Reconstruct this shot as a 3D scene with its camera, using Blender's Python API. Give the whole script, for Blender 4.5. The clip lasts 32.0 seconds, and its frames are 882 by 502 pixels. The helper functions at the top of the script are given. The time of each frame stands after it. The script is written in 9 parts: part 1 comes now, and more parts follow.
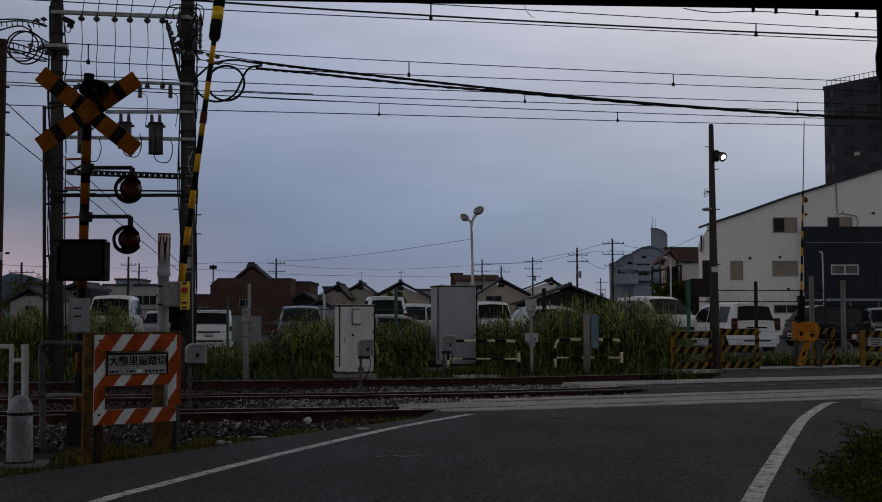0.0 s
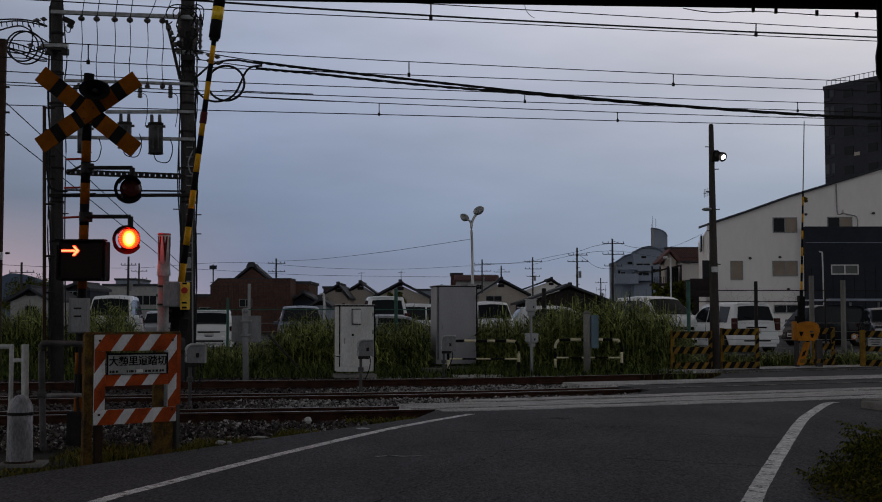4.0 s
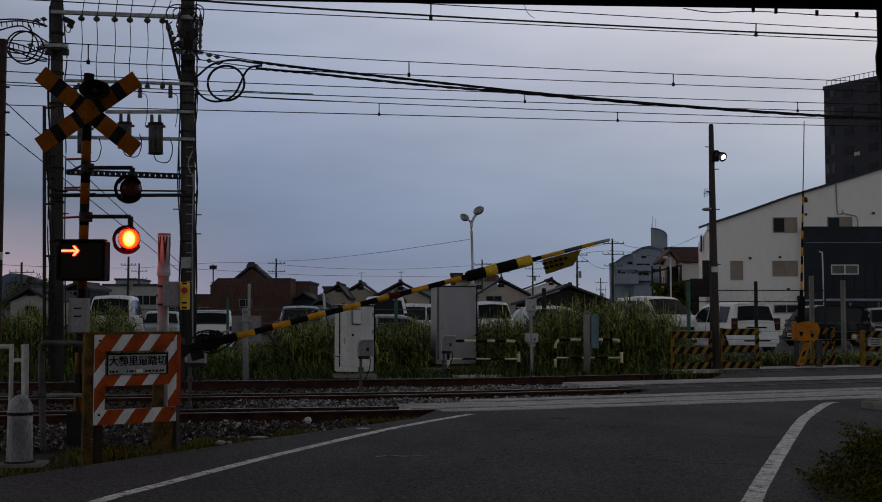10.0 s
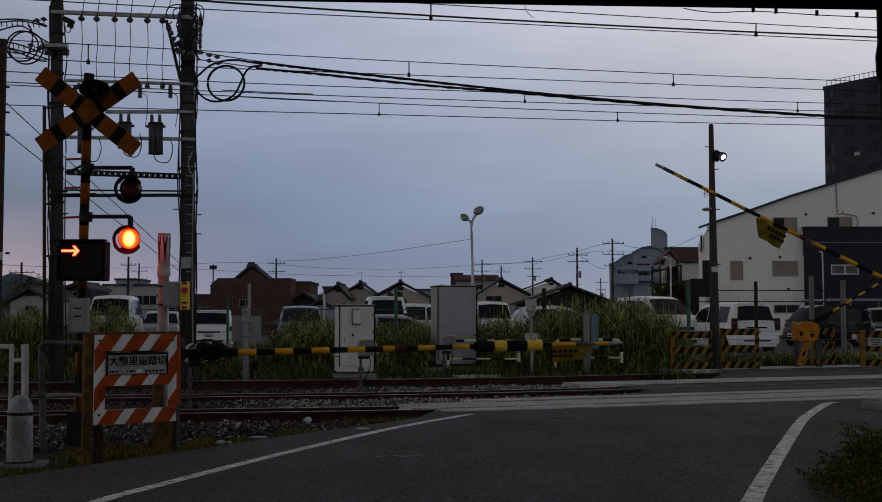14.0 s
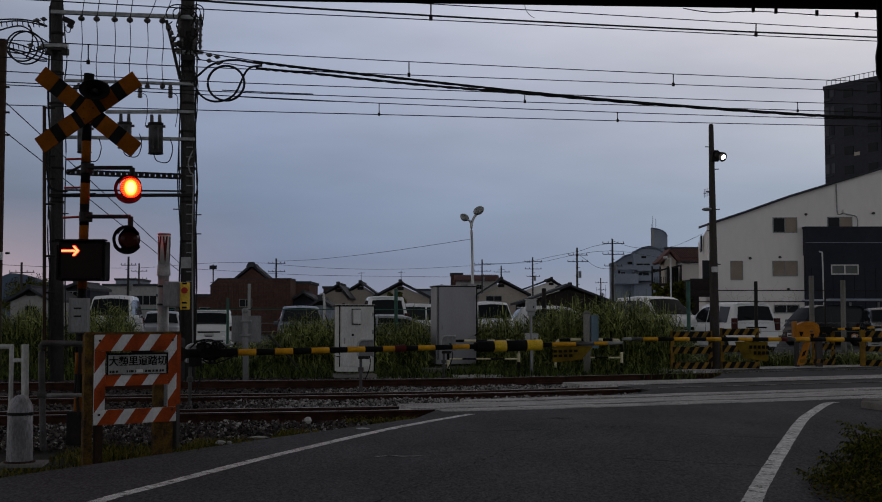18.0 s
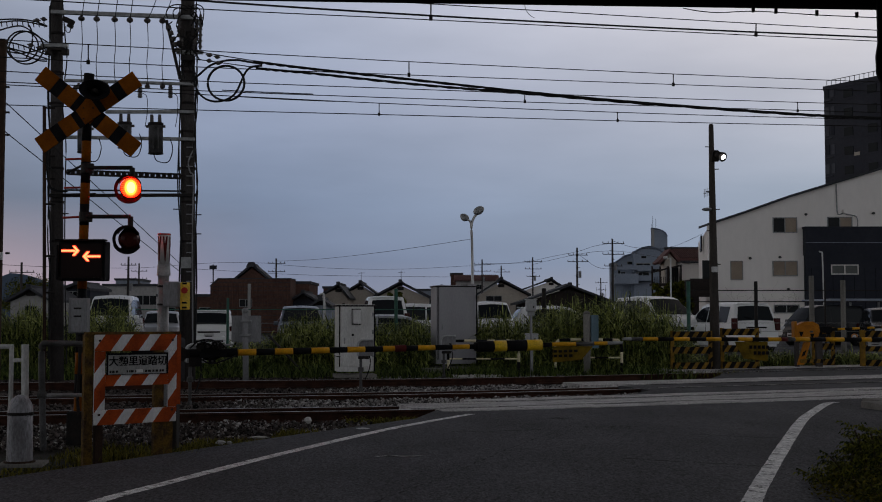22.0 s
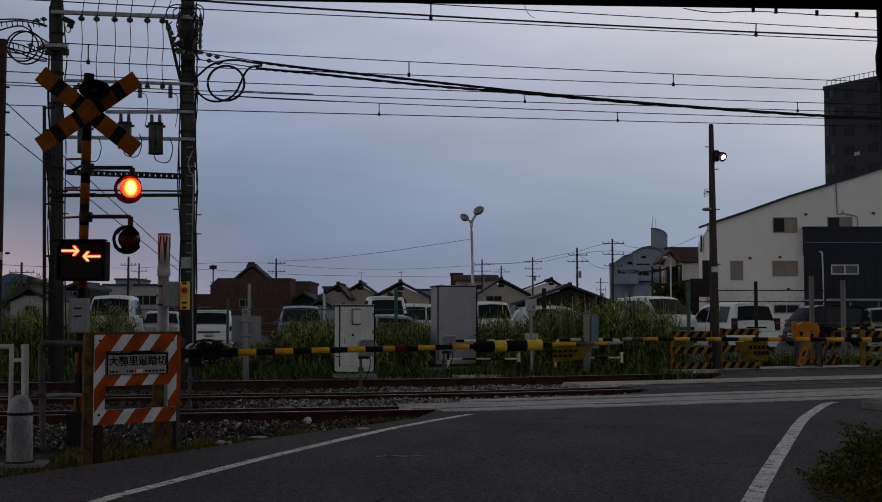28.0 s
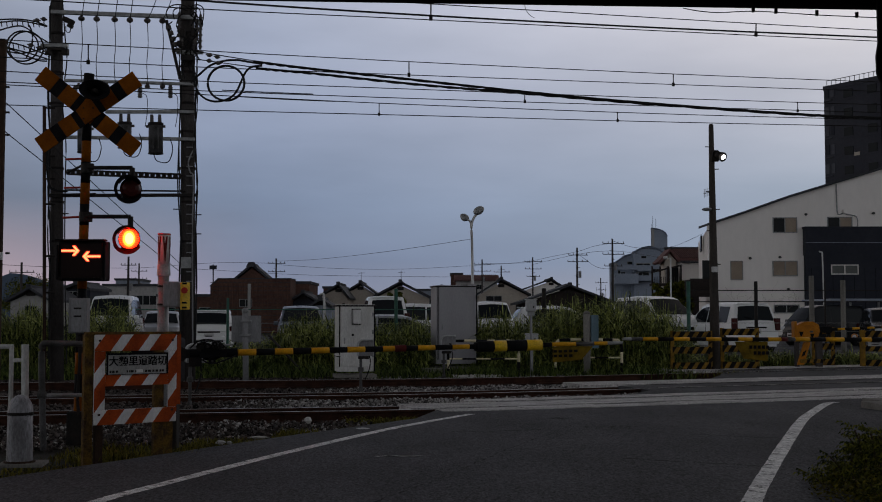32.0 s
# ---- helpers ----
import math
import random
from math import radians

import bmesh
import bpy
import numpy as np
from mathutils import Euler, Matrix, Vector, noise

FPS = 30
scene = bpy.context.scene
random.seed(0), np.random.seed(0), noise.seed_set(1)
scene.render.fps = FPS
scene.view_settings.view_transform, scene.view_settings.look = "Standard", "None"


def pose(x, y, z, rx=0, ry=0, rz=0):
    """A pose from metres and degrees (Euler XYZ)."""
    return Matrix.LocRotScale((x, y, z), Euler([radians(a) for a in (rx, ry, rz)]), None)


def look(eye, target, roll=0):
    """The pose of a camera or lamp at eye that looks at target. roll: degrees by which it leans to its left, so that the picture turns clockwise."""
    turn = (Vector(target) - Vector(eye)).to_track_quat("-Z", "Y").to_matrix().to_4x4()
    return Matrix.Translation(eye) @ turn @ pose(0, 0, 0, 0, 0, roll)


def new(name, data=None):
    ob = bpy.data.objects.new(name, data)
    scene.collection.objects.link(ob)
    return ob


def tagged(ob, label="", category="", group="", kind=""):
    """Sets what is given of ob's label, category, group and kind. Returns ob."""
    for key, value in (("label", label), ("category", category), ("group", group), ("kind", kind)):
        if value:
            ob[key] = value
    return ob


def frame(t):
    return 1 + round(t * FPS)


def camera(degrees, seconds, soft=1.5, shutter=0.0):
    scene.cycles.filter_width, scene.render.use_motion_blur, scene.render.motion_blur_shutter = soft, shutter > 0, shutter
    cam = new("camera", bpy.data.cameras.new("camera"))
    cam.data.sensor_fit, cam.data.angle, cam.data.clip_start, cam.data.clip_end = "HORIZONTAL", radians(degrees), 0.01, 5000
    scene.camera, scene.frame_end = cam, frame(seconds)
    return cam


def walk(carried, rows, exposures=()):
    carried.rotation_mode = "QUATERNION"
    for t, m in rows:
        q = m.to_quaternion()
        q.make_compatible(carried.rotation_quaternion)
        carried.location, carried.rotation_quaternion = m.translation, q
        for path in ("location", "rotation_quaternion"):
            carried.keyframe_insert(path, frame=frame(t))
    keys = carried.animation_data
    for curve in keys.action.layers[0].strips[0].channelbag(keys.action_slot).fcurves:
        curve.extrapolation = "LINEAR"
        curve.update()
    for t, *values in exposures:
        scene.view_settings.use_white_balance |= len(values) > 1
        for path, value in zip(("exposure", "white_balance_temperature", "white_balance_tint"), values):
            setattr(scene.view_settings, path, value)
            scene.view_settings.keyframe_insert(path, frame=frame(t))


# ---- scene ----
# A level crossing at dusk: camera on a tripod, 1.35 m above the rail tops, looking along +y.
cam = camera(40.94, 32.0, soft=1.0)
walk(cam, [(0.0, pose(0, 0, 1.35, 93.162, 0, 0)), (32.0, pose(0, 0, 1.35, 93.162, 0, 0))])
scene.view_settings.exposure = 0.0

# ---- light: overcast dusk, last light low in the west (ahead to the left) ----
def make_world():
    w = bpy.data.worlds.new("dusk_sky")
    w.use_nodes = True
    nt = w.node_tree
    nt.nodes.clear()
    N, L = nt.nodes.new, nt.links.new
    out, bg = N("ShaderNodeOutputWorld"), N("ShaderNodeBackground")
    tc, sep = N("ShaderNodeTexCoord"), N("ShaderNodeSeparateXYZ")
    L(tc.outputs["Generated"], sep.inputs[0])
    ramp = N("ShaderNodeValToRGB")
    stops = [(0.0, (0.245, 0.25, 0.335)), (0.018, (0.192, 0.243, 0.357)), (0.045, (0.153, 0.219, 0.354)),
             (0.10, (0.185, 0.249, 0.382)), (0.17, (0.285, 0.335, 0.465)), (0.25, (0.42, 0.46, 0.58)), (0.42, (0.30, 0.31, 0.36)), (1.0, (0.05, 0.049, 0.052))]
    el = ramp.color_ramp.elements
    while len(el) < len(stops):
        el.new(0.5)
    for e, (at, c) in zip(el, stops):
        e.position, e.color = at, (*c, 1)
    # cloud layer: long soft banks
    mp = N("ShaderNodeMapping")
    mp.inputs["Scale"].default_value = (2.2, 2.2, 9.0)
    L(tc.outputs["Generated"], mp.inputs[0])
    nz = N("ShaderNodeTexNoise")
    nz.inputs["Scale"].default_value, nz.inputs["Detail"].default_value, nz.inputs["Roughness"].default_value = 1.6, 6, 0.5
    L(mp.outputs[0], nz.inputs["Vector"])
    # brighter towards the north-east (right of the view)
    east = N("ShaderNodeMath"); east.operation = "MULTIPLY_ADD"
    east.inputs[1].default_value, east.inputs[2].default_value = 0.95, 0.0
    L(sep.outputs["X"], east.inputs[0])
    cl = N("ShaderNodeMath"); cl.operation = "MULTIPLY_ADD"
    cl.inputs[1].default_value, cl.inputs[2].default_value = 0.05, -0.025
    L(nz.outputs["Fac"], cl.inputs[0])
    a1 = N("ShaderNodeMath"); a1.operation = "ADD"
    L(sep.outputs["Z"], a1.inputs[0]); L(cl.outputs[0], a1.inputs[1])
    # the ramp is warped by clouds only
    L(a1.outputs[0], ramp.inputs[0])
    br = N("ShaderNodeMath"); br.operation = "MULTIPLY_ADD"
    br.inputs[1].default_value, br.inputs[2].default_value = 0.5, 0.78
    L(nz.outputs["Fac"], br.inputs[0])
    b1 = N("ShaderNodeMath"); b1.operation = "ADD"
    L(br.outputs[0], b1.inputs[0]); L(east.outputs[0], b1.inputs[1])
    # blends from the unseen sky behind the viewer to the sky ahead
    front_mix = N("ShaderNodeMapRange")
    for k, v in zip(("From Min", "From Max", "To Min", "To Max"), (0.2, 0.85, 0.0, 1.0)):
        front_mix.inputs[k].default_value = v
    L(sep.outputs["Y"], front_mix.inputs["Value"])
    mul = N("ShaderNodeVectorMath"); mul.operation = "SCALE"
    L(ramp.outputs[0], mul.inputs[0]); L(b1.outputs[0], mul.inputs["Scale"])
    sky = N("ShaderNodeTexSky")
    sky.sky_type, sky.sun_disc = "NISHITA", False
    sky.sun_elevation, sky.sun_rotation = radians(2), radians(-60)
    dim = N("ShaderNodeVectorMath"); dim.operation = "SCALE"
    dim.inputs["Scale"].default_value = 0.02
    L(sky.outputs[0], dim.inputs[0])
    add = N("ShaderNodeVectorMath"); add.operation = "ADD"
    # afterglow low in the west
    gx, gz = N("ShaderNodeMapRange"), N("ShaderNodeMapRange")
    for nd, vals in ((gx, (-0.14, -0.36, 0.0, 1.08)), (gz, (0.095, 0.0, 0.0, 1.0))):
        for k, v in zip(("From Min", "From Max", "To Min", "To Max"), vals):
            nd.inputs[k].default_value = v
    L(sep.outputs["X"], gx.inputs["Value"]); L(sep.outputs["Z"], gz.inputs["Value"])
    gm = N("ShaderNodeMath"); gm.operation = "MULTIPLY"
    L(gx.outputs[0], gm.inputs[0]); L(gz.outputs[0], gm.inputs[1])
    gv = N("ShaderNodeVectorMath"); gv.operation = "SCALE"
    gv.inputs[0].default_value = (0.31, 0.18, 0.155)
    L(gm.outputs[0], gv.inputs["Scale"])
    # greyer and a little brighter to the right, bluer to the left
    tx = N("ShaderNodeMapRange")
    for k, v in zip(("From Min", "From Max", "To Min", "To Max"), (-0.15, 0.32, 0.0, 1.0)):
        tx.inputs[k].default_value = v
    L(sep.outputs["X"], tx.inputs["Value"])
    tint = N("ShaderNodeMix"); tint.data_type = "RGBA"
    tint.inputs[6].default_value, tint.inputs[7].default_value = (0.95, 0.97, 1.02, 1), (1.30, 1.13, 0.94, 1)
    L(tx.outputs[0], tint.inputs["Factor"])
    tm = N("ShaderNodeVectorMath"); tm.operation = "MULTIPLY"
    L(mul.outputs[0], tm.inputs[0]); L(tint.outputs[2], tm.inputs[1])
    ga = N("ShaderNodeVectorMath"); ga.operation = "ADD"
    L(tm.outputs[0], ga.inputs[0]); L(gv.outputs[0], ga.inputs[1])
    L(ga.outputs[0], add.inputs[0]); L(dim.outputs[0], add.inputs[1])
    # neutral grey cloud behind, unseen, bright low down to light camera-facing sides; darker overhead
    back = N("ShaderNodeValToRGB")
    be = back.color_ramp.elements
    be[0].position, be[0].color = 0.05, (0.585, 0.60, 0.635, 1)
    be[1].position, be[1].color = 0.7, (0.045, 0.044, 0.046, 1)
    L(sep.outputs["Z"], back.inputs[0])
    mixc = N("ShaderNodeMix"); mixc.data_type = "RGBA"
    L(front_mix.outputs[0], mixc.inputs["Factor"]); mixc.clamp_factor = True
    L(back.outputs[0], mixc.inputs[6]); L(add.outputs[0], mixc.inputs[7])
    L(mixc.outputs[2], bg.inputs[0])
    bg.inputs[1].default_value = 1.0
    L(bg.outputs[0], out.inputs[0])
    scene.world = w


make_world()
sun = new("sun", bpy.data.lights.new("sun", "SUN"))
sun.data.energy, sun.data.angle, sun.data.color = 0.12, radians(25), (1.0, 0.86, 0.78)
sun.matrix_world = look((-60, 35, 9), (0, 0, 0))


# ---- materials ----
def surface(name, c1, c2=None, scale=8.0, rough=0.7, metal=0.0, bump=0.15, fine=60.0, stain=0.25, streak=1.0, vary=0.0, spec=0.14, along=1.0):
    """Two colours mixed by a broad noise, darkened or lightened by a fine one, with relief."""
    c2 = c2 or tuple(v * 0.75 for v in c1)
    m = bpy.data.materials.new(name)
    m.use_nodes = True
    nt = m.node_tree
    N, L = nt.nodes.new, nt.links.new
    b = nt.nodes["Principled BSDF"]
    tc, mp = N("ShaderNodeTexCoord"), N("ShaderNodeMapping")
    mp.inputs["Scale"].default_value = (1, 1 / along, 1 / streak)
    L(tc.outputs["Object"], mp.inputs[0])
    info = N("ShaderNodeObjectInfo")
    off = N("ShaderNodeVectorMath"); off.operation = "ADD"
    L(mp.outputs[0], off.inputs[0])
    sc = N("ShaderNodeMath"); sc.operation = "MULTIPLY"; sc.inputs[1].default_value = 37.0
    L(info.outputs["Random"], sc.inputs[0]); L(sc.outputs[0], off.inputs[1])
    n1, n2 = N("ShaderNodeTexNoise"), N("ShaderNodeTexNoise")
    n1.inputs["Scale"].default_value, n1.inputs["Detail"].default_value = scale, 5
    n2.inputs["Scale"].default_value, n2.inputs["Detail"].default_value, n2.inputs["Roughness"].default_value = fine, 4, 0.62
    L(off.outputs[0], n1.inputs["Vector"]); L(off.outputs[0], n2.inputs["Vector"])
    r1 = N("ShaderNodeValToRGB")
    r1.color_ramp.elements[0].position, r1.color_ramp.elements[1].position = 0.36, 0.66
    r1.color_ramp.elements[0].color, r1.color_ramp.elements[1].color = (*c1, 1), (*c2, 1)
    L(n1.outputs["Fac"], r1.inputs[0])
    gain = N("ShaderNodeMath"); gain.operation = "MULTIPLY_ADD"
    gain.inputs[1].default_value, gain.inputs[2].default_value = 5 * stain, 1 - 2.5 * stain
    L(n2.outputs["Fac"], gain.inputs[0])
    g2 = N("ShaderNodeMath"); g2.operation = "MULTIPLY_ADD"
    g2.inputs[1].default_value, g2.inputs[2].default_value = vary, 1 - vary / 2
    L(info.outputs["Random"], g2.inputs[0])
    g3 = N("ShaderNodeMath"); g3.operation = "MULTIPLY"
    L(gain.outputs[0], g3.inputs[0]); L(g2.outputs[0], g3.inputs[1])
    col = N("ShaderNodeVectorMath"); col.operation = "SCALE"
    L(r1.outputs[0], col.inputs[0]); L(g3.outputs[0], col.inputs["Scale"])
    L(col.outputs[0], b.inputs["Base Color"])
    rr = N("ShaderNodeMath"); rr.operation = "MULTIPLY_ADD"
    rr.inputs[1].default_value, rr.inputs[2].default_value = 0.3, max(0.03, rough - 0.15)
    L(n1.outputs["Fac"], rr.inputs[0]); L(rr.outputs[0], b.inputs["Roughness"])
    b.inputs["Metallic"].default_value = metal
    b.inputs["Specular IOR Level"].default_value = spec
    if bump:
        bp = N("ShaderNodeBump")
        bp.inputs["Strength"].default_value, bp.inputs["Distance"].default_value = bump, 0.02
        L(n2.outputs["Fac"], bp.inputs["Height"]); L(bp.outputs[0], b.inputs["Normal"])
    return m


def island(name, c1, c2, rough=0.8, skew=1.0):
    """A material whose colour runs from c1 to c2 from piece to piece of one joined mesh; skew above 1 makes the pale pieces rare."""
    m = bpy.data.materials.new(name)
    m.use_nodes = True
    N, L = m.node_tree.nodes.new, m.node_tree.links.new
    b = m.node_tree.nodes["Principled BSDF"]
    geo, ramp = N("ShaderNodeNewGeometry"), N("ShaderNodeValToRGB")
    ramp.color_ramp.elements[0].color, ramp.color_ramp.elements[1].color = (*c1, 1), (*c2, 1)
    few = N("ShaderNodeMath"); few.operation = "POWER"; few.inputs[1].default_value = skew
    L(geo.outputs["Random Per Island"], few.inputs[0]); L(few.outputs[0], ramp.inputs[0])
    nz = N("ShaderNodeTexNoise"); nz.inputs["Scale"].default_value = 1.3
    tc = N("ShaderNodeTexCoord"); L(tc.outputs["Object"], nz.inputs["Vector"])
    g = N("ShaderNodeMath"); g.operation = "MULTIPLY_ADD"; g.inputs[1].default_value, g.inputs[2].default_value = 0.9, 0.55
    L(nz.outputs["Fac"], g.inputs[0])
    s = N("ShaderNodeVectorMath"); s.operation = "SCALE"
    L(ramp.outputs[0], s.inputs[0]); L(g.outputs[0], s.inputs["Scale"])
    L(s.outputs[0], b.inputs["Base Color"])
    b.inputs["Roughness"].default_value = rough
    b.inputs["Specular IOR Level"].default_value = 0.08
    return m


def glow(name, c, strength):
    m = bpy.data.materials.new(name)
    m.use_nodes = True
    b = m.node_tree.nodes["Principled BSDF"]
    b.inputs["Base Color"].default_value = (*[v * 0.3 for v in c], 1)
    b.inputs["Emission Color"].default_value, b.inputs["Emission Strength"].default_value = (*c, 1), strength
    return m


def glass(name, tint=(0.02, 0.025, 0.03), rough=0.05):
    m = bpy.data.materials.new(name)
    m.use_nodes = True
    b = m.node_tree.nodes["Principled BSDF"]
    b.inputs["Base Color"].default_value, b.inputs["Roughness"].default_value = (*tint, 1), rough
    b.inputs["Specular IOR Level"].default_value = 0.12
    return m


M_ASPHALT = surface("asphalt", (0.062, 0.062, 0.069), (0.047, 0.047, 0.052), 0.9, 0.86, bump=0.5, fine=52, stain=0.95, spec=0.17, along=2.4)
M_SOIL = surface("soil", (0.024, 0.021, 0.016), (0.016, 0.018, 0.010), 0.9, 0.95, bump=0.5, fine=25, stain=0.4)
M_BALLAST = surface("ballast_bed", (0.022, 0.019, 0.018), (0.012, 0.010, 0.010), 1.2, 0.95, bump=0.8, fine=30, stain=0.5, spec=0.05)
M_STONE = island("ballast_stone", (0.03, 0.027, 0.027), (0.50, 0.48, 0.47), 0.95, 1.4)
M_DARKSTONE = island("dirty_ballast_stone", (0.007, 0.006, 0.006), (0.15, 0.127, 0.12), 0.95, 1.2)
M_PANEL = surface("crossing_concrete", (0.50, 0.485, 0.485), (0.30, 0.288, 0.285), 2.0, 0.8, bump=0.5, fine=26, stain=0.7, spec=0.4, along=0.4)
M_RAIL = surface("rail_rust", (0.050, 0.022, 0.015), (0.024, 0.012, 0.009), 5, 0.85, bump=0.3, spec=0.1)
M_RAILTOP = surface("rail_head_steel", (0.34, 0.32, 0.31), (0.22, 0.20, 0.19), 6, 0.4, metal=1.0, bump=0.05)
M_SLEEPER = surface("sleeper", (0.03, 0.025, 0.022), (0.016, 0.014, 0.012), 4, 0.9, bump=0.4)
M_LINE = surface("road_paint", (0.86, 0.86, 0.85), (0.60, 0.60, 0.60), 6, 0.7, bump=0.3, fine=45, stain=0.4)
M_CONC = surface("concrete", (0.22, 0.21, 0.195), (0.15, 0.143, 0.132), 3, 0.9, bump=0.3, stain=0.3, streak=3)
M_POLE = surface("pole_concrete", (0.068, 0.061, 0.060), (0.042, 0.038, 0.037), 2.5, 0.9, bump=0.25, stain=0.3, streak=4)
M_GALV = surface("galvanised_steel", (0.33, 0.335, 0.34), (0.22, 0.225, 0.23), 7, 0.5, metal=0.3, bump=0.1, stain=0.2)
M_DARKSTEEL = surface("dark_steel", (0.016, 0.015, 0.016), (0.03, 0.025, 0.022), 7, 0.65, metal=0.1, bump=0.15)
M_BLACK = surface("black_paint", (0.006, 0.006, 0.0075), (0.011, 0.011, 0.0125), 9, 0.65, bump=0.1, spec=0.05)
M_CABLE = surface("black_cable", (0.012, 0.012, 0.013), (0.02, 0.02, 0.02), 9, 0.6, bump=0.0)
M_WIRE = surface("copper_wire", (0.012, 0.011, 0.012), (0.02, 0.018, 0.018), 9, 0.8, bump=0.0)
M_YELLOW = surface("yellow_paint", (0.225, 0.064, 0.0012), (0.165, 0.046, 0.001), 8, 0.6, bump=0.1, stain=0.2, spec=0.06)
M_ARMYEL = surface("arm_yellow", (0.72, 0.36, 0.012), (0.56, 0.27, 0.01), 8, 0.55, bump=0.1, stain=0.2)
M_OLDYEL = surface("faded_yellow", (0.26, 0.145, 0.018), (0.13, 0.075, 0.018), 9, 0.8, bump=0.2, stain=0.35)
M_FLAGYEL = surface("yellow_sleeve", (0.80, 0.52, 0.014), (0.66, 0.41, 0.012), 8, 0.45, bump=0.1, spec=0.4)
M_ORANGE = surface("orange_paint", (0.42, 0.062, 0.006), (0.26, 0.04, 0.006), 7, 0.55, bump=0.12, stain=0.25)
M_WHITE = surface("white_paint", (0.60, 0.60, 0.60), (0.44, 0.435, 0.43), 6, 0.55, bump=0.08, stain=0.2, streak=2.5)
M_SIGNWHITE = surface("sign_white", (0.78, 0.78, 0.79), (0.62, 0.61, 0.60), 5, 0.6, bump=0.05, stain=0.12, streak=2)
M_GREYDIM = surface("weathered_grey_paint", (0.27, 0.27, 0.285), (0.19, 0.19, 0.20), 3, 0.6, bump=0.08, stain=0.22, streak=3)
M_PIPEGREY = surface("dull_grey_pipe", (0.10, 0.10, 0.105), (0.055, 0.053, 0.052), 6, 0.6, metal=0.2, bump=0.1, stain=0.3)
M_BOLLARD = surface("grey_bollard_paint", (0.36, 0.36, 0.39), (0.17, 0.165, 0.175), 5, 0.5, bump=0.1, stain=0.4, streak=3)
M_PLATE = surface("dirty_name_plate", (0.40, 0.40, 0.40), (0.30, 0.295, 0.29), 5, 0.6, bump=0.05, stain=0.2, streak=2)
M_AMBER = surface("amber_paint", (0.50, 0.185, 0.008), (0.32, 0.115, 0.008), 5, 0.55, bump=0.12, stain=0.35, streak=2)
M_TALLBOX = surface("mauve_grey_cabinet_paint", (0.36, 0.355, 0.38), (0.30, 0.295, 0.315), 1.5, 0.6, bump=0.05, stain=0.08, streak=4)
M_BLUEBOX = surface("blue_grey_paint", (0.13, 0.20, 0.24), (0.09, 0.14, 0.17), 3, 0.6, bump=0.06, stain=0.2, streak=3)
M_GREYBOX = surface("grey_cabinet_paint", (0.47, 0.48, 0.49), (0.37, 0.375, 0.38), 2.5, 0.55, bump=0.06, stain=0.15, streak=4)
M_WHITEBOX = surface("pale_cabinet_paint", (0.62, 0.62, 0.61), (0.50, 0.49, 0.48), 2.5, 0.55, bump=0.06, stain=0.18, streak=4)
M_RUST = surface("rust", (0.055, 0.032, 0.022), (0.03, 0.02, 0.016), 6, 0.85, bump=0.2)
M_RED = surface("red_paint", (0.45, 0.04, 0.03), (0.30, 0.03, 0.025), 7, 0.5, bump=0.08)
M_DARKRED = surface("dark_red_tape", (0.10, 0.012, 0.012), (0.06, 0.01, 0.01), 7, 0.6, bump=0.08)
M_INS = surface("porcelain", (0.10, 0.085, 0.08), (0.05, 0.045, 0.045), 9, 0.3, bump=0.0)
M_GLASS = glass("dark_glass", (0.008, 0.010, 0.012), 0.25)
M_SCREEN = glass("dark_display_screen", (0.012, 0.004, 0.004), 0.5)
M_CLOTH = surface("mustard_cloth", (0.19, 0.122, 0.010), (0.10, 0.064, 0.008), 9, 0.9, bump=0.2)
M_POLEDARK = surface("dark_pole_concrete", (0.075, 0.064, 0.058), (0.05, 0.044, 0.04), 2.5, 0.9, bump=0.25, stain=0.3, streak=4)
M_LENS = glass("red_lens", (0.05, 0.012, 0.01), 0.15)
M_LED = glow("lit_red_led", (1.0, 0.0012, 0.0003), 32.0)
M_LEDHOT = glow("lit_led_core", (1.0, 0.40, 0.09), 6.0)
M_LEDMID = glow("lit_led_mid", (1.0, 0.13, 0.012), 7.0)
M_DIODE = glow("lit_diode", (1.0, 0.045, 0.004), 6.0)
M_ARROWHALO = glow("arrow_rim", (1.0, 0.035, 0.01), 1.2)
M_ARROW = glow("lit_arrow", (1.0, 0.21, 0.075), 3.4)
M_LAMP = glow("lit_floodlight", (1.0, 0.98, 0.95), 6.0)
M_GRASS = island("tall_grass_blades", (0.007, 0.017, 0.004), (0.16, 0.21, 0.05), 0.7, 1.7)
M_REED = island("reed_leaves", (0.006, 0.019, 0.006), (0.47, 0.52, 0.14), 0.5, 2.1)
M_WEED = island("weed_leaves", (0.018, 0.022, 0.005), (0.21, 0.185, 0.025), 0.8)
M_SHRUB = island("shrub_leaves", (0.011, 0.018, 0.003), (0.15, 0.15, 0.014), 0.7, 1.6)
M_BARK = surface("bark", (0.07, 0.05, 0.035), (0.05, 0.035, 0.025), 12, 0.9, bump=0.4)



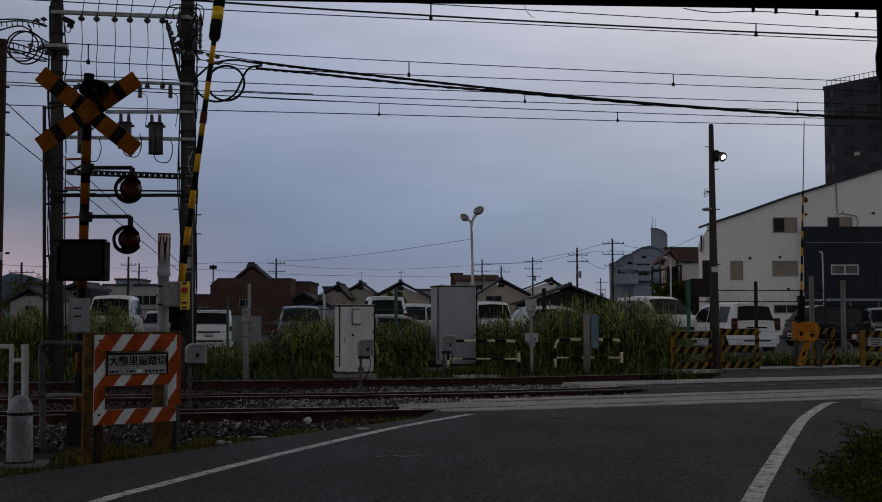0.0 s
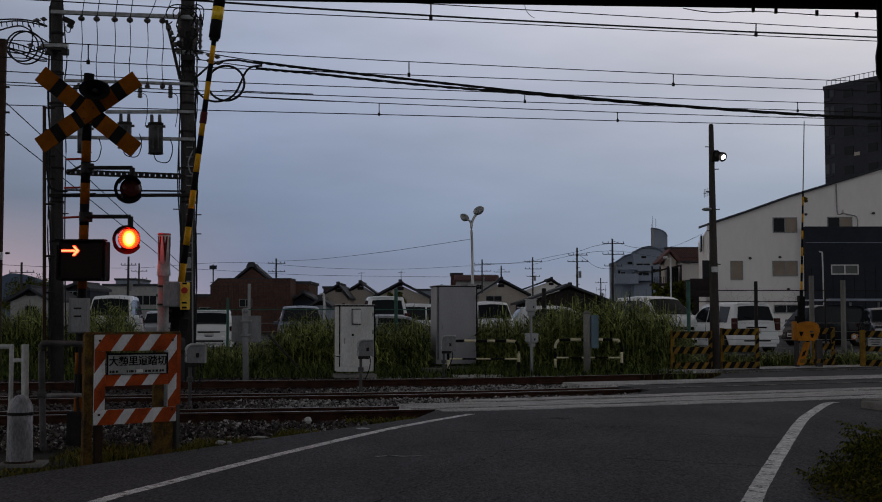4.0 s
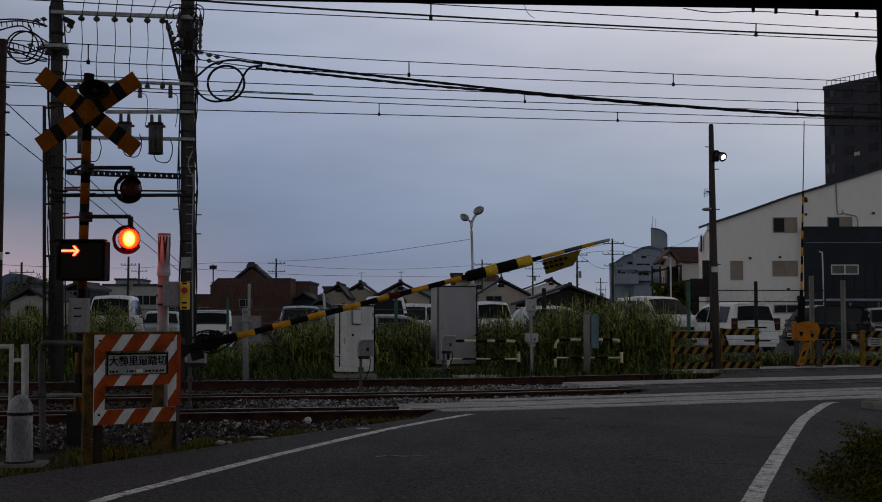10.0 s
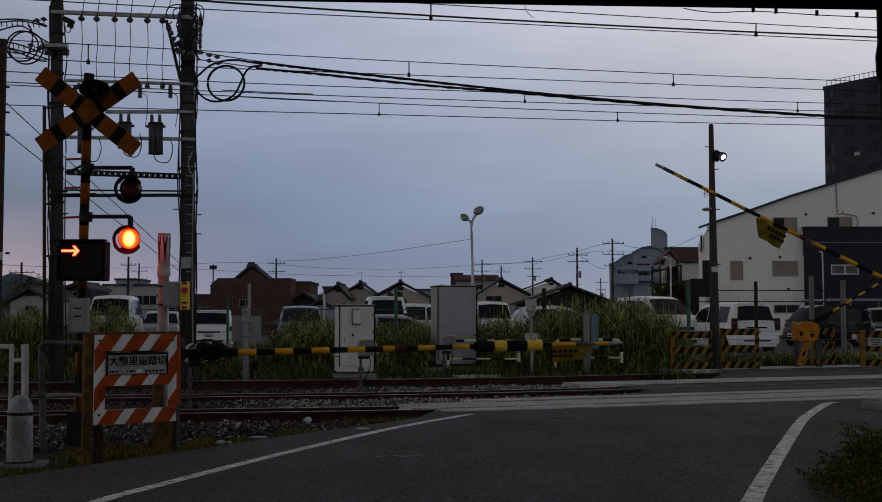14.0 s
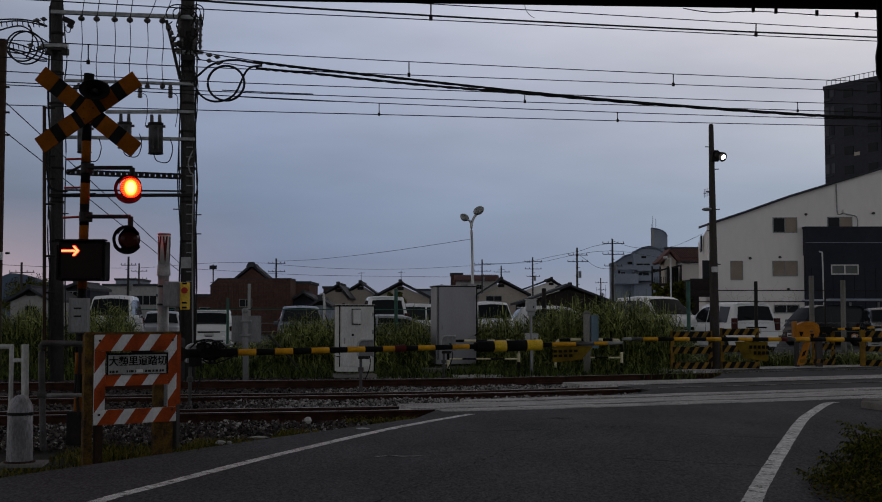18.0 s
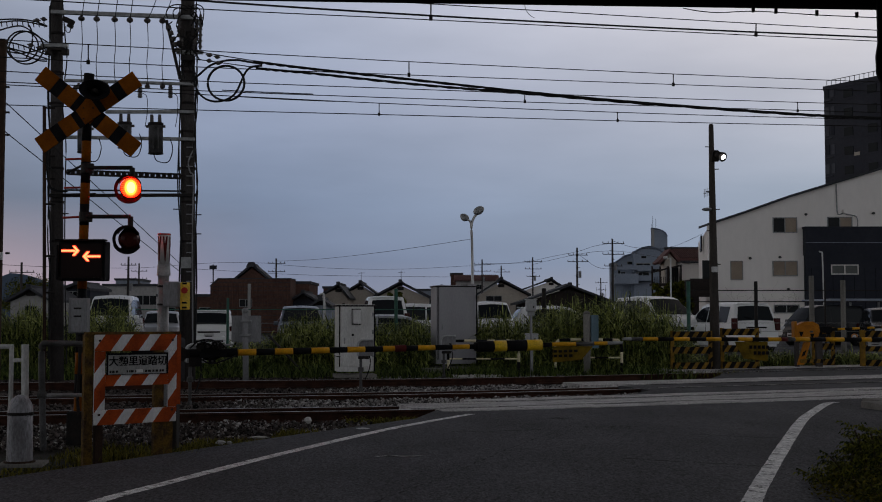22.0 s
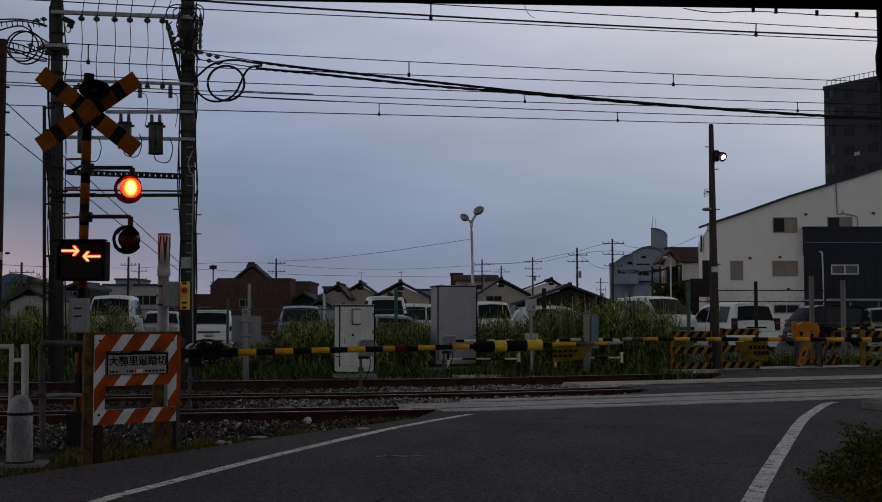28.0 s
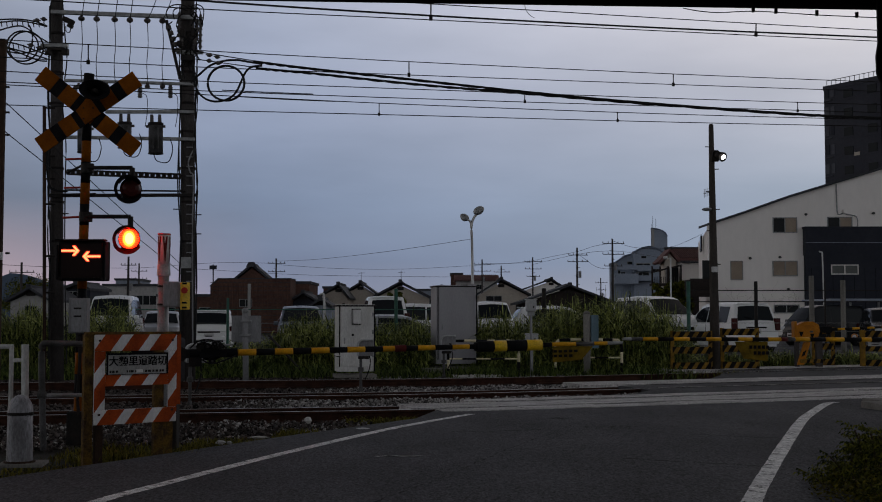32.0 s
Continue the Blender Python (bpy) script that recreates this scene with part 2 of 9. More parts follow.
def wear_through(m, under):
    """Let flakes of the paint m be lost, so that the colour below shows."""
    nt = m.node_tree
    b = nt.nodes["Principled BSDF"]
    old = b.inputs["Base Color"].links[0].from_socket
    tc, nz, ramp, mix = nt.nodes.new("ShaderNodeTexCoord"), nt.nodes.new("ShaderNodeTexNoise"), nt.nodes.new("ShaderNodeValToRGB"), nt.nodes.new("ShaderNodeMix")
    nz.inputs["Scale"].default_value, nz.inputs["Detail"].default_value, nz.inputs["Roughness"].default_value = 9, 7, 0.75
    ramp.color_ramp.elements[0].position, ramp.color_ramp.elements[1].position = 0.54, 0.60
    mix.data_type = "RGBA"
    nt.links.new(tc.outputs["Object"], nz.inputs["Vector"])
    nt.links.new(nz.outputs["Fac"], ramp.inputs[0])
    nt.links.new(ramp.outputs[0], mix.inputs["Factor"])
    nt.links.new(old, mix.inputs[6])
    mix.inputs[7].default_value = (*under, 1)
    nt.links.new(mix.outputs[2], b.inputs["Base Color"])


wear_through(M_LINE, (0.05, 0.05, 0.05))

# ---- mesh helpers ----
def thing(name, at, label, category, group="", kind="", turn=0.0):
    ob = new(name)
    ob.empty_display_size = 0.1
    ob.matrix_basis = pose(at[0], at[1], at[2] if len(at) > 2 else 0.0, 0, 0, turn)
    return tagged(ob, label, category, group, kind)


def part(name, bm, material, parent=None, label="", smooth=False):
    me = bpy.data.meshes.new(name)
    if smooth:
        for f in bm.faces:
            f.smooth = len(f.verts) == 4
    bm.to_mesh(me)
    bm.free()
    me.materials.append(material)
    ob = new(name, me)
    ob.parent = parent
    if label:
        ob["label"] = label
    return ob


def again(ob, m):
    """Another piece on the same mesh, under the same parent."""
    o = new(ob.name.split(".")[0], ob.data)
    o.parent = ob.parent
    o.matrix_basis = m
    return o


def soup(name, verts, faces, material, parent=None):
    me = bpy.data.meshes.new(name)
    me.from_pydata(verts, [], faces)
    me.materials.append(material)
    ob = new(name, me)
    ob.parent = parent
    return ob


def box(c, s, r=0.0, m=None, bm=None, turn=(0, 0, 0)):
    """A box at centre c of size s, with edges rounded by r."""
    own = bmesh.new()
    bmesh.ops.create_cube(own, size=1.0, matrix=Matrix.Diagonal((*s, 1)))
    if r:
        bmesh.ops.bevel(own, geom=own.edges[:], offset=r, segments=2, affect="EDGES", profile=0.6)
    mat = pose(*c, *turn)
    if m:
        mat = m @ mat
    bmesh.ops.transform(own, matrix=mat, verts=own.verts)
    return merge(bm, own)


def merge(bm, own):
    if bm is None:
        return own
    me = bpy.data.meshes.new("tmp")
    own.to_mesh(me)
    own.free()
    bm.from_mesh(me)
    bpy.data.meshes.remove(me)
    return bm


def rod(p0, p1, r0, r1=None, n=12, bm=None, caps=True):
    """A straight round bar from p0 to p1."""
    p0, p1 = Vector(p0), Vector(p1)
    own = bmesh.new()
    d = p1 - p0
    bmesh.ops.create_cone(own, cap_ends=caps, segments=n, radius1=r0, radius2=r0 if r1 is None else r1, depth=d.length)
    m = Matrix.Translation((p0 + p1) / 2) @ d.to_track_quat("Z", "Y").to_matrix().to_4x4()
    bmesh.ops.transform(own, matrix=m, verts=own.verts)
    return merge(bm, own)


def tube(pts, r, n=6, bm=None):
    """A bent round bar through pts."""
    bm = bm or bmesh.new()
    pts = [Vector(p) for p in pts]
    rings = []
    for i, p in enumerate(pts):
        d = (pts[min(i + 1, len(pts) - 1)] - pts[max(i - 1, 0)]).normalized()
        q = d.to_track_quat("Z", "Y")
        rings.append([bm.verts.new(p + q @ Vector((r * math.cos(2 * math.pi * k / n), r * math.sin(2 * math.pi * k / n), 0))) for k in range(n)])
    for a, b in zip(rings, rings[1:]):
        for k in range(n):
            bm.faces.new((a[k], a[(k + 1) % n], b[(k + 1) % n], b[k]))
    bm.faces.new(rings[0][::-1])
    bm.faces.new(rings[-1])
    return bm


def arc(p0, mid, p1, n=10):
    """Points on the quadratic curve that passes p0 and p1 and is drawn towards mid."""
    p0, mid, p1 = Vector(p0), Vector(mid), Vector(p1)
    return [(1 - t) ** 2 * p0 + 2 * t * (1 - t) * mid + t * t * p1 for t in (i / n for i in range(n + 1))]


def through_points(pts, n=6):
    """A smooth curve through pts."""
    pts = [Vector(p) for p in pts]
    out = []
    for i in range(len(pts) - 1):
        a, b, c, d = pts[max(i - 1, 0)], pts[i], pts[i + 1], pts[min(i + 2, len(pts) - 1)]
        for k in range(n):
            t = k / n
            out.append(0.5 * ((2 * b) + (c - a) * t + (2 * a - 5 * b + 4 * c - d) * t * t + (3 * b - a - 3 * c + d) * t ** 3))
    return out + [pts[-1]]


def prism(outline, depth, axis="y", bm=None, at=(0, 0, 0)):
    """An outline of (a, b) pairs pushed out by depth. axis y: (x, z) outline; z: (x, y) outline; x: (y, z) outline."""
    own = bmesh.new()
    def put(a, b, c):
        return {"y": (a, c, b), "z": (a, b, c), "x": (c, a, b)}[axis]
    lo = [own.verts.new(Vector(put(a, b, 0)) + Vector(at)) for a, b in outline]
    hi = [own.verts.new(Vector(put(a, b, depth)) + Vector(at)) for a, b in outline]
    k = len(outline)
    own.faces.new(lo), own.faces.new(hi[::-1])
    for i in range(k):
        own.faces.new((lo[i], hi[i], hi[(i + 1) % k], lo[(i + 1) % k]))
    bmesh.ops.recalc_face_normals(own, faces=own.faces)
    return merge(bm, own)


def dome(c, r, squash=1.0, bm=None, n=16):
    own = bmesh.new()
    bmesh.ops.create_uvsphere(own, u_segments=n, v_segments=n // 2, radius=r)
    bmesh.ops.transform(own, matrix=Matrix.Translation(c) @ Matrix.Diagonal((1, 1, squash, 1)), verts=own.verts)
    return merge(bm, own)


# ---- ground, road, tracks ----
def track_y(x, y0):
    """The plan of a rail that crosses x = 0 at y0: straight, then a bend over the crossing, then straight again. The
    bend is fitted to the camera's view.
    """
    if x < -2:
        return y0 - 0.465 + 0.17 * (x + 2)
    if x > 2:
        return y0 + 0.715 + 0.42 * (x - 2)
    return y0 + 0.295 * x + 0.03125 * x * x


def track_slope(x):
    return 0.17 if x < -2 else 0.42 if x > 2 else 0.295 + 0.0625 * x


TRACKS = (17.36, 20.75, 25.8)
GAUGE = 1.10
CANT = (0.03, 0.025, 0.06)     # the inner, far rail of the bend lies lower, by drops fitted to the view

BED = [(15.4, -0.215), (16.3, -0.18), (18.8, -0.18), (19.1, -0.08), (20.1, -0.08), (20.4, -0.18), (22.1, -0.18), (22.6, -0.11), (23.6, -0.13), (24.3, -0.215), (25.9, -0.215), (26.6, -0.18), (28.2, -0.18), (29.0, -0.215)]


def make_ground():
    bm = bmesh.new()
    bmesh.ops.create_grid(bm, x_segments=40, y_segments=40, size=2500)
    g = part("ground", bm, M_SOIL)
    g.location = (0, 1000, -0.22)
    tagged(g, "bare earth and grass around the tracks", "ground", kind="structure")
    # ballast bed under the three tracks
    xs = [-40 + i * 2 for i in range(46)]
    verts, faces = [], []
    for x in xs:
        for y0, z in BED:
            verts.append((x, track_y(x, y0), z))
    n = len(BED)
    for i in range(len(xs) - 1):
        for j in range(n - 1):
            a = i * n + j
            faces.append((a, a + n, a + n + 1, a + 1))
    b = soup("ballast_bed", verts, faces, M_BALLAST)
    tagged(b, "grey crushed stone bed of the railway", "ballast", kind="structure")


LEFT_EDGE = [(-20, -30), (-7.5, 2), (-3.72, 9.9), (-3.4, 10.5), (-1.6, 13.7), (-0.33, 15.75), (-0.05, 17.2), (0.15, 18.25), (2.0, 18.95), (3.0, 19.9), (3.85, 21.8), (3.45, 23.1), (5.2, 24.0), (6.4, 27.2), (7.2, 30.2), (9.0, 31.6), (13.0, 34.2), (34.0, 46.0)]
RIGHT_EDGE = [(38.0, 42.0), (20.0, 33.0), (13.0, 25.5), (9.6, 19.6), (7.4, 17.2), (5.7, 15.0), (4.3, 9.0), (6.0, 2), (10, -30)]

def make_road():
    bm = prism(LEFT_EDGE + RIGHT_EDGE, 0.24, "z", at=(0, 0, -0.24))
    r = part("road", bm, M_ASPHALT)
    tagged(r, "dark grey worn asphalt road over the crossing", "road", kind="structure")


def make_line(name, pts, width, seed):
    """A worn painted line, 3 mm proud, broken by cracks across it."""
    rnd = random.Random(seed)
    pts = through_points([Vector((*p, 0)) for p in pts], 14)
    verts, faces = [], []
    for i, (a, b) in enumerate(zip(pts, pts[1:])):
        d = (b - a).normalized()
        n = Vector((-d.y, d.x, 0)) * width / 2
        gap = rnd.choice((0.0, 0.0, 0.0, 0.004, 0.004, 0.012))
        w1, w2, w3, w4 = (rnd.uniform(0.92, 1.04) for _ in range(4))
        q = len(verts)
        verts += [a + d * gap + n * w1, a + d * gap - n * w2, b - n * w3, b + n * w4]
        verts = [Vector((v.x, v.y, 0.004)) for v in verts]
        faces.append((q, q + 1, q + 2, q + 3))
    o = soup(name, verts, faces, M_LINE)
    return tagged(o, "worn white painted edge line on the asphalt", "road marking", kind="structure")


RAIL_PROFILE = [(-0.06, -0.165), (0.06, -0.165), (0.06, -0.15), (0.012, -0.13), (0.012, -0.045), (0.034, -0.035), (0.034, -0.004), (-0.034, -0.004), (-0.034, -0.035), (-0.012, -0.045), (-0.012, -0.13), (-0.06, -0.15)]

def sweep_rail(y0, x0, x1, profile, drop=0.0):
    bm = bmesh.new()
    n = int((x1 - x0) / 1.0)
    rings = []
    for i in range(n + 1):
        x = x0 + (x1 - x0) * i / n
        s = track_slope(x)
        nx, ny = -s / math.hypot(1, s), 1 / math.hypot(1, s)
        y = track_y(x, y0)
        rings.append([bm.verts.new((x + nx * a, y + ny * a, b - drop)) for a, b in profile])
    k = len(profile)
    for a, b in zip(rings, rings[1:]):
        for j in range(k):
            bm.faces.new((a[j], a[(j + 1) % k], b[(j + 1) % k], b[j]))
    bm.faces.new(rings[0]); bm.faces.new(rings[-1][::-1])
    bmesh.ops.recalc_face_normals(bm, faces=bm.faces)
    return bm


def make_tracks():
    for i, y0 in enumerate(TRACKS):
        t = thing("railway_track", (0, 0, 0), "rusty steel rails on sleepers in grey ballast", "railway track", "parallel railway tracks", "structure")
        for off, drop in ((0, 0.0), (GAUGE, CANT[i])):
            part("rail", sweep_rail(y0 + off, -40, 48, RAIL_PROFILE, drop), M_RAIL, t, "rust-brown rail web and foot")
            part("rail_head", sweep_rail(y0 + off, -40, 48, [(-0.024, -0.006), (0.024, -0.006), (0.022, 0.0), (-0.022, 0.0)], drop), M_RAILTOP, t, "worn bright running surface")
        first = part("sleeper", box((0, 0, 0), (0.22, 1.95, 0.14), 0.015), M_SLEEPER, t)
        for k in range(46):
            x = -26 + k * 0.62
            m = pose(x, track_y(x, y0 + GAUGE / 2), -0.225, 0, 0, math.degrees(math.atan(track_slope(x))))
            if k == 0:
                first.matrix_basis = m
            else:
                again(first, m)


def road_edge(y):
    """The road's left edge at depth y."""
    for (xa, ya), (xb, yb) in zip(LEFT_EDGE, LEFT_EDGE[1:]):
        if ya <= y <= yb:
            return xa + (xb - xa) * (y - ya) / (yb - ya)
    return -20.0


def scatter_stones():
    """Loose crushed stone; dark stone by the near verge and towards the left, paler grey stone elsewhere."""
    rnd = random.Random(4)
    base = [(sx * 1.05, sy * 0.75, sz * 0.5) for sx in (-1, 1) for sy in (-1, 1) for sz in (-1, 1)]
    tri = [(0, 1, 3, 2), (4, 6, 7, 5), (0, 4, 5, 1), (2, 3, 7, 6), (0, 2, 6, 4), (1, 5, 7, 3)]
    beds = {"pale_bed": ([], []), "old": ([], [])}
    def stone(bed, x, y, z, s):
        verts, faces = beds[bed]
        q = len(verts)
        turn = Euler((rnd.uniform(-0.9, 0.9), rnd.uniform(-0.9, 0.9), rnd.uniform(0, 6.28))).to_matrix()
        for c in base:
            v = turn @ Vector([k * s * rnd.uniform(0.35, 1.4) for k in c])
            verts.append((x + v.x, y + v.y, z + v.z))
        faces.extend(tuple(q + i for i in f) for f in tri)
    for _ in range(104000):
        x = rnd.uniform(-11.5, 8.5)
        y0 = 14.6 + 14.2 * rnd.random() ** 1.2
        y = track_y(x, y0)
        if x > road_edge(y) - 0.06 or (y < 17.2 and x > -0.95):
            continue
        near = min(abs(y0 - t - o) for t in TRACKS for o in (0, GAUGE))
        if near < 0.085:
            continue
        hump = 0.05 * math.sin(y0 * 2.1 + x) * math.sin(x * 1.7)
        between = min(abs(y0 - t - GAUGE / 2) for t in TRACKS)
        up = 0.03 if between < 0.5 else 0.05
        if between > 0.95 and 18.4 < y0 < 25.0:
            up = 0.10 if y0 < 22.5 else 0.06
        if any(0.05 < t - y0 < 0.42 for t in TRACKS):
            up = -0.035
        if 24.2 < y0 < 25.8:
            up = -0.055
        low = max(0.0, 16.1 - y0) * 0.03
        # share of dark stones: higher near the verge and to the left
        dirty = (1.9 - (y0 - 15.0) * 0.2 if y0 < 17.3 else 1.2 - (x + 2.9) * 1.5 if y0 < 22.2 else 0.8 - (x + 1.5) * 1.0) + rnd.uniform(-1.1, 1.1)
        stone("old" if dirty > 1.2 else "pale_bed", x, y, -0.17 - low + up + hump * 0.4 + rnd.uniform(-0.02, 0.03), rnd.uniform(0.011, 0.024) * (0.85 if y0 < 17.3 else 1.0) * (1.0 if rnd.random() < 0.9 else 1.35))
    tagged(soup("ballast_stones", *beds["pale_bed"], M_STONE), "loose grey crushed stones between the rails", "ballast", kind="stuff")
    tagged(soup("ballast_stones", *beds["old"], M_DARKSTONE), "dark crushed stones beside the verge", "ballast", kind="stuff")


def make_panels():
    """Concrete crossing slabs between and beside the rails."""
    rnd = random.Random(8)
    for y0 in TRACKS:
        t = thing("crossing_deck", (0, 0, 0), "pale worn concrete slabs along the rails of the crossing", "crossing deck", "crossing decks", "structure")
        for a0, a1 in (((-0.55, -0.06), (0.09, GAUGE - 0.09), (GAUGE + 0.07, GAUGE + 0.5)) if y0 == TRACKS[0] else ((GAUGE + 0.07, GAUGE + 1.1),)):
            x = {TRACKS[0]: -0.1 if a0 < 0 else -0.4 if a0 < 1.0 else 0.8, TRACKS[1]: 3.3, TRACKS[2]: 6.2}[y0]
            end = x + 14.5
            while x < end:
                w = 1.2
                out = []
                for px, a in ((x, a0), (x + w - 0.015, a0), (x + w - 0.015, a1), (x, a1)):
                    out.append((px - track_slope(px) * 0.9 * a, track_y(px, y0) + a * 0.95))
                part("slab", prism(out, 0.1, "z", at=(0, 0, -0.094 + rnd.uniform(0, 0.006))), M_PANEL, t)
                x += w


def flangeways():
    """Dark strips laid on the road in place of cut wheel grooves, and the rail heads that show along the rails where
    the road crosses them.
    """
    for i, (y0, x0) in enumerate(zip(TRACKS, (0.9, 4.1, 6.9))):
        t = thing("flangeway", (0, 0, 0), "dark strip for the wheel groove beside the rail in the roadway", "flangeway", "flangeways", "structure")
        for off in (0, GAUGE):
            for a, mat, name in ((0.055, M_GROOVE, "groove"), (-0.055, M_GROOVE, "groove"), (0.0, M_RAILTOP, "rail_head")):
                wide = 0.03 if name == "groove" else 0.026
                part(name, sweep_rail(y0 + off, x0, x0 + 15, [(a - wide, 0.001), (a + wide, 0.001), (a + wide, 0.0085), (a - wide, 0.0085)]), mat, t)


M_GROOVE = surface("groove_dirt", (0.010, 0.0095, 0.0095), (0.02, 0.019, 0.018), 3, 0.95, bump=0.3, spec=0.05)
make_ground()
make_road()
make_line("edge_line", [(-2.624, 7.698), (-2.49, 8.744), (-2.211, 9.681), (-1.567, 11.681), (-0.571, 14.364), (0.42, 16.417)], 0.13, 1)
make_line("edge_line", [(2.061, 8.132), (2.262, 8.693), (2.7, 9.95), (3.443, 12.025), (4.603, 15.204), (5.181, 16.612), (5.722, 17.852), (6.039, 18.485), (6.231, 18.666)], 0.15, 2)
make_tracks()
make_panels()
flangeways()
scatter_stones()


def road_cracks():
    """Narrow open cracks, drawn as thin dark seams lying in the asphalt."""
    m = surface("crack_tar", (0.012, 0.012, 0.012), (0.018, 0.017, 0.017), 9, 0.95, bump=0.0)
    rnd = random.Random(14)
    for run, w in (([(-0.568, 8.367), (-0.357, 9.019), (0.028, 10.02), (0.56, 11.732), (0.912, 12.772), (1.236, 13.619), (1.777, 15.204), (2.274, 16.236)], 0.022), ([(2.82, 13.619), (3.324, 13.366), (3.815, 13.122)], 0.014), ([(1.716, 11.317), (2.32, 11.014), (2.866, 10.727)], 0.016), ([(0.105, 13.879), (0.769, 14.014), (1.178, 14.152)], 0.02), ([(-0.524, 17.847), (0.945, 17.205), (3.152, 18.187), (7.286, 19.822)], 0.03)):
        pts = through_points([Vector((*p, 0.0)) for p in run], 14)
        pts = [p + Vector((rnd.uniform(-0.02, 0.02), rnd.uniform(-0.03, 0.03), 0)) for p in pts]
        verts, faces = [], []
        for i, p in enumerate(pts):
            ww = w * rnd.uniform(0.5, 1.7)
            verts += [(p.x - ww * 0.4, p.y - ww, 0.004), (p.x + ww * 0.4, p.y + ww, 0.004)]
            if i:
                q = 2 * i
                faces.append((q - 2, q - 1, q + 1, q))
        o = soup("road_crack", verts, faces, m)
        tagged(o, "thin dark crack across the worn asphalt", "road crack", kind="structure")
    # tar stain patches and a scuffed smear of paint
    for c, rx, ry, mat, name, lab in (((2.09, 14.44), 0.34, 0.3, m, "tar_stain", "dark ragged tar stain on the asphalt"), ((1.59, 15.703), 0.2, 0.16, m, "tar_stain", "small dark tar stain on the asphalt"), ((-0.429, 11.497), 0.24, 0.05, M_LINE, "paint_smear", "faint smear of old white paint on asphalt")):
        verts, faces = [], []
        for k in range(64):
            a, f = rnd.uniform(0, 6.28), rnd.random() ** 0.7
            x, y, r = c[0] + rx * f * math.cos(a), c[1] + ry * f * math.sin(a), rnd.uniform(0.01, 0.035)
            q = len(verts)
            verts += [(x - r * rnd.uniform(0.6, 1.6), y, 0.004), (x, y - r * rnd.uniform(0.5, 1), 0.004), (x + r * rnd.uniform(0.6, 1.6), y, 0.004), (x, y + r * rnd.uniform(0.5, 1), 0.004)]
            faces.append((q, q + 1, q + 2, q + 3))
        tagged(soup(name, verts, faces, mat), lab, name.replace("_", " "), kind="structure")


def litter():
    """Pale stones and scraps along the road edge."""
    rnd = random.Random(15)
    for c, sx, sy, sz in (((-1.779, 15.932), 0.11, 0.09, 0.085), ((-0.933, 14.293), 0.16, 0.10, 0.02), ((-2.146, 14.053), 0.22, 0.08, 0.03), ((-2.487, 13.421), 0.1, 0.07, 0.05), ((-2.386, 13.421), 0.06, 0.05, 0.04)):
        bm = bmesh.new()
        bmesh.ops.create_icosphere(bm, subdivisions=2, radius=0.5)
        for v in bm.verts:
            v.co *= 1 + 0.6 * noise.noise(v.co * 3 + Vector((c[0] * 9, 0, 0)))
        bmesh.ops.transform(bm, matrix=Matrix.Diagonal((sx, sy, sz, 1)), verts=bm.verts)
        o = part("pale_stone", bm, M_WHITE)
        o.location = (c[0], c[1], sz * 0.4 + (-0.005 if sz == 0.02 else -0.17 if c[1] < 14.6 else -0.16) + (0.0 if sz == 0.02 else 0.08))
        tagged(o, "pale stone lying at the road edge", "stone", "pale stones")
    s = thing("concrete_slab", (*(6.473, 17.309), 0.0), "broken concrete edge slab beside the road", "slab")
    for dx, dy, w in ((0.0, 0.0, 0.42), (0.3, 0.7, 0.5)):
        part("slab_piece", box((dx, dy, 0.03), (w, 0.6, 0.12), 0.012, turn=(1, 1, 14)), M_CONC, s)


road_cracks()
litter()


# ---- placing helpers for things built at their place ----
def root_pose(ob):
    while ob.parent:
        ob = ob.parent
    return ob.matrix_basis


def wpart(name, bm, material, parent, label="", smooth=False):
    """A part whose mesh is drawn in world space."""
    bmesh.ops.transform(bm, matrix=root_pose(parent).inverted(), verts=bm.verts)
    return part(name, bm, material, parent, label, smooth)


def lettering(body, size, material, parent, m, name="lettering", bold=0.001):
    cu = bpy.data.curves.new("text", "FONT")
    cu.offset = bold
    cu.body, cu.size, cu.extrude, cu.align_x, cu.align_y = body, size, 0.002, "CENTER", "CENTER"
    ob = new("text", cu)
    bpy.context.view_layer.update()
    me = bpy.data.meshes.new_from_object(ob.evaluated_get(bpy.context.evaluated_depsgraph_get()))
    bpy.data.objects.remove(ob)
    me.materials.clear(); me.materials.append(material)
    o = new(name, me)
    o.parent, o.matrix_basis = parent, m
    return o


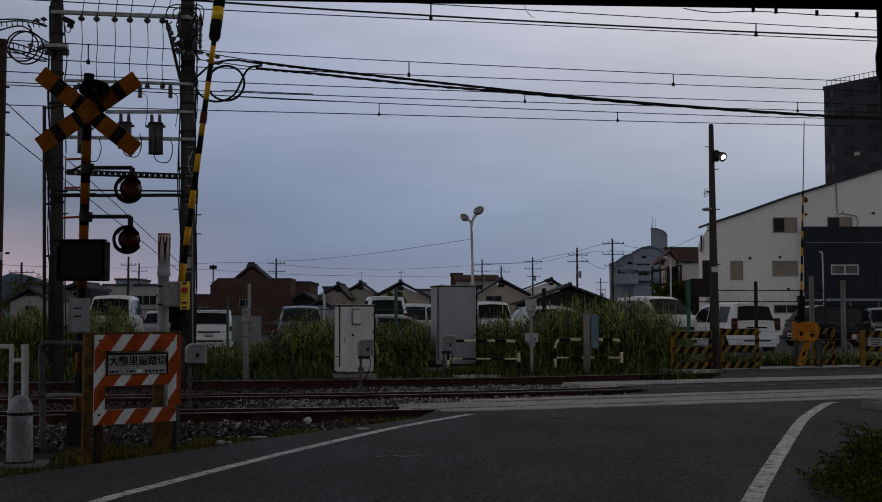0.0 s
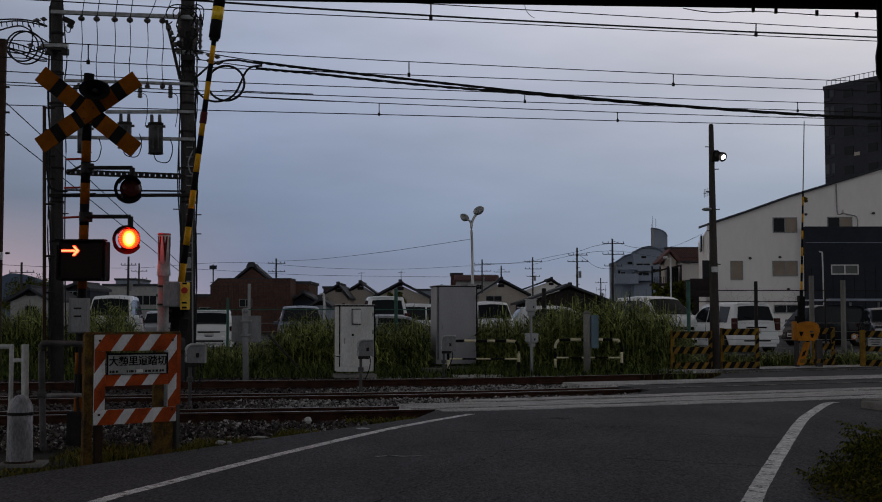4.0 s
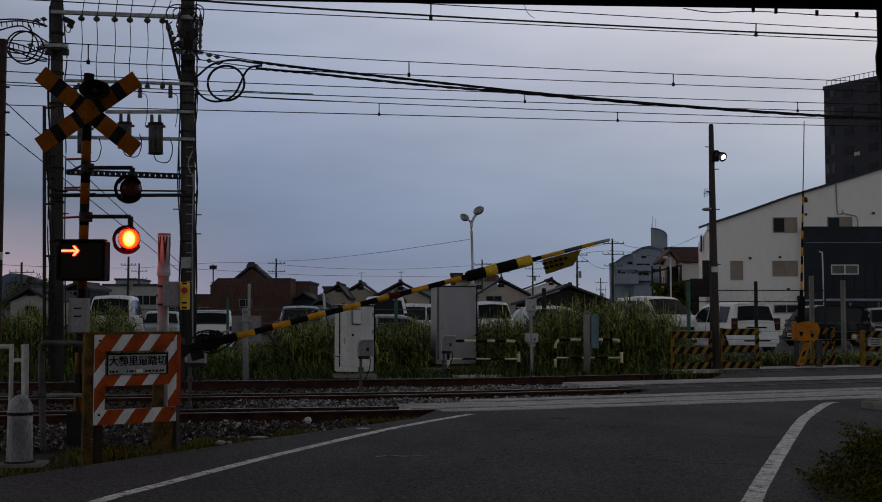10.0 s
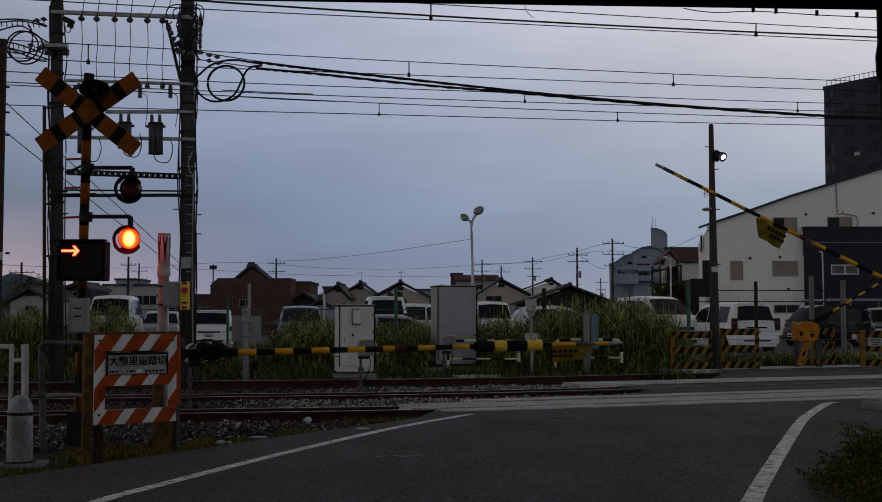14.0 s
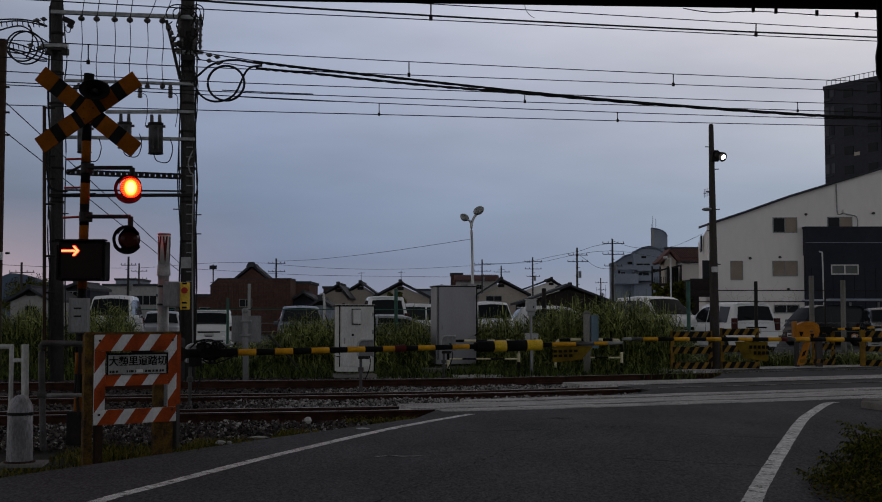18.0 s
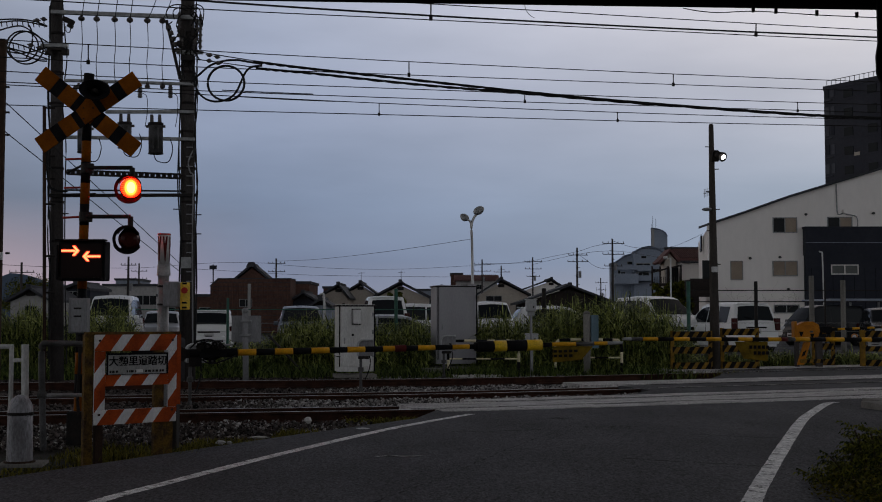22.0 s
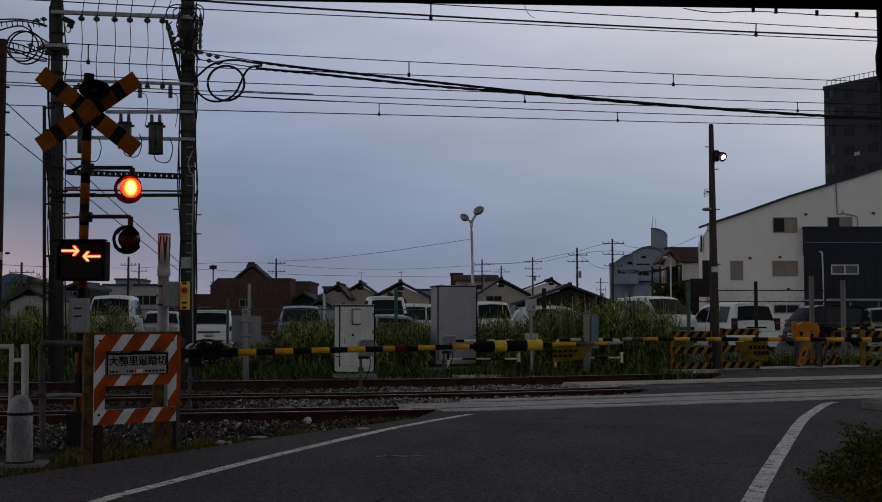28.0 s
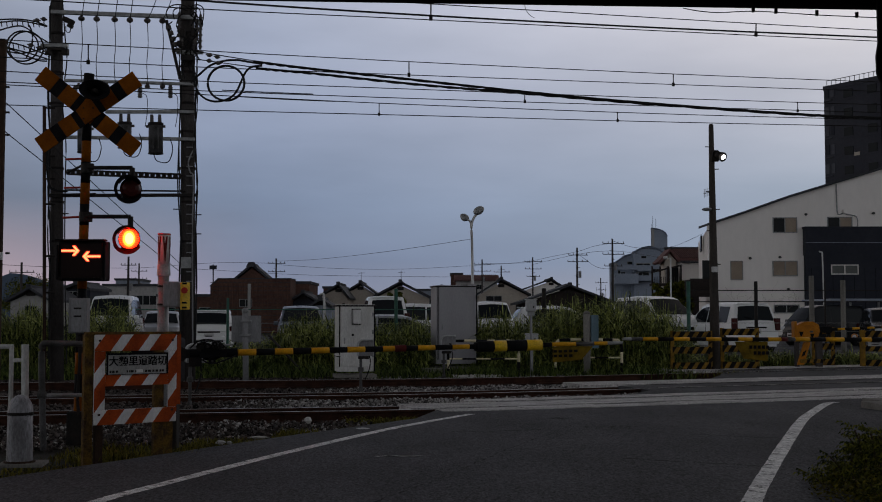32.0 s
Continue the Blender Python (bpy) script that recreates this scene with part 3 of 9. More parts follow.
# ---- near side: crossing signal ----
def flasher(sig, arm_from, arm_to, c, d):
    """One flashing lamp: bracket arm, round housing with a deep hood, dark lens; returns the lit array and its place."""
    px, pz = c
    yaw = 14
    m = pose(px, d, pz, 90, 0, yaw)     # local z looks towards the road user
    wpart("bracket_arm", rod(arm_from, arm_to, 0.022, n=12, bm=rod(arm_to, (arm_to[0], arm_to[1], arm_to[2] - 0.13), 0.03, n=12)), M_DARKSTEEL, sig)
    wpart("arm_clamp", rod((arm_from[0] - 0.02, d + 0.1, arm_from[2] - 0.05), (arm_from[0] - 0.02, d + 0.1, arm_from[2] + 0.05), 0.07, n=16), M_DARKSTEEL, sig)
    # ring-shaped rear shade, open at one side so that the sky shows through a narrow crescent
    def ringed(name, r_in, r_out, z0, z1, a0, a1, off, mat, parent, lab="", dip=0.0):
        bm, rings, n = bmesh.new(), [], 36
        for k in range(n + 1):
            a = math.radians(a0 + (a1 - a0) * k / n)
            front = z1 - dip * (0.5 - 0.5 * math.cos(a - math.pi / 2))
            rings.append([bm.verts.new((off + math.cos(a) * rr, math.sin(a) * rr, z)) for rr, z in ((r_in, z0), (r_in, front), (r_out, front), (r_out, z0))])
        for a, b in zip(rings, rings[1:]):
            for j in range(4):
                bm.faces.new((a[j], a[(j + 1) % 4], b[(j + 1) % 4], b[j]))
        if abs(a1 - a0) < 359:
            bm.faces.new(rings[0]); bm.faces.new(rings[-1][::-1])
        bmesh.ops.recalc_face_normals(bm, faces=bm.faces)
        bmesh.ops.transform(bm, matrix=m, verts=bm.verts)
        return wpart(name, bm, mat, parent, lab)
    house = ringed("rear_shade", 0.117, 0.150, -0.05, 0.0, 55, 335, -0.002, M_BLACK, sig, "black curved rear shade")
    ringed("back_plate", 0.09, 0.13, -0.055, -0.045, 232, 475, 0.006, M_BLACK, house)
    ringed("lower_shade", 0.13, 0.158, -0.05, 0.02, 205, 330, 0.0, M_BLACK, house)
    ringed("hood", 0.116, 0.124, -0.02, 0.15, 25, 155, 0.014, M_BLACK, house)
    drum = rod((0.022, 0, -0.12), (0.022, 0, 0.0), 0.108, 0.112, 28)
    rod((0.022, 0, -0.012), (0.022, 0, 0.0), 0.114, None, 28, drum)
    bmesh.ops.transform(drum, matrix=m, verts=drum.verts)
    wpart("lamp_drum", drum, M_BLACK, house)
    lens = rod((0.022, 0, 0.001), (0.022, 0, 0.05), 0.108, 0.085, 28)
    rod((0.022, 0, 0.05), (0.022, 0, 0.066), 0.085, 0.045, 28, lens)
    bmesh.ops.transform(lens, matrix=m, verts=lens.verts)
    wpart("lens", lens, M_LENS, house, "dark red domed lens")
    # light-emitting array: hot oval core, glowing plate and rings of single diodes; it rests inside the drum when dark
    led = rod((0.022, 0, -0.03), (0.022, 0, 0.006), 0.104, None, 28)
    led_ob = part("led_array", led, M_LED, sig, "glowing red lamp")
    core = rod((0.026, 0, 0.010), (0.026, 0, 0.020), 0.078, 0.07, 24)
    bmesh.ops.transform(core, matrix=Matrix.Diagonal((0.82, 1.08, 1, 1)), verts=core.verts)
    halo = rod((0.026, 0, 0.004), (0.026, 0, 0.010), 0.09, 0.088, 28)
    bmesh.ops.transform(halo, matrix=Matrix.Diagonal((0.86, 1.08, 1, 1)), verts=halo.verts)
    part("warm_ring", halo, M_DIODE, led_ob)
    part("glow_disc", core, M_LEDMID, led_ob)
    hot = rod((0.03, 0, 0.020), (0.03, 0, 0.03), 0.056, 0.04, 20)
    bmesh.ops.transform(hot, matrix=Matrix.Diagonal((0.8, 1.1, 1, 1)), verts=hot.verts)
    part("hot_core", hot, M_LEDHOT, led_ob)
    ring = bmesh.new()
    for rr, n in ((0.085, 24), (0.098, 28)):
        for k in range(n):
            a = 2 * math.pi * k / n
            box((0.022 + rr * math.cos(a), rr * math.sin(a), 0.008), (0.009, 0.009, 0.006), bm=ring)
    part("diode_ring", ring, M_DIODE, led_ob)
    rot = root_pose(sig).inverted() @ m
    return led_ob, rot


def make_signal():
    d = 12.7
    base, top = Vector((-3.876, 12.7, 0.27)), Vector((-3.827, 12.7, 3.861))
    sig = thing("crossing_signal", base, "black and yellow crossing signal mast with crossbuck and two red lamps", "level crossing signal")
    k, z = 0, 0.278
    while z < top.z:
        lo, hi = max(z, base.z), min(z + 0.228, top.z)
        if hi > lo:
            a, b = (base.lerp(top, (v - base.z) / (top.z - base.z)) for v in (lo, hi))
            wpart("mast_band", rod(a, b, 0.05, n=18), M_BLACK if k % 2 else M_YELLOW, sig, smooth=True)
        k, z = k + 1, z + 0.228
    wpart("mast_foot", box((base.x, d, base.z - 0.11), (0.2, 0.2, 0.36), 0.02), M_DARKSTEEL, sig)
    # crossbuck of two boards, each in bands
    cuts = (0, 0.15, 0.235, 0.365, 0.42, 0.58, 0.635, 0.765, 0.85, 1)
    for i, (p, q) in enumerate((((-4.311, 12.58, 3.959), (-3.267, 12.58, 3.129)), ((-4.296, 12.55, 3.168), (-3.258, 12.55, 3.898)))):
        p, q = Vector(p), Vector(q)
        ln = (q - p).length
        ang = math.degrees(math.atan2(q.z - p.z, q.x - p.x))
        board = wpart("crossbuck_board", box(((p.x + q.x) / 2, p.y + 0.012, (p.z + q.z) / 2), (ln, 0.012, 0.183), turn=(0, -ang, 0)), M_BLACK, sig, "black backing of the crossbuck")
        for k, (a, b) in enumerate(zip(cuts, cuts[1:])):
            c = p.lerp(q, (a + b) / 2)
            wpart("crossbuck_band", box((c.x, c.y, c.z), ((b - a) * ln - 0.002, 0.012, 0.187), 0.003, turn=(0, -ang, 0)), M_BLACK if k % 2 else M_YELLOW, board)
    for p in ((-3.82, 12.53, 3.573), (-3.718, 12.53, 3.573), (-3.818, 12.53, 3.457), (-3.716, 12.53, 3.457)):
        wpart("bolt", rod(p, (p[0], p[1] - 0.012, p[2]), 0.009, n=8), M_RUST, sig)
    # horn loudspeaker above the boards
    c = Vector((-3.685, 12.45, 3.763))
    def flare(outline, name, mat, parent, lab=""):
        bm, rings = bmesh.new(), []
        for rr, z in outline:
            rings.append([bm.verts.new((rr * math.cos(a), 0.70 * rr * math.sin(a), z)) for a in (2 * math.pi * k / 32 for k in range(32))])
        for a, b in zip(rings, rings[1:]):
            for k in range(32):
                bm.faces.new((a[k], a[(k + 1) % 32], b[(k + 1) % 32], b[k]))
        bm.faces.new(rings[-1])
        bmesh.ops.recalc_face_normals(bm, faces=bm.faces)
        bmesh.ops.transform(bm, matrix=pose(c.x + 0.045, c.y - 0.15, c.z - 0.035, 86, 4, 10), verts=bm.verts)
        return wpart(name, bm, mat, parent, lab, True)
    sp = flare([(0.155, 0.004), (0.160, 0.0), (0.158, -0.012), (0.135, -0.04), (0.10, -0.10), (0.075, -0.16), (0.07, -0.20), (0.05, -0.21)], "horn_speaker", M_BLACK, sig, "black horn loudspeaker")
    flare([(0.155, 0.003), (0.12, -0.02), (0.085, -0.07), (0.06, -0.12), (0.05, -0.13)], "horn_throat", M_BLACK, sp)
    flare([(0.035, -0.10), (0.034, -0.04), (0.02, -0.025), (0.004, -0.022)], "horn_plug", M_DARKSTEEL, sp)
    wpart("mast_cap", rod((-3.827, 12.7, 3.861), (-3.817, 12.7, 3.978), 0.055, n=18), M_BLACK, sig)
    lamps = []
    for (ax, ay), (bx, by), (cx, cz) in ((((-3.786, 12.55, 2.94)[0], (-3.786, 12.55, 2.94)[2]), ((-3.311, 12.55, 2.94)[0], (-3.311, 12.55, 2.94)[2]), ((-3.332, 12.55, 2.711)[0], (-3.332, 12.55, 2.711)[2])),
                                         (((-3.795, 12.55, 2.415)[0], (-3.795, 12.55, 2.415)[2]), ((-3.321, 12.55, 2.415)[0], (-3.321, 12.55, 2.415)[2]), ((-3.342, 12.55, 2.169)[0], (-3.342, 12.55, 2.169)[2]))):
        lamps.append(flasher(sig, (ax, 12.6, ay), (bx, 12.6, by), (cx, cz), 12.55))
    for a, b in [((-4.088, 12.78, 3.055), (-3.88, 12.78, 3.061)), ((-4.095, 12.78, 2.742), (-3.875, 12.78, 2.748)), ((-4.102, 12.78, 2.417), (-3.882, 12.78, 2.429))]:
        wpart("rear_arm", rod(a, b, 0.012, n=8), M_RED, sig, "thin red bracket behind the mast")
    for a, b in [((-4.087, 12.72, 2.662), (-3.734, 12.72, 2.668)), ((-4.061, 12.74, 2.897), (-3.867, 12.74, 2.995))]:
        wpart("brace_bar", rod(a, b, 0.014, n=8), M_DARKSTEEL, sig)
    # train direction indicator
    x0, x1, zt, zb = -4.027, -3.534, 2.145, 1.723
    cx, cz = (x0 + x1) / 2, (zt + zb) / 2
    case = wpart("direction_box", box((cx, 12.52, cz), (x1 - x0, 0.2, zt - zb), 0.02), M_BLACK, sig, "black direction indicator case")
    wpart("visor", box((cx, 12.40, zt + 0.005), (x1 - x0 + 0.02, 0.12, 0.012)), M_BLACK, case)
    wpart("screen", box((cx, 12.417, cz), (x1 - x0 - 0.06, 0.01, zt - zb - 0.06)), M_SCREEN, case, "dark red display screen")
    for s in (-1, 1):
        wpart("side_fin", box((cx + s * (x1 - x0) / 2, 12.43, cz - 0.02), (0.014, 0.1, zt - zb - 0.06)), M_BLACK, case)
        wpart("hinge", box((cx + s * 0.23, 12.42, zb + 0.02), (0.05, 0.03, 0.03), 0.005), M_DARKSTEEL, case)
    arrows = []
    for s, px, py in ((1, 128, 446), (-1, 165, 456)):
        def arrow_shape(t, g, y):
            a = prism([(-0.095, -t), (0.05, -t), (0.05, t), (-0.095, t)], 0.004, at=(0, y, 0))
            prism([(0.092 + g, 0.0), (0.045 + g, 0.05 + g), (0.02 - g, 0.05 + g), (0.058 - g, 0.0)], 0.004, bm=a, at=(0, y, 0))
            prism([(0.092 + g, 0.0), (0.058 - g, 0.0), (0.02 - g, -0.05 - g), (0.045 + g, -0.05 - g)], 0.004, bm=a, at=(0, y, 0))
            bmesh.ops.transform(a, matrix=Matrix.Diagonal((s, 1, 1, 1)), verts=a.verts)
            bmesh.ops.recalc_face_normals(a, faces=a.faces)
            return a
        ob = part("arrow", arrow_shape(0.009, 0.0, 0.0), M_ARROW, sig, "glowing direction arrow")
        # wider red glowing plate imitates the halo round the lit arrow
        part("arrow_rim", arrow_shape(0.017, 0.007, 0.005), M_ARROWHALO, ob)
        arrows.append((ob, Vector((x0 + (px - 106) * 0.005929, 12.404, zt - (py - 428) * 0.005929)) - base))
    # junction box low on the mast
    jb = wpart("junction_box", box((-3.806, 12.45, 1.356), (0.19, 0.14, 0.37), 0.012), M_GREYDIM, sig, "grey junction box")
    wpart("box_lid", box((-3.782, 12.37, 1.356), (0.17, 0.02, 0.34), 0.006), M_GREYDIM, jb)
    for dz in (548, 562):
        wpart("name_bar", box((-3.796, 12.355, 1.45 - (dz - 545) * 0.0059), (0.08, 0.003, 0.018)), M_DARKSTEEL, jb)
    wpart("conduit", tube(through_points([(-3.818, 12.5, 1.16), (-3.823, 12.55, 0.886), (-3.856, 12.6, 0.527), (-3.84, 12.6, 0.29)]), 0.018, 8), M_DARKSTEEL, sig)
    return base, lamps, arrows


SIG_BASE, LAMPS, ARROWS = make_signal()


# ---- barrier machines and arms ----
def striped_arm(gate, length, sleeves, flag_at, stripe, r0, r1, tip_grey, grip=0.62, flag=(0.42, 0.22), bands=(), weight=True):
    """A tapered pole in black and yellow bands along local +x; origin at its pivot. bands gives (end, colour) from tip_grey before the end on, or all the way from the grip."""
    hub = rod((0, 0.07, 0), (0, -0.07, 0), 0.08, n=20)
    rod((0.22, 0.05, 0.07), (0.22, -0.05, 0.07), 0.05, n=14, bm=hub)
    box((0.3, 0, 0.07), (0.24, 0.05, 0.05), 0.01, bm=hub)
    box((0.16, 0, -0.09), (0.14, 0.06, 0.1), 0.01, bm=hub)
    box((0.1, 0, 0), (0.55, 0.07, 0.10), 0.015, bm=hub)
    arm = part("barrier_arm", hub, M_DARKSTEEL, gate, "black and yellow banded barrier arm")
    part("grip", rod((0.1, 0, 0), (grip, 0, 0), r0 * 1.35, r0 * 1.25, 14), M_BLACK, arm)
    if weight:
        part("counterweight", box((-0.34, 0, -0.02), (0.36, 0.16, 0.18), 0.02, bm=box((-0.12, 0.0, 0), (0.3, 0.05, 0.08))), M_BLACK, arm)
    runs, x, k = [], grip, 0
    while x < length - tip_grey - 0.001:
        w = min(stripe, length - tip_grey - x)
        runs.append((x, x + w, M_BLACK if k % 2 else M_ARMYEL))
        x, k = x + w, k + 1
    for end, colour in bands:
        runs.append((x, end, {"k": M_BLACK, "y": M_ARMYEL, "g": M_PIPEGREY, "r": M_DARKRED}[colour]))
        x = end
    for xa, xb, m in runs:
        part("arm_band", rod((xa, 0, 0), (xb, 0, 0), r0 + (r1 - r0) * xa / length, r0 + (r1 - r0) * xb / length, 12), m, arm, smooth=True)
    part("arm_tip", rod((x, 0, 0), (length, 0, 0), r1, r1 * 0.8, 10), M_GALV, arm, "thin grey tip")
    x = sleeves[0]
    for w, dark in sleeves[1:]:
        part("sleeve", rod((x, 0, 0), (x + w, 0, 0), r0 * 1.65, n=18), M_BLACK if dark else M_FLAGYEL, arm, "thick padded sleeve", True)
        x += w
    if sleeves[1:]:
        part("sleeve_cap", rod((sleeves[0] - 0.03, 0, 0), (sleeves[0], 0, 0), r0 * 1.3, n=18), M_BLACK, arm)
    # hanging warning cloth with bars of writing
    fw, fh = flag
    n = 8
    fb = bmesh.new()
    grid = [[fb.verts.new((flag_at + fw * i / n * (1 - 0.30 * j / 4) + 0.04 * fh * (j / 4), 0.02 * math.sin(i * 1.3 + j * 0.4) - 0.004 * s, -0.03 - fh * j / 4 * (1.0 - 0.12 * i / n))) for j in range(5)] for s in (0, 1) for i in range(n + 1)]
    for s in (0, 1):
        for i in range(n):
            for j in range(4):
                q = (grid[s * (n + 1) + i][j], grid[s * (n + 1) + i + 1][j], grid[s * (n + 1) + i + 1][j + 1], grid[s * (n + 1) + i][j + 1])
                fb.faces.new(q if s else q[::-1])
    cloth = part("warning_flag", fb, M_CLOTH, arm, "yellow cloth flag with dark writing", True)
    for row, (a, b) in enumerate(((0.10, 0.68), (0.10, 0.55))):
        y = a
        while y < b:
            for s in (-0.03, 0.028):
                part("writing_bar", box((flag_at + fw * y - 0.03, s, -0.03 - fh * (0.28 + row * 0.3)), (fw * 0.085, 0.004, fh * 0.17)), M_BLACK, cloth)
            y += 0.13
    return arm


def make_near_gate(name, piv, label, sleeves, flag_at, length, r0=0.039, tip=0.35, side=-1, stripe=0.205, grip=0.62, flag=(0.5, 0.18), bands=()):
    g = thing(name, (piv[0], piv[1] + 0.12, -0.12), label, "barrier machine", "crossing barriers")
    z = piv[2] + 0.12
    part("pedestal", box((side * 0.17, 0.1, z * 0.35), (0.16, 0.18, z * 0.7), 0.02), M_DARKSTEEL, g)
    body = part("drive_case", box((side * 0.17, 0.12, z - 0.1), (0.24, 0.26, 0.5), 0.04), M_BLACK, g, "black drive case")
    part("case_door", box((side * 0.17, -0.02, z - 0.1), (0.18, 0.02, 0.40), 0.008), M_DARKSTEEL, body)
    for dx in (side * 0.17 - 0.07, side * 0.17 + 0.07):
        for dz in (-0.16, 0.16):
            part("bolt", rod((dx, -0.03, z - 0.1 + dz), (dx, -0.045, z - 0.1 + dz), 0.012, n=6), M_GALV, body)
    part("shaft", rod((0, -0.12, z), (side * 0.17, 0.1, z - 0.02), 0.03), M_DARKSTEEL, g)
    arm = striped_arm(g, length, sleeves, flag_at, stripe, r0, 0.022, tip, grip, flag, bands)
    # break-away hinge with its rollers, springs and safety lead, carried on the butt of the arm
    gear = part("hinge_plate", prism([(0.2, -0.05), (0.50, -0.04), (0.50, 0.03), (0.42, 0.07), (0.34, 0.09), (0.28, 0.07), (0.22, 0.04)], 0.014, at=(0, -0.07, 0)), M_BLACK, arm, "black hinge plate")
    part("hinge_plate", prism([(0.24, -0.07), (0.36, -0.09), (0.46, -0.04), (0.44, 0.06), (0.32, 0.07)], 0.014, at=(0, 0.05, 0)), M_BLACK, arm)
    for x, z2, r in ((0.29, 0.075, 0.042), (0.37, 0.10, 0.032), (0.34, -0.085, 0.036), (0.45, 0.05, 0.024)):
        part("roller", rod((x, 0.07, z2), (x, -0.085, z2), r, n=18), M_BLACK, arm, "black guide roller")
        part("roller_pin", rod((x, -0.085, z2), (x, -0.10, z2), r * 0.4, n=8), M_PIPEGREY, arm)
    part("tension_spring", tube([(0.2 + k * 0.0052, -0.09 + 0.016 * math.sin(k * 1.1), 0.10 + 0.013 * math.cos(k * 1.1) - 0.0012 * k) for k in range(54)], 0.006, 5), M_DARKSTEEL, arm, "coiled steel spring")
    part("yoke", box((0.43, -0.02, 0.09), (0.04, 0.12, 0.06), 0.012, turn=(0, 20, 0)), M_DARKSTEEL, arm)
    part("stop_bolt", rod((0.40, -0.05, 0.08), (0.56, -0.05, 0.09), 0.012, n=8), M_GALV, arm)
    part("limit_box", box((0.23, 0.0, 0.10), (0.10, 0.1, 0.05), 0.015, turn=(0, -12, 0)), M_BLACK, arm)
    part("safety_lead", tube(through_points([(0.1, -0.08, 0.06), (0.2, -0.1, 0.14), (0.32, -0.1, 0.15), (0.42, -0.08, 0.11), (0.5, -0.06, 0.05)], 6), 0.009, 6), M_CABLE, arm)
    part("safety_lead", tube(through_points([(0.22, -0.08, -0.06), (0.32, -0.1, -0.11), (0.44, -0.08, -0.09), (0.6, -0.06, -0.03)], 6), 0.009, 6), M_CABLE, arm)
    return g, arm, Vector((0, -0.12, z))


P_LEFT, P_RIGHT, P_FAR = (-2.832, 13.0, 0.962), (7.74, 16.2, 1.027), (9.669, 31.5, 0.961)
GATE_L, ARM_L, PIV_L = make_near_gate("crossing_barrier", P_LEFT, "black barrier machine with a banded arm and yellow flag", (3.38, (0.20, 1), (0.15, 0), (0.25, 1), (0.19, 0)), 4.31, 5.2, tip=1.0, bands=((4.30, "k"), (4.60, "y"), (4.83, "g"), (5.0, "y")))
GATE_R, ARM_R, PIV_R = make_near_gate("crossing_barrier", P_RIGHT, "barrier machine with a long banded arm and grey tip", (3.3,), 3.623, 5.63, 0.034, 3.735, 1, 0.215, 0.82, (0.46, 0.25), ((2.11, "k"), (2.262, "y"), (2.514, "k"), (2.789, "y"), (3.02, "k"), (3.233, "y"), (3.339, "g"), (3.437, "r"), (3.623, "y"), (3.848, "k"), (4.048, "y"), (4.286, "k"), (4.499, "y"), (4.726, "k"), (4.944, "y"), (5.16, "k"), (5.366, "y"), (5.519, "g")))


part("reflector_tape", rod((2.40, 0, 0), (2.53, 0, 0), 0.039, n=14), M_DARKRED, ARM_L, "dull red reflective tape")


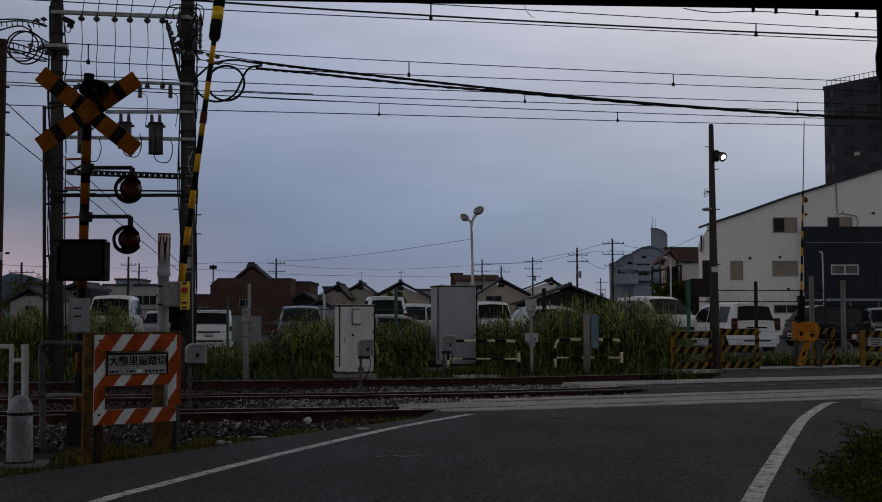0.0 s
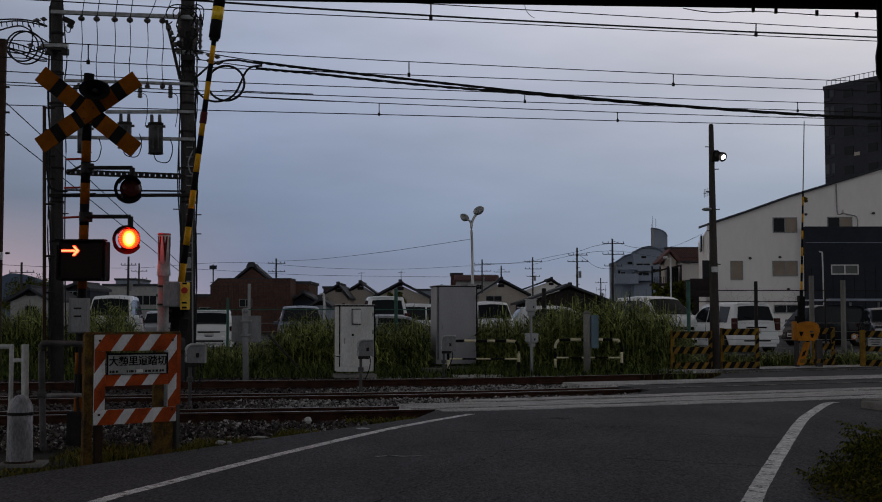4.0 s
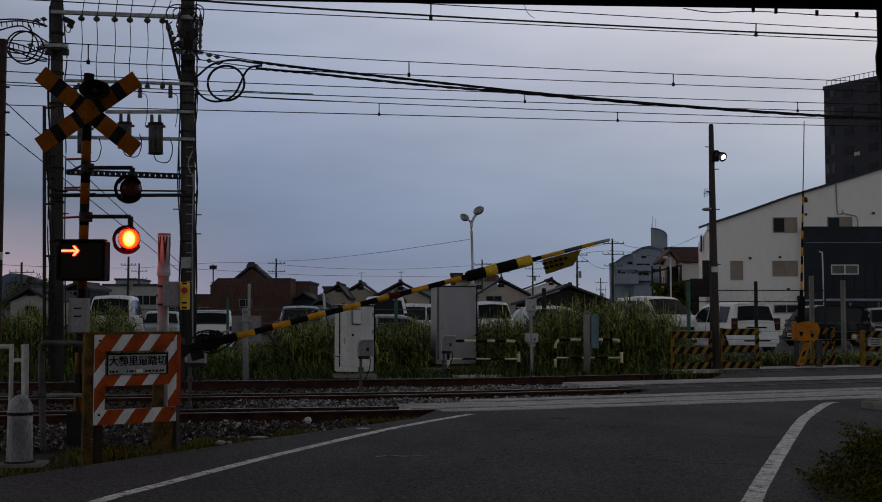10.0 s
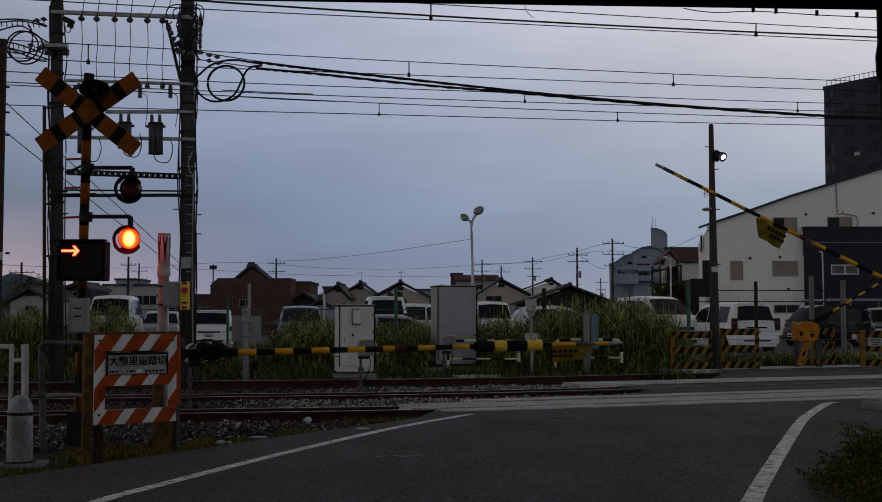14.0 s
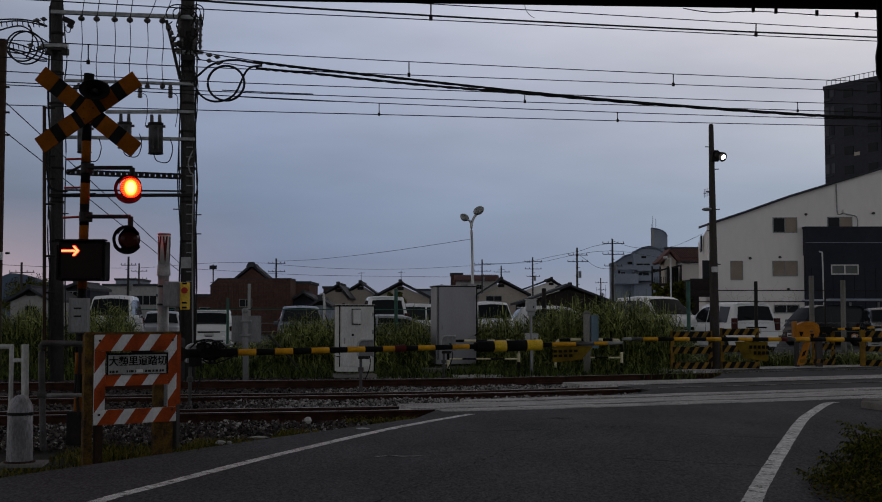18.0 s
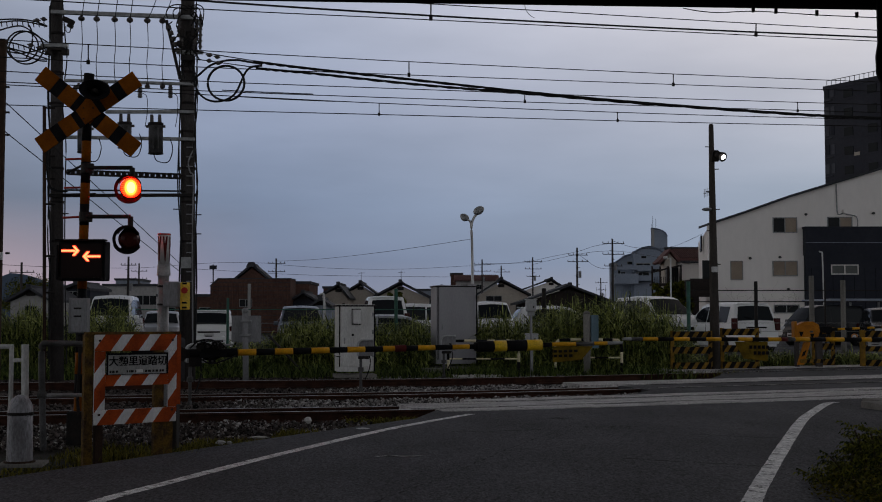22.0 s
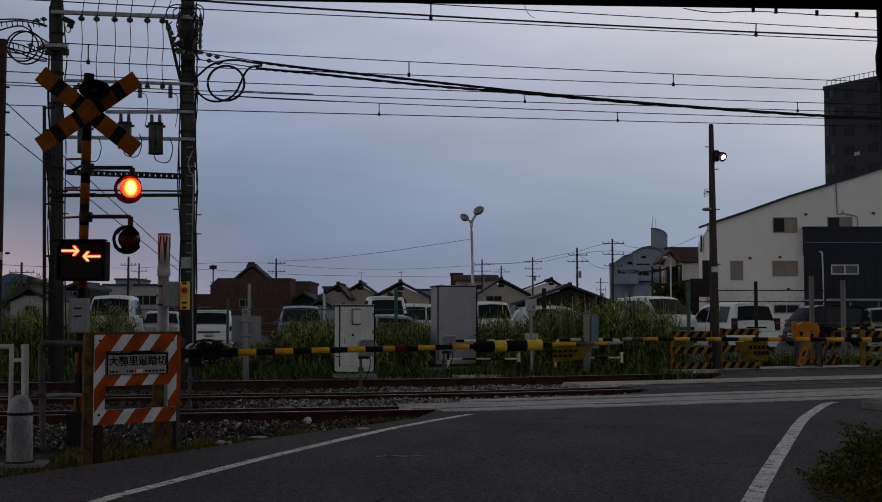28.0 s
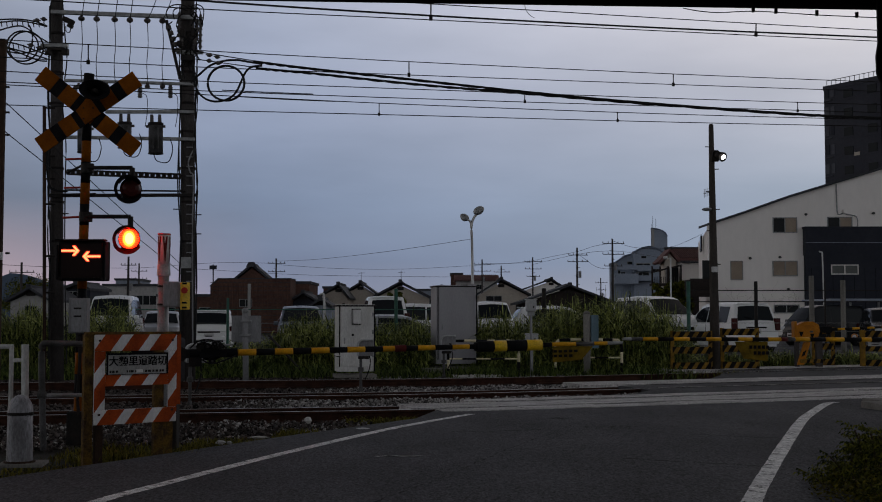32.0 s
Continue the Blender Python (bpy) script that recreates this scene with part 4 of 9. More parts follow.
def make_far_gate():
    x, y, z = P_FAR
    g = thing("crossing_barrier", (x, y + 0.15, -0.2), "orange barrier machine with a thin banded arm beyond the tracks", "barrier machine", "crossing barriers")
    for dx, w in ((-0.13, 0.10), (0.46, 0.16)):
        part("support_post", box((dx, 0.12, 0.46), (w, 0.16, 0.92), 0.012), M_POLE, g, "dark concrete stub post")
    case = z + 0.2
    body = part("drive_case", prism([(-0.15, -0.26), (-0.2, 0.02), (-0.17, 0.16), (0.02, 0.24), (0.24, 0.25), (0.4, 0.16), (0.43, -0.02), (0.36, -0.2), (0.28, -0.27)], 0.34, at=(0, -0.1, case)), M_AMBER, g, "amber drive case")
    part("case_flange", box((-0.225, 0.0, case), (0.07, 0.3, 0.5), 0.02), M_AMBER, body, "amber side flange")
    part("case_lid", prism([(-0.17, 0.16), (0.02, 0.24), (0.24, 0.25), (0.4, 0.16), (0.38, 0.14), (0.0, 0.17)], 0.03, at=(0, -0.115, case)), M_AMBER, body)
    for dx, dz, r in ((-0.07, -0.08, 0.06), (0.22, -0.13, 0.055)):
        part("arrow_mark", prism([(dx - r, dz + r), (dx + r, dz + r), (dx + r * 0.3, dz - r), (dx - r * 0.3, dz - r)], 0.006, at=(0, -0.11, case)), M_BLACK, body)
    part("keyhole_cover", box((0.2, -0.12, case - 0.02), (0.09, 0.02, 0.05), 0.008), M_PIPEGREY, body)
    stand = part("stand_plate", prism([(-0.16, 0.16), (0.02, 0.16), (0.2, 0.76), (0.02, 0.76)], 0.07, at=(0, -0.02, 0.1)), M_AMBER, g, "amber stand plate with dark stripes")
    part("dark_stripe", prism([(-0.06, 0.36), (0.04, 0.42), (0.09, 0.56), (0.0, 0.50)], 0.006, at=(0, -0.028, 0.1)), M_BLACK, stand)
    bar = part("base_bar", box((0.22, -0.04, 0.36), (0.62, 0.05, 0.1), 0.01), M_OLDYEL, g)
    for k in range(3):
        part("dark_stripe", prism([(0.06 + k * 0.18, 0.312), (0.14 + k * 0.18, 0.312), (0.18 + k * 0.18, 0.408), (0.10 + k * 0.18, 0.408)], 0.006, at=(0, -0.069, 0)), M_BLACK, bar)
    arm = striped_arm(g, 5.7, (3.0,), 3.5, 0.23, 0.036, 0.016, 1.9, 1.1, (0.14, 0.12), weight=False)
    part("clamp", box((0.62, 0, 0), (0.62, 0.11, 0.17), 0.02, bm=box((0.25, 0, 0.03), (0.3, 0.16, 0.24), 0.03)), M_BLACK, arm, "black arm clamp")
    part("latch_hook", box((0.86, -0.03, 0.1), (0.16, 0.06, 0.06), 0.01), M_DARKSTEEL, arm)
    return g, arm, Vector((0.04, 0.3, z + 0.2))


GATE_F, ARM_F, PIV_F = make_far_gate()


# ---- near side: name board, bollard, pipe fences, emergency post ----
M_POST = surface("rusted_yellow_post", (0.15, 0.085, 0.016), (0.04, 0.025, 0.018), 9, 0.85, bump=0.3, stain=0.5)


def make_name_board():
    yaw = 36
    b = thing("crossing_name_board", (*(-3.06, 11.9, 0.07)[:2], 0.0), "orange and white striped steel guard board with a white name plate", "crossing sign", turn=yaw)
    W, zt, zb = 0.86, 1.169, 0.282
    H = zt - zb
    slant, step, wide = 0.74, 0.289, 0.172
    def band(x0, x1, z0, z1):
        p = part("striped_band", box(((x0 + x1) / 2, 0, (z0 + z1) / 2), (x1 - x0, 0.02, z1 - z0), 0.003), M_SIGNWHITE, b, "white band with orange diagonals")
        s = -0.11 - 6 * step
        while s < 2.0:
            lo, hi = s + (z0 - zb) * slant, s + (z1 - zb) * slant
            poly = clip([(lo, z0), (lo + wide, z0), (hi + wide, z1), (hi, z1)], x0, x1)
            if len(poly) > 2:
                part("orange_stripe", prism(poly, 0.004, at=(0, -0.014, 0)), M_ORANGE, p)
            s += step
        return p
    l, r = -W / 2 + 0.112, W / 2 - 0.095
    z1, z2, z3, z4 = zt - 0.185 * H, zb + 0.57 * H, zb + 0.425 * H, zb + 0.165 * H
    band(-W / 2, W / 2, z1, zt)
    band(-W / 2, l - 0.002, z4 + 0.002, z1 - 0.002)
    band(r + 0.002, W / 2, z4 + 0.002, z1 - 0.002)
    band(l, r, z3, z2)
    band(-W / 2, W / 2, zb, z4)
    part("post", box((-W / 2 - 0.045, 0.05, zt / 2 - 0.1), (0.085, 0.08, zt + 0.2), 0.006), M_POST, b, "rust-stained yellow post")
    part("post", box((W / 2 - 0.17, 0.06, zt / 2 - 0.1), (0.10, 0.07, zt + 0.14), 0.006), M_POST, b, "rust-stained yellow post")
    part("post", box((-W / 2 + 0.07, 0.06, zb / 2 - 0.02), (0.08, 0.07, zb + 0.34), 0.01), M_RUST, b, "rusted foot")
    part("post", box((W / 2 - 0.07, 0.07, zb / 2 - 0.02), (0.12, 0.05, zb + 0.34), 0.01), M_POST, b)
    part("side_flange", box((W / 2 + 0.028, 0.06, zt - 0.36), (0.045, 0.12, 0.72), 0.006), M_ORANGE, b)
    part("top_rail", box((-0.02, 0.035, zt + 0.01), (W + 0.12, 0.09, 0.03), 0.006), M_POST, b, "worn yellow top edge")
    for x, z in ((-W / 2 + 0.05, zb + 0.1), (W / 2 - 0.05, zb + 0.12), (-W / 2 + 0.05, zt - 0.06), (W / 2 - 0.05, zt - 0.06)):
        part("bolt", rod((x, -0.01, z), (x, -0.024, z), 0.012, n=8), M_RUST, b)
    zc, ph = (z1 + z2) / 2 - 0.02, z1 - z2 - 0.004
    xc, pw = (l + r) / 2, r - l - 0.012
    plate = part("name_plate", box((xc, -0.016, zc), (pw, 0.012, ph), 0.004), M_PLATE, b, "dirty white plate with black characters")
    rim = bmesh.new()
    for c, s in (((xc, -0.022, zc + ph / 2 - 0.008), (pw, 0.01, 0.018)), ((xc, -0.022, zc - ph / 2 + 0.003), (pw, 0.01, 0.006)), ((xc - pw / 2 + 0.008, -0.022, zc), (0.016, 0.01, ph)), ((xc + pw / 2 - 0.008, -0.022, zc), (0.016, 0.01, ph))):
        box(c, s, bm=rim)
    part("plate_rim", rim, M_BLACK, plate)
    lettering("大類里道踏切", 0.101, M_BLACK, plate, pose(xc + 0.004, -0.025, zc + 0.022, 90, 0, 0), bold=0.0018)
    rnd = random.Random(3)
    x = xc - 0.28
    while x < xc + 0.28:
        w = rnd.uniform(0.012, 0.034)
        if not xc - 0.2 < x < xc - 0.12:
            part("small_print_bar", box((x, -0.024, zc - ph / 2 + 0.032), (w, 0.003, 0.022)), M_DARKSTEEL, plate)
        x += w + 0.012
    part("sticker", box((xc + 0.02, -0.026, zc - ph / 2 + 0.034), (0.07, 0.003, 0.032)), M_SIGNWHITE, plate, "small white sticker")


def clip(poly, x0, x1):
    """The part of a convex (x, z) polygon between x0 and x1."""
    for lim, keep in ((x0, 1), (x1, -1)):
        out = []
        for (ax, az), (bx, bz) in zip(poly, poly[1:] + poly[:1]):
            ia, ib = keep * (ax - lim) >= 0, keep * (bx - lim) >= 0
            if ia:
                out.append((ax, az))
            if ia != ib:
                t = (lim - ax) / (bx - ax)
                out.append((lim, az + t * (bz - az)))
        poly = out
        if len(poly) < 3:
            return []
    return poly


def make_bollard():
    b = thing("bollard", (-3.838, 10.846, 0.0), "grey metal bollard with a domed cap beside the road", "bollard")
    r = 0.114
    def turned(outline, name, mat, lab=""):
        bm, rings = bmesh.new(), []
        for rr, z in outline:
            rings.append([bm.verts.new((rr * math.cos(t), rr * math.sin(t), z)) for t in (2 * math.pi * i / 32 for i in range(32))])
        for a, c in zip(rings, rings[1:]):
            for i in range(32):
                bm.faces.new((a[i], a[(i + 1) % 32], c[(i + 1) % 32], c[i]))
        bm.faces.new(rings[-1])
        return part(name, bm, mat, b, lab, True)
    turned([(r * 1.06, 0.0), (r * 1.03, 0.03), (r * 1.0, 0.1), (r * 0.97, 0.40), (r * 0.97, 0.455)], "shaft", M_BOLLARD)
    turned([(r * 1.0, 0.452), (r * 1.03, 0.456), (r * 1.03, 0.474), (r * 1.0, 0.478)], "band", M_DARKSTEEL, "rusty clamp band")
    turned([(r * 0.99 * math.cos(a), 0.475 + 0.16 * math.sin(a)) for a in (k / 12 * 1.52 for k in range(13))], "cap", M_BOLLARD, "domed cap")
    part("clamp_lug", box((r * 0.98, -0.04, 0.465), (0.03, 0.03, 0.03), 0.005), M_DARKSTEEL, b)
    part("base_slab", box((0.03, 0, 0.008), (0.40, 0.36, 0.03), 0.008, turn=(0, 0, 8)), M_CONC, b)
    part("base_ring", rod((0, 0, 0.02), (0, 0, 0.04), r * 1.22, n=28), M_RUST, b)
    part("sticker", box((0.066, -0.098, 0.375), (0.05, 0.006, 0.07), turn=(0, 0, 34)), M_GREYDIM, b)


def make_pipe_fences():
    f = thing("pipe_fence", (*(-4.391, 12.3, 0.431)[:2], -0.1), "white painted steel pipe fence by the track", "fence")
    wpart("top_rail", rod((-4.929, 12.3, 1.035), (-4.438, 12.3, 1.035), 0.024), M_WHITE, f)
    for px in (21, -45):
        wpart("post", tube([Vector((-4.579, 12.3, 1.035)) + Vector(((px - 0) * 0.00586, 0, 0)), Vector((-4.579, 12.3, 1.035)) + Vector((px * 0.00586, 0, -1.06))], 0.024, 10), M_WHITE, f)
    wpart("post", rod((-4.246, 12.1, 1.063), (-4.232, 12.1, 0.048), 0.037), M_WHITE, f, "thicker white post")
    wpart("clip", box((-4.347, 12.2, 0.899), (0.1, 0.04, 0.04), 0.005), M_WHITE, f)
    g = thing("pipe_fence", (*(-3.883, 11.6, 0.156)[:2], -0.05), "grey steel pipe fence panel beside the signal", "fence")
    wpart("bent_pipe", tube(through_points([(-3.875, 11.6, 0.047), (-3.896, 11.6, 0.593), (-3.909, 11.6, 1.004), (-3.894, 11.6, 1.075), (-3.834, 11.6, 1.086), (-3.584, 12.0, 1.071)]), 0.031, 10), M_PIPEGREY, g, smooth=True)
    wpart("mid_rail", rod((-3.891, 11.6, 0.576), (-3.627, 12.0, 0.555), 0.02), M_GALV, g)
    wpart("collar", rod((-3.934, 11.6, 0.576), (-3.858, 11.6, 0.576), 0.036), M_PIPEGREY, g)


def make_emergency_post():
    b = thing("warning_light_post", (*(-2.975, 12.75, 0.278)[:2], -0.22), "pale steel post with a red and white warning light head", "signal post")
    x, d = -2.994, 12.75
    zs = [0.158, 1.169, 1.787, 1.908, 1.957, 2.225, 2.243]
    wpart("pole", rod((x, d, -0.24), (x, d, zs[2]), 0.06, n=18), M_GALV, b, smooth=True)
    wpart("neck", rod((x, d, zs[2]), (x, d, zs[3]), 0.074, 0.066, 18), M_GALV, b)
    head = wpart("light_head", rod((x, d, zs[3]), (x, d, zs[5]), 0.062, 0.068, 18), M_WHITE, b, "white tapered light head", True)
    for k in range(3):
        a = -2.2 + k * 1.05
        tri = prism([(-0.026, 0.0), (0.026, 0.0), (0.004, -0.27), (-0.004, -0.27)], 0.006)
        bmesh.ops.transform(tri, matrix=pose(x + 0.066 * math.cos(a), d + 0.066 * math.sin(a), zs[5] - 0.015, 0, 0, math.degrees(a) + 90), verts=tri.verts)
        wpart("red_wedge", tri, M_DARKRED, head, "red wedge stripe")
    wpart("red_cap", rod((x, d, zs[5]), (x, d, zs[6]), 0.07, n=18), M_RED, head)
    eb = wpart("emergency_box", box((-2.865, 12.62, 1.584), (0.17, 0.2, 0.27), 0.02), M_GREYDIM, b, "grey emergency button box")
    face = wpart("yellow_face", box((-2.722, 12.57, 1.565), (0.045, 0.10, 0.29), 0.008, turn=(0, 0, -38)), M_FLAGYEL, eb, "yellow face with a red button")
    wpart("red_button", rod((-2.713, 12.5, 1.623), (-2.705, 12.46, 1.622), 0.034, n=16), M_RED, face)
    for py in (505, 537, 545):
        wpart("writing_bar", box((-2.709, 12.48, 1.569 - (py - 525) * 0.00634), (0.05, 0.006, 0.02)), M_BLACK, face)
    for py in (510, 540):
        wpart("strap", rod((x, d, 1.574 - (py - 525) * 0.0065 - 0.01), (x, d, 1.574 - (py - 525) * 0.0065 + 0.01), 0.067, n=18), M_DARKSTEEL, b)


make_name_board()
make_bollard()
make_pipe_fences()
make_emergency_post()


# ---- far side: cabinets, small posts, guard rails ----
def cabinet(cx, w, zt, zb, d, side, mat, label, meterbox):
    c = thing("relay_cabinet", (cx, d, zb), label, "equipment cabinet", "trackside cabinets")
    h = zt - zb
    turn = pose(0, 0, 0, 0, 0, 12)
    def p(name, bm, m, parent, lab=""):
        bmesh.ops.transform(bm, matrix=turn, verts=bm.verts)
        return part(name, bm, m, parent, lab)
    body = p("cabinet_body", box((0, side / 2, h / 2 + 0.06), (w, side, h - 0.12), 0.01), mat, c)
    p("roof", box((0, side / 2, h - 0.03), (w + 0.06, side + 0.06, 0.035), 0.008), M_DARKSTEEL, body)
    p("plinth", box((0, side / 2, 0.02), (w + 0.08, side + 0.08, 0.08), 0.01), M_CONC, c, "concrete plinth")
    door = p("door", box((0.02, -0.012, h / 2 + 0.10), (w - 0.10, 0.02, h - 0.28), 0.005), mat, body)
    p("door_seal", box((-w / 2 + 0.05, -0.006, h / 2 + 0.1), (0.022, 0.014, h - 0.26)), M_BLACK, body)
    p("edge_strip", box((w / 2 - 0.012, -0.012, h / 2 + 0.06), (0.03, 0.03, h - 0.14), 0.004), M_BLACK, body)
    p("handle", box((-w / 2 + 0.16, -0.035, h * 0.5), (0.03, 0.03, 0.14), 0.006), M_GALV, door)
    if meterbox:
        # dark plate added behind the meter box to outline it
        p("meter_backplate", box((0.0, -0.022, h * 0.83), (0.215, 0.012, 0.36), 0.004), M_DARKSTEEL, body)
        mb = p("meter_box", box((0.0, -0.08, h * 0.83), (0.18, 0.12, 0.32), 0.01), mat, body, "small meter box")
        p("meter_lid", box((0.0, -0.145, h * 0.83), (0.16, 0.012, 0.28), 0.004), mat, mb)
        # dark band proud of the body, drawn as a shadow line
        p("pedestal_shadow_gap", box((0.0, side / 2, h * 0.285), (w + 0.012, side + 0.012, 0.02)), M_DARKSTEEL, body)
        p("drip_lip", box((0.0, side / 2, h * 0.30), (w + 0.03, side + 0.03, 0.012), 0.003), mat, body)
        p("vent", rod((-0.08, -0.03, h * 0.58), (-0.08, -0.02, h * 0.58), 0.03, n=10), M_DARKSTEEL, door)
    for z in (0.3, 0.62, 0.86):
        p("hinge", box((w / 2 - 0.05, -0.03, h * z), (0.03, 0.03, 0.09), 0.006), M_GREYDIM, body)
    p("lifting_lug", box((-w * 0.3, side / 2, h + 0.005), (0.06, 0.03, 0.05), 0.01), M_DARKSTEEL, body)
    p("lifting_lug", box((w * 0.3, side / 2, h + 0.005), (0.06, 0.03, 0.05), 0.01), M_DARKSTEEL, body)


cabinet(-1.905, 0.85, 1.615, -0.01, 26.6, 0.5, M_WHITEBOX, "off-white steel relay cabinet with a small meter box", True)
cabinet(0.41, 1.1, 2.161, -0.015, 31.0, 0.7, M_TALLBOX, "tall grey steel relay cabinet on a plinth", False)


def small_post(px, top, base, d, head, w, label, mat=None, post_r=0.05):
    """A short trackside pole with a box head; the slim ones carry an arched hood."""
    mat = mat or M_GREYBOX
    b = thing("trackside_box", (px, d, base), label, "trackside box", "trackside boxes")
    h = top - base
    if post_r < 0.04:
        pole = part("pole", rod((-w * 0.3, 0, 0), (-w * 0.3, 0, h - head), post_r, n=12), M_PIPEGREY, b, "rust-stained slim pole", True)
        part("coupling", rod((-w * 0.3, 0, (h - head) * 0.62), (-w * 0.3, 0, (h - head) * 0.72), post_r * 2.0, n=12), M_PIPEGREY, pole)
        part("saddle", box((-w * 0.1, 0, h - head - 0.03), (w * 0.75, 0.16, 0.06), 0.01), M_DARKSTEEL, b)
        part("flare", rod((-w * 0.3, 0, 0.0), (-w * 0.3, 0, 0.2), post_r * 3.2, post_r * 1.2, 12), M_PIPEGREY, pole)
        plate = [(-w / 2, -head)] + [(-w / 2 + 0.11 - 0.11 * math.cos(a), -0.13 + 0.11 * math.sin(a)) for a in (0.0, 0.4, 0.8, 1.2, 1.57)] + [(w * 0.62, -0.02), (w * 0.62, -head)]
        bx = part("box_head", prism(plate, 0.16, at=(0, -0.06, h)), M_GREYDIM, b)
        hood = through_points([(p[0], -0.1, h + p[1] + 0.012) for p in plate[:-1]], 4)
        part("hood_rim", tube(hood, 0.022, 6), mat, bx, "pale arched rim", True)
        part("lock", box((w * 0.2, -0.07, h - head * 0.6), (0.05, 0.02, 0.07), 0.004), M_DARKSTEEL, bx)
        part("cable_loop", tube(arc((w * 0.3, 0, h - head), (w * 0.55, 0, h * 0.55), (0.0, 0, h * 0.3)), 0.012, 6), M_CABLE, b)
        return b
    part("pole", rod((0, 0, 0), (0, 0, h - head * 0.6), post_r * 0.62, n=12), M_GREYDIM, b, smooth=True)
    bx = part("box_head", box((0, 0, h - head / 2), (w, 0.24, head), 0.05), mat, b)
    part("lid", box((0, 0, h + 0.005), (w + 0.03, 0.27, 0.025), 0.01), mat, bx)
    part("lock", box((w * 0.2, -0.13, h - head * 0.6), (0.03, 0.02, 0.05), 0.004), M_DARKSTEEL, bx)
    part("bracket", box((0, 0, h - head - 0.05), (0.16, 0.14, 0.09), 0.01), M_GALV, b)
    part("foot", box((0, 0, 0.05), (0.26, 0.26, 0.14), 0.02), M_CONC, b)
    return b


small_post(-3.919, 0.911, -0.2, 18.9, 0.30, 0.26, "grey arched cable box on a post between the tracks", post_r=0.026)
small_post(-1.467, 0.905, -0.2, 22.9, 0.32, 0.27, "grey arched cable box on a slim pole between tracks", post_r=0.028)
small_post(0.157, 0.905, -0.2, 27.6, 0.36, 0.3, "grey arched cable box on a pole by the far rail", post_r=0.03)
small_post(2.123, 1.734, -0.2, 27.9, 0.28, 0.25, "grey signal box on a slim pole by the far rail", post_r=0.05)
small_post(2.17, 0.92, -0.2, 28.3, 0.2, 0.30, "small grey box low on a pole by the far rail", post_r=0.05)
for x, y, w, dp, hh in ((-0.197, 29.6, 0.55, 0.4, 0.26), (-0.576, 28.9, 0.45, 0.4, 0.12), (0.895, 28.6, 1.1, 0.4, 0.10), (-1.716, 27.0, 1.3, 0.45, 0.07)):
    o = part("trough_lid", box((0, 0, hh / 2), (w, dp, hh), 0.015), M_CONC)
    o.matrix_basis = pose(x, y, -0.2, 0, 0, 8)
    tagged(o, "weathered concrete cable trough lid by the rail", "concrete slab", "trough lids")


def make_sign_backs():
    b = thing("sign_post", (*(-4.343, 26.4, -0.062)[:2], -0.2), "grey sign plate seen from behind on a steel post", "sign post")
    wpart("post", rod((-4.341, 26.4, -0.249), (-4.369, 26.4, 1.463), 0.066, n=16), M_GREYDIM, b, smooth=True)
    pl = wpart("sign_plate", box((-4.357, 26.5, 1.073), (0.66, 0.03, 0.58), 0.008), M_GREYDIM, b, "plain grey back of a sign plate")
    for py in (571, 596):
        wpart("clamp", box((-4.337, 26.35, 1.125 - (py - 580) * 0.01252), (0.24, 0.1, 0.05), 0.01), M_GALV, pl)
    wpart("post_cap", dome((-4.369, 26.4, 1.463), 0.08), M_GALV, b)
    c = thing("cable_post", (*(3.565, 28.8, 0.014)[:2], -0.2), "concrete post with a blue-grey box strapped to it", "cable post")
    wpart("post", rod((3.55, 28.8, -0.095), (3.547, 28.8, 1.418), 0.085, n=16), M_CONC, c, smooth=True)
    wpart("strapped_box", box((3.735, 28.8, 0.98), (0.18, 0.16, 0.80), 0.015), M_BLUEBOX, c, "blue-grey steel box")
    wpart("post_cap", dome((3.547, 28.8, 1.418), 0.09, 0.7), M_CONC, c)


def guard_rail(px0, px1, d, zt, zb, label):
    """A bent pipe guard with a mid rail, in black and cream bands."""
    x0, x1 = px0, px1
    g = thing("guard_rail", ((x0 + x1) / 2, d, zb), label, "guard rail", "pipe guard rails")
    r, c = 0.034, 0.17
    path = through_points([(x0, d, zb), (x0, d, zb + 0.4), (x0, d, zt - c), (x0 + c * 0.3, d, zt - c * 0.3), (x0 + c, d, zt), ((x0 + x1) / 2, d, zt), (x1 - c, d, zt), (x1 - c * 0.3, d, zt - c * 0.3), (x1, d, zt - c), (x1, d, zb + 0.4), (x1, d, zb)], 8)
    lens = [0.0]
    for a, b in zip(path, path[1:]):
        lens.append(lens[-1] + (b - a).length)
    step = 0.25
    i, k, run = 0, 0, []
    for q, ln in zip(path, lens):
        run.append(q)
        if ln > (k + 1) * step and len(run) > 1:
            wpart("pipe_band", tube(run, r, 8), M_CREAM if k % 2 else M_BLACK, g, smooth=True)
            run, k = [q], k + 1
    if len(run) > 1:
        wpart("pipe_band", tube(run, r, 8), M_BLACK, g, smooth=True)
    zm = zb + (zt - zb) * 0.55
    n = 5
    for j in range(n):
        xa, xb = x0 + (x1 - x0) * j / n, x0 + (x1 - x0) * (j + 1) / n
        wpart("rail_band", rod((xa, d, zm), (xb, d, zm), 0.020, n=8), M_BLACK if j % 2 else M_CREAM, g)


M_CREAM = surface("cream_paint", (0.80, 0.73, 0.50), (0.66, 0.59, 0.40), 8, 0.6, bump=0.1, stain=0.2)
make_sign_backs()
guard_rail(0.177, 1.874, 28.6, 0.753, -0.2, "black and cream banded pipe guard by the crossing")
guard_rail(2.814, 4.45, 29.2, 0.768, -0.2, "black and cream banded pipe guard beside the road")


